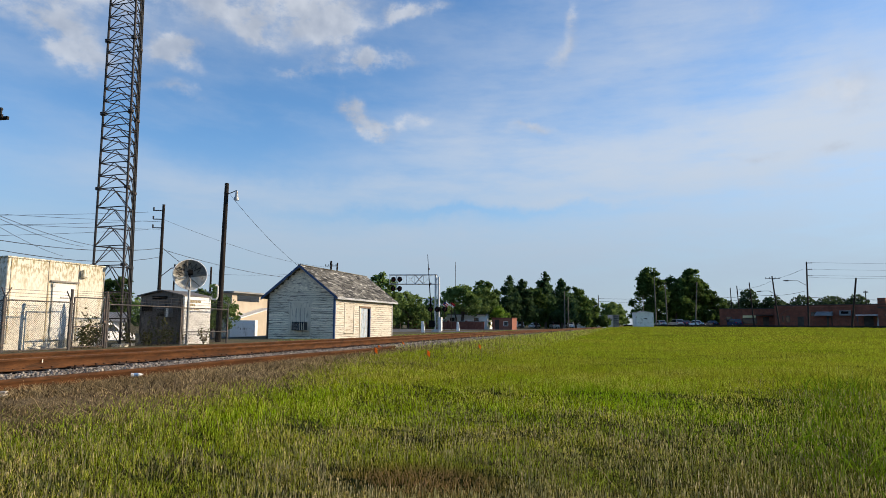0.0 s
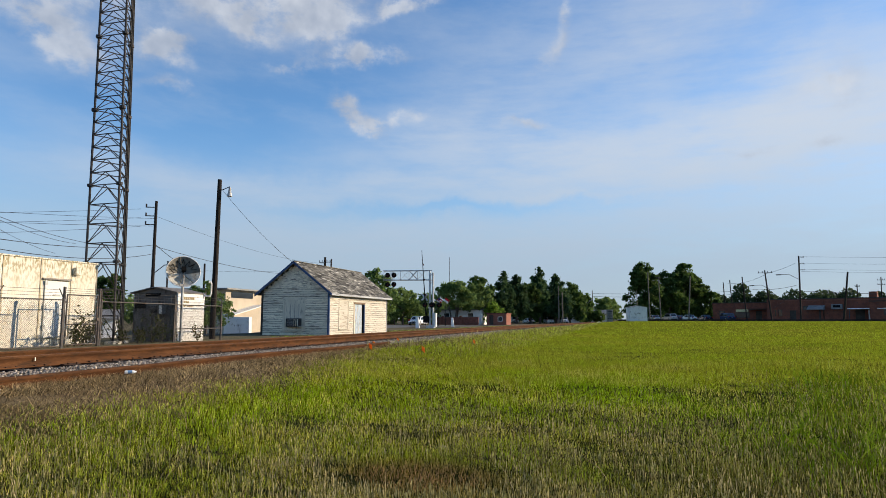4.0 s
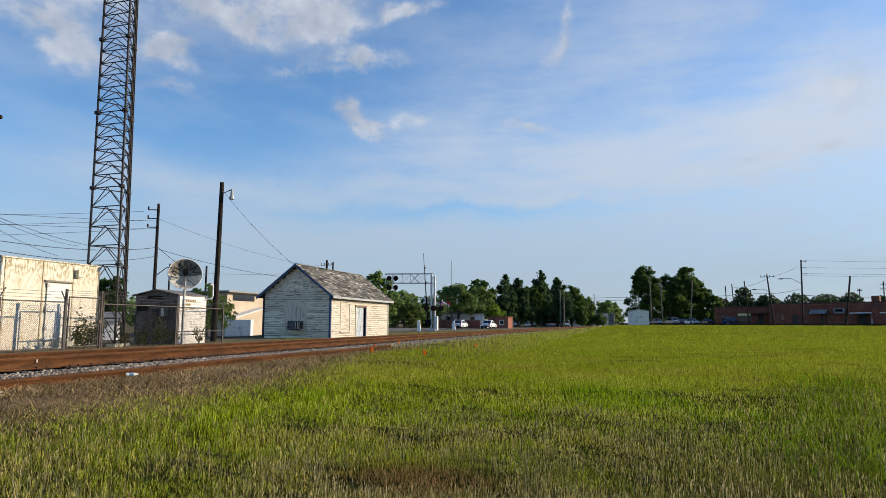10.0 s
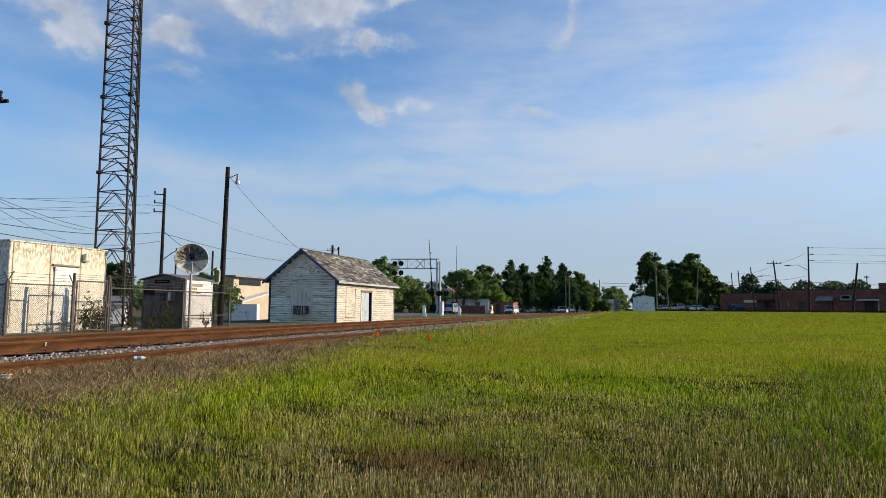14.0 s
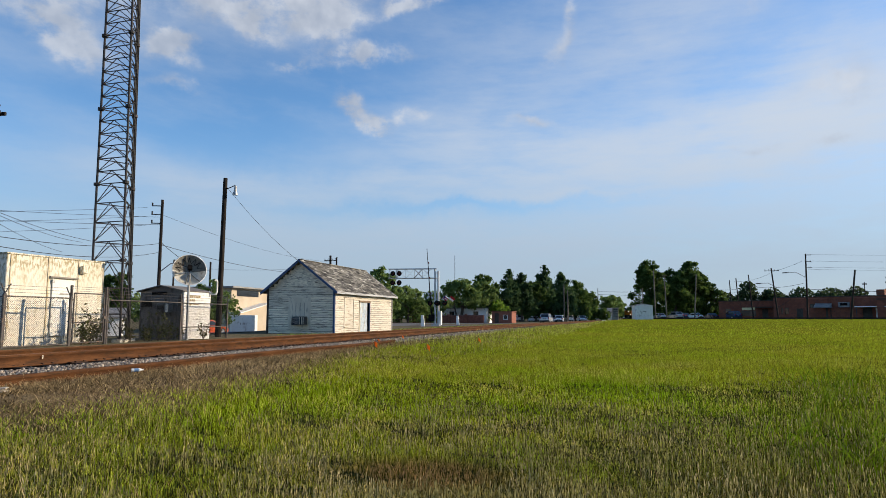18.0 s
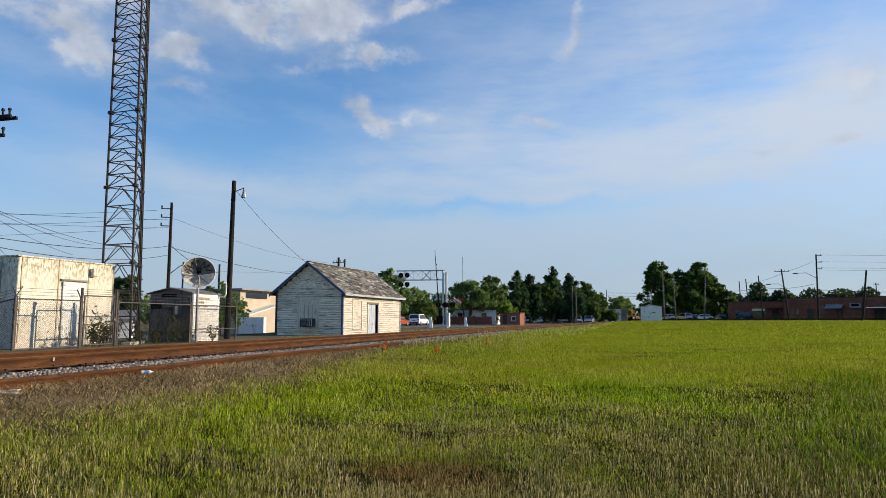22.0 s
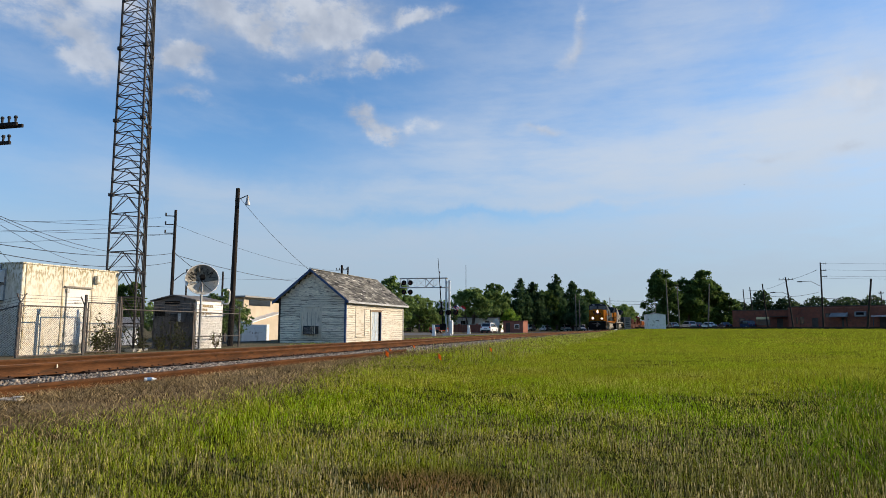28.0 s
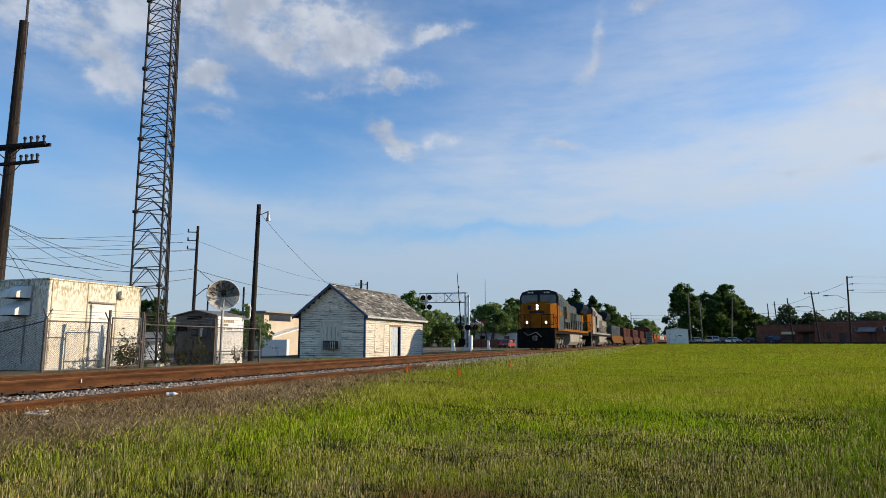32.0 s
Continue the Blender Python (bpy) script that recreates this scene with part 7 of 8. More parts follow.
# flags
for x, y, cl in ((-28.5, 96.2, 0), (-27.6, 97.0, 1)):
    o = thing("flag_pole", pose(x, y, 0.1), "short flag pole with a red and white flag hanging" if cl else "short flag pole with a faded striped flag", "flag", "flags at the crossing")
    bm = nb()
    rod(bm, (0, 0, 0), (0.05, 0, 4.5), 0.05, 0.03, 8)
    part("pole", bm, WOOD_POLE, o)
    for k in range(4):
        bm = nb()
        a = radians(-35 - 8 * k)
        m = Matrix.Translation((0.05, 0, 4.4)) @ Matrix.Rotation(radians(38), 4, "Y")
        box(bm, 0.4, 0.03 * (k % 2), -0.09 - 0.16 * k, 0.82, 0.02, 0.15, m=m)
        part("flag_stripe", bm, (RED, CLOTH, RED, CLOTH)[k] if cl == 0 else (RED if k < 2 else CLOTH), o)
    if cl == 0:
        bm = nb()
        box(bm, 0.18, -0.02, -0.16, 0.32, 0.03, 0.28, m=m)
        part("flag_canton", bm, NAVY, o)

# pale shed and relay case by the track beyond the field
z_ = float(land(1.8, 111))
o = thing("storage_shed", pose(0.25, 110.2, z_, 0, 0, 14), "pale grey-white metal shed with a shallow gable", "shed")
bm = nb()
prism(bm, [(0, 0), (2.8, 0), (2.8, 2.3), (1.4, 2.52), (0, 2.3)], "y", 0, 2.6)
part("body", bm, SHED_WHITE, o)
for s in (-1, 1):
    bm = nb()
    prism(bm, [(1.4, 2.6), (1.4 + s * 1.52, 2.34), (1.4 + s * 1.52, 2.28), (1.4, 2.54)], "y", -0.1, 2.7)
    part("roof", bm, ROOF_GREY, o)
for k in range(9):
    bm = nb()
    box(bm, 0.16 + 0.31 * k, -0.012, 1.15, 0.05, 0.02, 2.25)
    part("wall_rib", bm, SHED_WHITE, o)
bm = nb()
box(bm, 1.45, -0.03, 1.35, 0.55, 0.02, 0.1)
part("plate", bm, L_BLACK, o)
o = thing("relay_case", pose(-3.5, 112, 0.45, 0, 0, 10), "grey-brown trackside relay case with louvred door", "relay case")
bm = nb()
box(bm, 0.5, 0.4, 1.2, 0.95, 0.8, 2.0, bevel=0.03)
part("body", bm, L_TANK, o)
bm = nb()
box(bm, 0.5, 0.4, 2.24, 1.08, 0.95, 0.08)
part("lid", bm, L_TANK, o)
for k in range(5):
    bm = nb()
    box(bm, 0.5, -0.015, 0.75 + 0.3 * k, 0.8, 0.02, 0.06)
    part("louvre", bm, L_BLACK, o)
o = thing("white_boulder", pose(-4.6, 104, float(land(-4.6, 104))), "small pale tank half hidden in grass", "tank")
bm = nb()
bmesh.ops.create_icosphere(bm, subdivisions=2, radius=0.42, matrix=Matrix.Diagonal((1.1, 1, 0.85, 1)))
part("shell", bm, SHED_WHITE, o)

# brick stores beyond the field
zr_ = 0.85
rot_ = 0.0
st = building("brick_store", pose(28.6, 151.5, zr_, 0, 0, -28), 30, 16, 4.35, BROWN_BRICK, ROOF_DARK, "long dark brown brick store with a flat roof", "building", 0, 0.1,
              frame_paint=ROOF_DARK, wins=((2.2, 0.9, 1.5, 1.4), (7.5, 2.2, 1.1, 0.8)), doors=((5.0, 0, 1.2, 2.1), (10.3, 0, 1.0, 2.1), (17.0, 0, 1.6, 2.1)))
for k in range(7):
    bm = nb()
    box(bm, 2.0 + 4.2 * k, -0.04, 2.15, 0.4, 0.1, 4.3)
    part("pilaster", bm, BROWN_BRICK, st)
bm = nb()
prism(bm, [(-1.6, 2.35), (0, 3.1), (0, 2.2), (-1.6, 2.2)], "x", 8.0, 11.0)
part("porch_roof", bm, ROOF_GREY, st, "pale sloping porch roof")
bm = nb()
box(bm, 19.5, -1.6, 2.3, 8.0, 3.2, 0.16)
cn = part("canopy", bm, WHITE_WALL, st, "thin white flat canopy")
for k in range(3):
    bm = nb()
    rod(bm, (15.8 + 3.7 * k, -3.0, 0), (15.8 + 3.7 * k, -3.0, 2.25), 0.06, seg=6)
    part("canopy_post", bm, L_GREY, st)
bm = nb()
box(bm, 20.6, -0.08, 1.05, 4.4, 0.1, 2.1)
part("garage_door", bm, WHITE_WALL, st, "pale roller door")
bm = nb()
box(bm, 13.2, -0.4, 2.75, 1.9, 0.8, 1.0, bevel=0.05)
wu_ = part("wall_unit", bm, ROOF_GREY, st, "grey wall-hung cooling unit")
bm = nb()
box(bm, 13.2, -0.82, 2.85, 1.3, 0.03, 0.5)
part("grille", bm, L_BLACK, wu_)
bm = nb()
box(bm, 15, -0.03, 4.12, 30.1, 0.1, 0.12)
part("coping_band", bm, PINK_BRICK, st)
bm = nb()
box(bm, 18, 8, 5.3, 1.4, 1.4, 1.2)
part("chimney", bm, BROWN_BRICK, st)
st = building("brick_store", pose(18.8, 160.5, zr_, 0, 0, -14), 11.5, 12, 3.9, BROWN_BRICK, ROOF_DARK, "lower dark brick store with a lit shop window", "building", 0, 0.1, frame_paint=ROOF_DARK, wins=((6.2, 0.6, 3.0, 1.2), (2.0, 1.0, 1.2, 1.2)), doors=((9.6, 0, 1.2, 2.1),))
bm = nb()
box(bm, 6.2, -0.06, 2.2, 2.6, 0.1, 0.55)
part("shop_sign", bm, SIGN_YELLOW, st, "pale yellow shop sign")
bm = nb()
box(bm, 9.4, -1.0, 2.5, 3.2, 2.0, 0.14)
part("awning", bm, ROOF_DARK, st)
building("brick_store", pose(44.0, 139.5, zr_, 0, 0, -20), 26, 14, 3.6, BROWN_BRICK, ROOF_DARK, "low brown brick store beside the long one", "building", 0, 0.1, frame_paint=ROOF_DARK, wins=((3, 1, 1.6, 1.3), (9, 1, 1.6, 1.3), (15, 1, 1.6, 1.3)), doors=((6, 0, 1.2, 2.1),))


# lighter copy of the pole wood, sunlight put into its colour; backlit poles stay dark
SUNLIT_POLE = surf("sunlit_pole_wood", (0.13, 0.115, 0.095), (0.20, 0.18, 0.15), 2.5, 0.95, 0, 0.4, 30, stretch=(4, 4, 0.3), c3=(0.09, 0.075, 0.06))


def far_pole(x, y, z, h, r, lean=0.0, arms=(), lamp=0.0, label="thin wooden utility pole beyond the field"):
    p = pole("utility_pole", x + (0.5 if y > 100 and x > 0 else 0), y, z, h, r, (lean, 0), label, wood=SUNLIT_POLE if y > 100 and x < 16 else None)
    for zz, hw in arms:
        bm = nb()
        box(bm, lean * zz / h, -0.1, zz, 2 * hw, 0.1, 0.1)
        part("crossarm", bm, WOOD_POLE, p)
        insulators(p, [(lean * zz / h + s * hw * 0.9, -0.1, zz + 0.05) for s in (-1, -0.4, 0.4, 1)])
    if lamp:
        bm = nb()
        zz = abs(lamp)
        rod(bm, (0, 0, zz - 0.5), (-1.6, -0.3, zz + 0.4), 0.04, seg=6)
        rod(bm, (-1.6, -0.3, zz + 0.4), (-3.2, -0.5, zz + 0.35), 0.04, seg=6)
        rod(bm, (-3.0, -0.5, zz + 0.33), (-3.8, -0.6, zz + 0.3), 0.12, 0.07, seg=8)
        part("lamp_arm", bm, GALV, p)
    return p


pr = far_pole(29.2, 128.6, 0.8, 11.7, 0.17, 0.25, (), 8.0, "tall wooden pole with side brackets and a lamp arm")
for zz in (11.5, 10.3, 9.2):
    bm = nb()
    rod(bm, (0.2, 0, zz), (1.1, 0, zz - 0.05), 0.05, seg=5)
    rod(bm, (1.0, 0, zz - 0.05), (1.0, 0, zz + 0.15), 0.05, seg=5)
    part("side_arm", bm, WOOD_POLE, pr)
far_pole(26.4, 138.4, 0.8, 9.9, 0.17, -0.85, ((9.4, 1.3),), 6.6, "leaning wooden pole with a crossarm and lamp")
far_pole(24.4, 153.5, 0.8, 9.6, 0.16, -0.6, (), 0)
far_pole(23.2, 163.7, 0.8, 9.5, 0.15, -0.5, (), 0)
far_pole(21.5, 163.2, 0.8, 9.0, 0.14, -0.3, (), 0)
far_pole(30.1, 108.1, 0.8, 7.3, 0.17, 1.0, (), 0, "short leaning wooden pole by the road")
far_pole(51.3, 171.3, 0.8, 8.5, 0.14, 0, ((8.0, 0.5),), 0)
far_pole(56.6, 172.8, 0.8, 10.2, 0.15, 0.2, ((9.5, 0.8), (8.4, 0.8)), 0)
far_pole(4.3, 158.2, 0.75, 11.5, 0.16, -0.15, (), 0, "tall bare pole before the dark trees")
far_pole(6.8, 159.0, 0.75, 10.2, 0.15, -0.25, ((10.0, 0.5),), 0, "tall bare pole before the dark trees")
far_pole(13.0, 160.8, 0.75, 10.4, 0.16, 0.75, (), 0, "leaning bare pole before the dark trees")
far_pole(1.4, 150, 0.7, 7.0, 0.1, 0, (), 0, "thin pole beside the pale shed")
far_pole(-10.7, 206, 0, 10.2, 0.15, 0, (), 0, "thin pole down the line")
far_pole(-13.4, 130.1, 0.3, 7.4, 0.12, 0, (), 0, "pale trackside pole in front of the cedars")
far_pole(-12.7, 130.3, 0.3, 6.2, 0.14, 0, (), 0, "pale trackside pole in front of the cedars")
far_pole(-40.7, 49.4, -0.5, 6.9, 0.1, 0, (), 0, "thin dark post behind the dish")
far_pole(-58, 78, -0.3, 9.3, 0.18, 0, (), 0, "dark pole beyond the hut")
far_pole(-46, 92, -0.3, 11.2, 0.24, -0.1, ((10.4, 1.0),), 0, "dark pole behind the hut roof")
far_pole(-45.2, 92, -0.3, 10.9, 0.17, 0.2, (), 0, "dark pole behind the hut roof")
o = thing("radio_mast", pose(-79.7, 287, 0), "very thin distant radio mast", "mast")
bm = nb()
rod(bm, (0, 0, 0), (0, 0, 30), 0.18, 0.1, 6)
part("shaft", bm, GALV, o)

# far woods along the skyline
def woods(name, pts, colour, seed, leaf, label, per=260):
    rng = np.random.default_rng(seed)
    c = []
    for x, y, h, w in pts:
        n = per
        a = rng.normal(size=(n, 3))
        a /= np.linalg.norm(a, axis=1, keepdims=True)
        c.append(np.array([x, y, h * 0.55]) + a * rng.random((n, 1)) ** 0.4 * np.array([w / 2, w / 2, h * 0.5]))
    tagged(new(name, leaves_mesh(rng, np.concatenate(c), leaf, LEAF[colour], name)), label, "woods", kind="stuff")


# added low dark blocks that draw the shadow line at the field's far edge
o = thing("timber_edging", pose(-2.0, 122.5, float(land(20, 122.5))), "low dark strip added for the shadow line along the parking lot", "edging")
for k in range(26):
    bm = nb()
    box(bm, 1.5 + 3.0 * k, 0.05 * (k % 3), 0.16, 2.96, 0.3, 0.34)
    part("sleeper", bm, TIE, o)

rw = random.Random(8)
woods("far_woods", [(30 + 4.6 * k + rw.uniform(-2, 2), 215 - 0.9 * k + rw.uniform(-8, 8), rw.uniform(8.0, 11.5), rw.uniform(6, 9)) for k in range(26)], "far", 31, 0.5, "distant line of dark green trees behind the stores", 1300)
woods("far_woods_west", [(-95 + 5.0 * k + rw.uniform(-2, 2), 215 + rw.uniform(-10, 20), rw.uniform(5, 8), rw.uniform(7, 10)) for k in range(17)], "green", 32, 0.8, "distant line of green trees beyond the street")
woods("far_woods_left", [(-150 + 6.0 * k + rw.uniform(-2, 2), 110 + rw.uniform(-8, 8), rw.uniform(4, 6), rw.uniform(7, 10)) for k in range(12)], "green", 34, 0.6, "distant trees beyond the compound")

woods("hedge_behind_trees", [(4.5 + 1.8 * k + rw.uniform(-1, 1), 196 + rw.uniform(-3, 3), rw.uniform(3.0, 5.0), rw.uniform(3.5, 5)) for k in range(14)], "dark", 35, 0.5, "dark shrubs under the big trees")
woods("hedge_by_street", [(-42 + 2.2 * k + rw.uniform(-1, 1), 178 + rw.uniform(-3, 12), rw.uniform(2.5, 4.5), rw.uniform(3.5, 5)) for k in range(16)], "dark", 36, 0.5, "dark shrubs under the cedars")
# orange marker flags and litter
for x, y, h in ((-6.02, 14.43, 0.17), (-4.74, 14.59, 0.2), (-7.6, 18.5, 0.16), (-8.1, 22.0, 0.2), (-4.9, 20.5, 0.16)):
    o = thing("marker_flag", pose(x, y, float(land(x, y))), "small orange plastic marker flag on a wire", "marker flag", "marker flags")
    bm = nb()
    rod(bm, (0, 0, 0), (0, 0, h + 0.08), 0.005, seg=5)
    part("wire", bm, WIRE, o)
    bm = nb()
    box(bm, 0.03, 0, h + 0.02, 0.07, 0.01, 0.11)
    for v in bm.verts:
        if v.co.x > 0.03:
            v.co.z -= 0.06
            v.co.y += 0.02
    part("flag", bm, ORANGE, o)
o = thing("drink_bottle", pose(-6.62, 7.38, float(land(-6.62, 7.38)) + 0.06, 0, 0, 52), "empty clear plastic bottle with a blue label lying in dead grass", "bottle")
bm = nb()
rod(bm, (-0.065, 0, 0), (0.045, 0, 0), 0.024, seg=12)
rod(bm, (0.045, 0, 0), (0.075, 0, 0), 0.023, 0.010, seg=12)
part("body", bm, SHED_WHITE, o, "pale clear plastic body")
bm = nb()
rod(bm, (-0.03, 0, 0), (0.025, 0, 0), 0.0252, seg=12)
part("label", bm, surf("blue_label", (0.10, 0.20, 0.36), (0.13, 0.24, 0.42), 8.0, 0.5), o, "blue paper label")
bm = nb()
rod(bm, (0.075, 0, 0), (0.09, 0, 0), 0.011, seg=10)
part("cap", bm, WHITE_MARK, o)
o = thing("litter", pose(-6.45, 5.2, float(land(-6.45, 5.2)) + 0.03, 4, 6, 25), "flattened pale cardboard scrap in the dead grass", "litter")
bm = nb()
box(bm, 0, 0, 0, 0.20, 0.12, 0.012)
box(bm, 0.05, 0.03, 0.014, 0.10, 0.07, 0.010, m=Matrix.Rotation(radians(-9), 4, "Y"))
part("card", bm, surf("bleached_card", (0.42, 0.37, 0.29), (0.52, 0.46, 0.38), 8.0), o)
o = thing("paint_mark", pose(float(track_x(8.19)) + 0.755 + 0.0365, 8.19, RAIL_TOP - 0.03), "small pale survey mark on the rail", "mark")
bm = nb()
box(bm, 0.004, 0, -0.03, 0.008, 0.016, 0.06)
part("mark", bm, STUCCO, o)
# ---- bird ----
bird = thing("bird", pose(0, 0, 0), "small dark bird flying across the sky", "bird")
BIRD = surf("dark_plumage", (0.02, 0.018, 0.016), (0.04, 0.036, 0.03), 20.0, 0.8)
bm = nb()
bmesh.ops.create_icosphere(bm, subdivisions=2, radius=0.05, matrix=Matrix.Diagonal((1.0, 2.2, 0.9, 1)))
bmesh.ops.create_icosphere(bm, subdivisions=2, radius=0.032, matrix=Matrix.Translation((0, 0.12, 0.015)))
part("body", bm, BIRD, bird)
for s_ in (-1, 1):
    bm = nb()
    prism(bm, [(s_ * 0.03, 0.05), (s_ * 0.14, 0.07), (s_ * 0.26, -0.02), (s_ * 0.13, -0.03), (s_ * 0.03, -0.05)], "z", -0.006, 0.006)
    for v in bm.verts:
        v.co.z += abs(v.co.x) * 0.35
    part("wing", bm, BIRD, bird)
bm = nb()
prism(bm, [(-0.02, -0.09), (0.02, -0.09), (0.045, -0.19), (-0.045, -0.19)], "z", -0.004, 0.004)
part("tail", bm, BIRD, bird)
BIRD_WAY = ((0, -6.0, 10.4, 700), (27.0, 6.8, 11.0, 290), (28.5, 9.0, 12.3, 225), (29.0, 9.5, 13.6, 195), (29.4, 10.9, 14.5, 160), (29.8, 13.4, 15.9, 116), (30.0, 15.4, 16.5, 96), (30.4, 24, 18, 66), (32, 70, 22, 80))
# ---- cars ----
TYRE = surf("black_rubber", (0.018, 0.018, 0.018), (0.03, 0.03, 0.03), 8.0, 0.85)
RIM = surf("silver_rim", (0.45, 0.45, 0.46), (0.55, 0.55, 0.56), 6.0, 0.3, 0.8, 0)
TAIL = surf("red_tail_lens", (0.45, 0.02, 0.02), (0.38, 0.02, 0.02), 6.0, 0.2, amount=0.1)
TRIM = surf("black_plastic_trim", (0.02, 0.02, 0.022), (0.03, 0.03, 0.032), 5.0, 0.6)
CAR_PAINT = {"white": surf("white_car_paint", (0.86, 0.86, 0.85), (0.82, 0.82, 0.81), 1.0, 0.25, 0, 0, amount=0.03, spec=0.6),
             "silver": surf("silver_car_paint", (0.46, 0.47, 0.48), (0.52, 0.53, 0.54), 1.0, 0.3, 0.5, 0, amount=0.03, spec=0.6),
             "orange": surf("orange_car_paint", (0.42, 0.065, 0.018), (0.36, 0.055, 0.016), 1.0, 0.25, 0, 0, amount=0.03, spec=0.6),
             "blue": surf("dark_blue_car_paint", (0.03, 0.05, 0.10), (0.04, 0.06, 0.12), 1.0, 0.25, 0.2, 0, amount=0.03, spec=0.6)}


def car(style, colour, label, group="cars on the street"):
    """Origin on the road under the middle of the car; it drives towards +y."""
    o = thing("car", pose(0, 0, 0), label, "car", group)
    paint = CAR_PAINT[colour]
    L_, W_, H_, hood, belt = {"suv": (4.7, 1.9, 1.75, 1.02, 1.02), "hatch": (4.2, 1.75, 1.50, 0.88, 0.90), "sedan": (4.7, 1.82, 1.45, 0.86, 0.88), "coupe": (4.75, 1.87, 1.38, 0.86, 0.86)}[style]
    h = L_ / 2
    bm = nb()
    prism(bm, [(-h, 0.32), (-h + 0.05, 0.30), (h - 0.05, 0.30), (h, 0.40), (h - 0.03, 0.62), (h - 0.25, hood - 0.12), (h - 1.15, hood), (-h + 0.12, belt + 0.03), (-h + 0.02, belt - 0.12)], "x", -W_ / 2, W_ / 2)
    bmesh.ops.bevel(bm, geom=[e for e in bm.edges], offset=0.05, segments=2, affect="EDGES", profile=0.6)
    body = part("body", bm, paint, o)
    tail = {"suv": -h + 0.16, "hatch": -h + 0.30, "sedan": -h + 0.95, "coupe": -h + 0.75}[style]
    tail_top = {"suv": -h + 0.48, "hatch": -h + 0.85, "sedan": -h + 1.6, "coupe": -h + 1.6}[style]
    a, b = h - 1.25, h - 1.95
    bm = nb()
    prism(bm, [(tail, belt), (a, belt), (b, H_), (tail_top, H_)], "x", -W_ / 2 + 0.06, W_ / 2 - 0.06)
    for v in bm.verts:
        if v.co.z > H_ - 0.05:
            v.co.x *= 0.86
    part("cabin", bm, paint, o)
    for s in (-1, 1):
        bm = nb()
        prism(bm, [(tail + 0.25, belt + 0.04), (a - 0.15, belt + 0.04), (b - 0.05, H_ - 0.12), (tail_top + 0.12, H_ - 0.12)], "x", s * (W_ / 2 - 0.1), s * (W_ / 2 - 0.045))
        for v in bm.verts:
            if v.co.z > H_ - 0.3:
                v.co.x *= 0.885
        part("side_window", bm, WIN, o, "dark side glass")
    for ya, yb, nm in ((tail, tail_top, "rear_window"), (a, b, "windscreen")):
        s = -1 if ya < 0 else 1
        bm = nb()
        w1, w2 = W_ / 2 - 0.16, (W_ / 2 - 0.06) * 0.86 - 0.10
        q = [(-w1, 0.12), (w1, 0.12), (w2, 0.88), (-w2, 0.88)]
        vs = [bm.verts.new((x, ya + (yb - ya) * u + s * 0.012, belt + (H_ - belt) * u)) for x, u in q]
        f = bm.faces.new(vs)
        r = bmesh.ops.extrude_face_region(bm, geom=[f])
        bmesh.ops.translate(bm, verts=[v for v in r["geom"] if isinstance(v, bmesh.types.BMVert)], vec=(0, -s * 0.03, 0))
        part(nm, bm, WIN, o)
    for s in (-1, 1):
        bm = nb()
        box(bm, s * (W_ / 2 - 0.17), -h + 0.01, belt - 0.06, 0.24, 0.08, 0.22, bevel=0.02)
        part("tail_light", bm, TAIL, o)
        bm = nb()
        box(bm, s * (W_ / 2 - 0.26), h - 0.12, hood - 0.24, 0.34, 0.2, 0.13, bevel=0.03)
        part("headlight", bm, RIM, o)
        bm = nb()
        box(bm, s * (W_ / 2 + 0.09), a - 0.35, belt + 0.08, 0.2, 0.12, 0.14, bevel=0.03)
        part("mirror", bm, paint, o)
        for y in (h - 0.85, -h + 0.9):
            bm = nb()
            rod(bm, (s * (W_ / 2 - 0.2), y, 0.33), (s * (W_ / 2 + 0.012), y, 0.33), 0.33, seg=20)
            wh = part("wheel", bm, TYRE, o)
            bm = nb()
            rod(bm, (s * (W_ / 2 + 0.01), y, 0.33), (s * (W_ / 2 + 0.022), y, 0.33), 0.22, seg=14)
            part("rim", bm, RIM, wh)
    bm = nb()
    box(bm, 0, -h - 0.01, 0.42, W_ - 0.2, 0.1, 0.22, bevel=0.03)
    part("rear_bumper", bm, TRIM, o)
    bm = nb()
    box(bm, 0, -h - 0.005, belt - 0.22, 0.5, 0.03, 0.14)
    pl = part("plate_recess", bm, TRIM, o)
    bm = nb()
    box(bm, 0, -h - 0.025, belt - 0.22, 0.3, 0.02, 0.09)
    part("plate_bar", bm, RIM, pl)
    if style == "suv":
        for s in (-1, 1):
            bm = nb()
            rod(bm, (s * 0.66, tail_top + 0.1, H_ + 0.05), (s * 0.66, b - 0.1, H_ + 0.05), 0.025, seg=6)
            part("roof_rail", bm, TRIM, o)
    return o


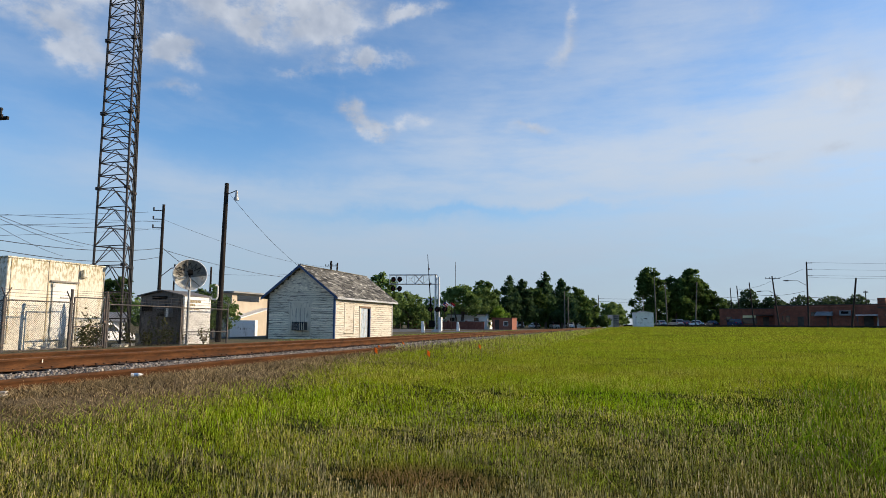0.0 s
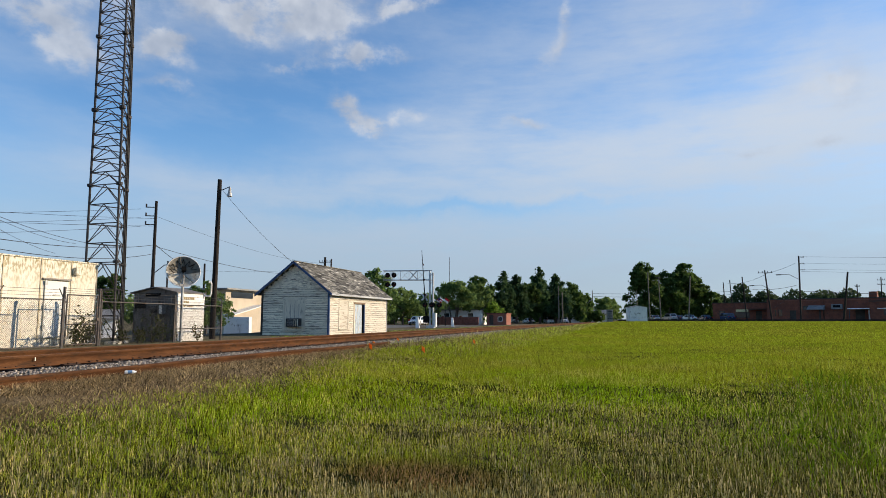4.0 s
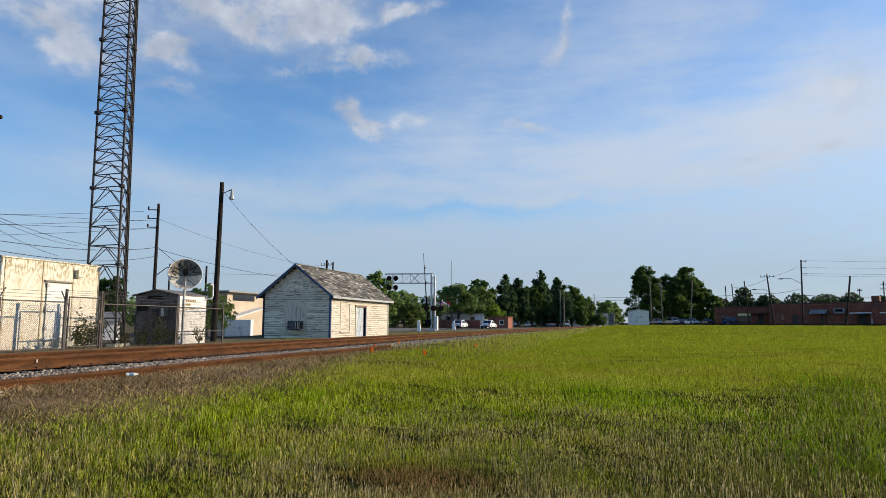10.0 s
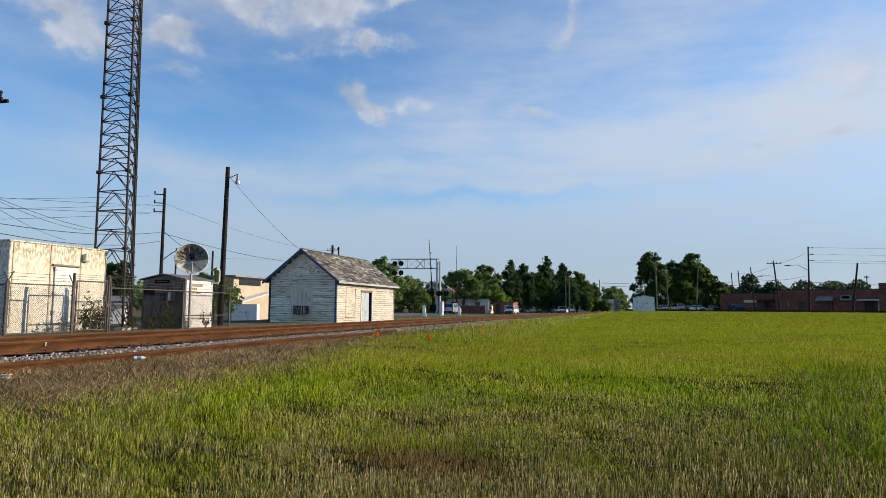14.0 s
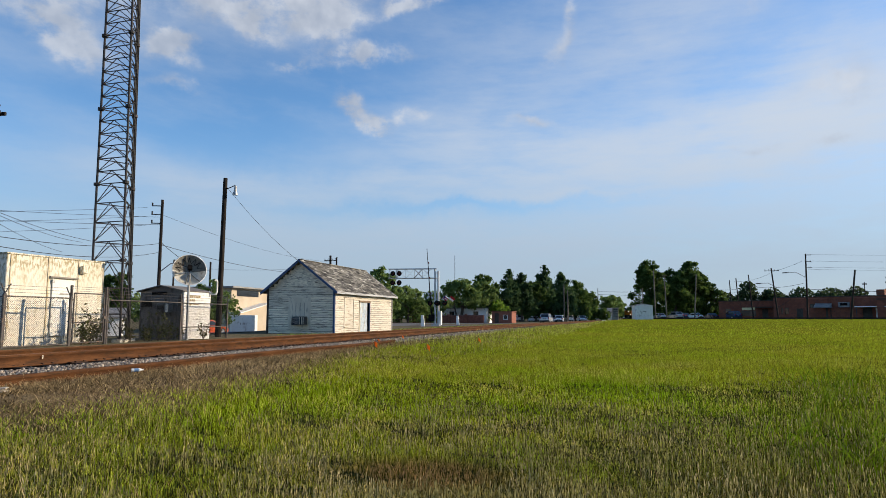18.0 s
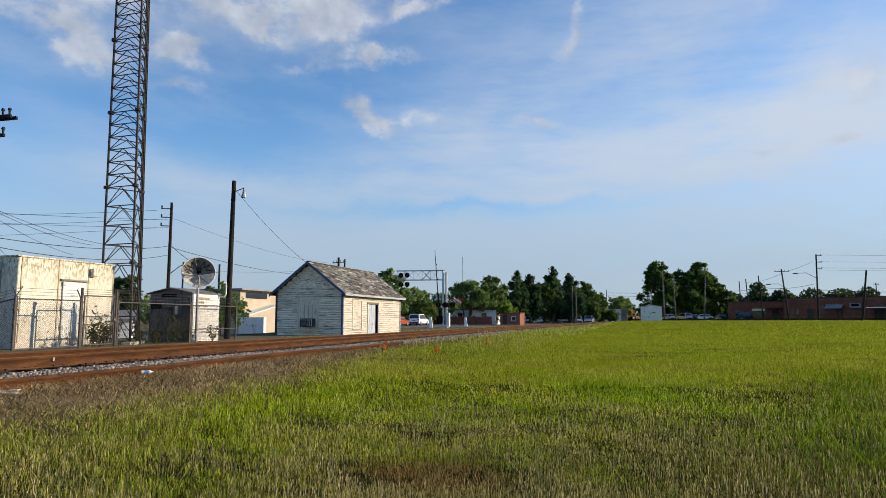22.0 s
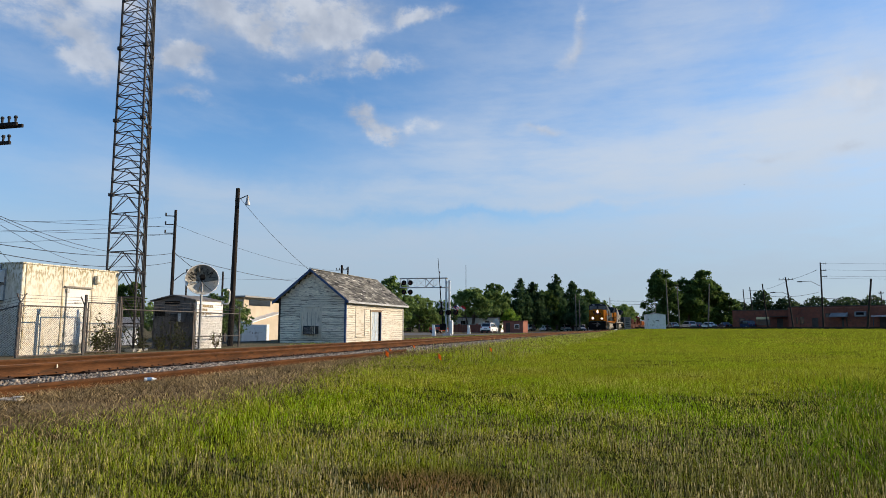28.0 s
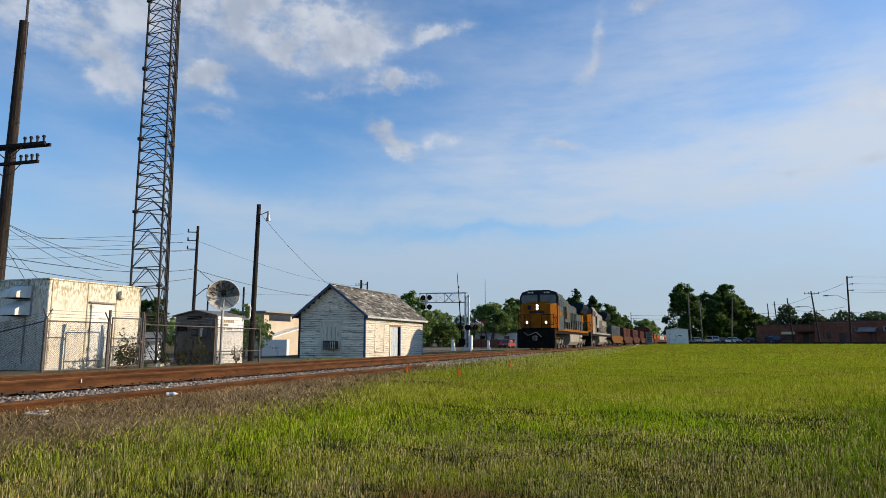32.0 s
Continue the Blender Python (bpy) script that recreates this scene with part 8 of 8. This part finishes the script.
# the middle of the right-hand lane, from behind the compound to where the street bends along the railway
COURSE = [(-35.3, -200), (-35.3, 60), (-35.31, 63), (-35.32, 66), (-35.34, 69), (-35.35, 72), (-35.37, 75), (-35.38, 78), (-35.38, 81), (-35.37, 84), (-35.35, 87), (-35.3, 90), (-35.17, 92.82), (-34.85, 95.62), (-34.31, 98.23), (-33.49, 100.85), (-32.37, 103.48), (-30.74, 106.22), (-28.63, 108.85), (-25.78, 111.55), (-22.6, 114.2), (-19.92, 116.8), (-18.03, 119.44), (-16.63, 122.13), (-15.52, 124.95), (-14.8, 127.57), (-12.49, 151.6), (-12.19, 175.83), (-11.44, 200), (-10.51, 225.33), (-9.66, 249.33), (-8.8, 274), (-7.88, 300), (-6.99, 325.33), (-6.14, 349.33), (-5.3, 373.33), (-4.45, 397.33)]


def lane_at(s):
    """Place and heading after s metres along the lane."""
    left = s
    for (x0, y0), (x1, y1) in zip(COURSE, COURSE[1:]):
        step = math.hypot(x1 - x0, y1 - y0)
        if left <= step or (x1, y1) == COURSE[-1]:
            u = min(left / step, 1.0)
            return x0 + (x1 - x0) * u, y0 + (y1 - y0) * u, -math.degrees(math.atan2(x1 - x0, y1 - y0))
        left -= step


CARS = [(car("hatch", "white", "white hatchback driving along the street"), [(0, 236.0), (1.6, 251.2), (2, 255.2), (5.5, 292.3), (6.3, 296.1), (7.1, 299.6), (8, 302.8), (9, 307.2), (10, 310.4), (12, 315.8), (13, 318.4), (14, 320), (17, 330), (32, 450)]),
        (car("sedan", "white", "white sedan driving along the street"), [(0, 270.0), (2, 290.9), (2.8, 295.3), (3.5, 298.8), (5.5, 306.1), (6.3, 308.0), (7.1, 310.1), (8, 312.8), (9, 314.8), (12, 323), (32, 485)]),
        (car("suv", "silver", "silver sport utility car on the street"), [(0, 182.0), (6.7, 248.5), (7.1, 252.6), (7.5, 256.3), (10.4, 291.8), (11.2, 296.1), (12, 301.4), (13, 305.2), (14, 307.6), (16, 313), (18, 330), (32, 450)]),
        (car("suv", "white", "white sport utility car on the street"), [(0, 78.0), (16.5, 250.8), (17, 256.0), (20.2, 290.9), (21, 294.3), (22, 297.4), (23, 300.4), (24, 302.7), (25, 306.0), (25.5, 307.0), (27.5, 312.0), (28.4, 314.3), (29, 315.6), (30, 317.8), (31, 319.8), (32, 322.5)]),
        (car("coupe", "orange", "orange coupe driving along the street"), [(0, 57.0), (18.6, 252.2), (19, 256.0), (22, 290.5), (23, 293.9), (24, 294.3), (25.4, 294.7), (26.4, 297.2), (27.6, 300.6), (29, 306), (30, 307.6), (31, 310), (32, 313)])]
for k_, (style_, colour_, x_, y_, a_) in enumerate((("suv", "silver", 9.8, 170, 24), ("sedan", "white", 14.2, 168, 32), ("sedan", "blue", 18.2, 171, 20), ("suv", "blue", 21.4, 160, 28), ("sedan", "silver", 6.2, 170, 18), ("suv", "white", -29.6, 169.5, 25), ("sedan", "white", -25.6, 171, 30), ("suv", "silver", -20.6, 173, 20), ("suv", "white", -17.2, 174.0, 28), ("sedan", "blue", 11.9, 171, 26))):
    c_ = car(style_, colour_, colour_ + " car parked beyond the field", "parked cars")
    c_.matrix_basis = pose(x_, y_, float(land(x_, y_)), 0, 0, a_)


def car_rows(rows):
    """Rows of (seconds, metres along the lane), with steps between so that the cars keep to the bend."""
    out = []
    for (t0, s0), (t1, s1) in zip(rows, rows[1:]):
        n = max(1, int((s1 - s0) / 5.0)) if s1 > 270 and s0 < 420 else 1
        for k in range(n):
            out.append((t0 + (t1 - t0) * k / n, s0 + (s1 - s0) * k / n))
    out.append(rows[-1])
    placed = []
    for t, s in out:
        (xa, ya, _), (xb, yb, _) = lane_at(max(s - 2.0, 0)), lane_at(s + 2.0)
        x, y = (xa + xb) / 2, (ya + yb) / 2
        placed.append((t, pose(x, y, float(land(x, y)) + 0.045, 0, 0, -0.06 * math.degrees(math.atan2(xb - xa, yb - ya)))))
    return placed
# ---- movement ----
def motions():
    for wagon, offset in TRAIN:
        walk(wagon, train_rows(offset, 22.3 if offset < 40 else 17.5))
    way = [(t, Vector((r * math.sin(radians(a)), r * math.cos(radians(a)), 1.03 + r * math.tan(radians(e))))) for t, a, e, r in BIRD_WAY]
    walk(bird, [(t, Matrix.Translation(p) @ Matrix.Rotation(radians(-140), 4, "Z")) for t, p in way])
    for vehicle, rows in CARS:
        walk(vehicle, car_rows(rows))


motions()
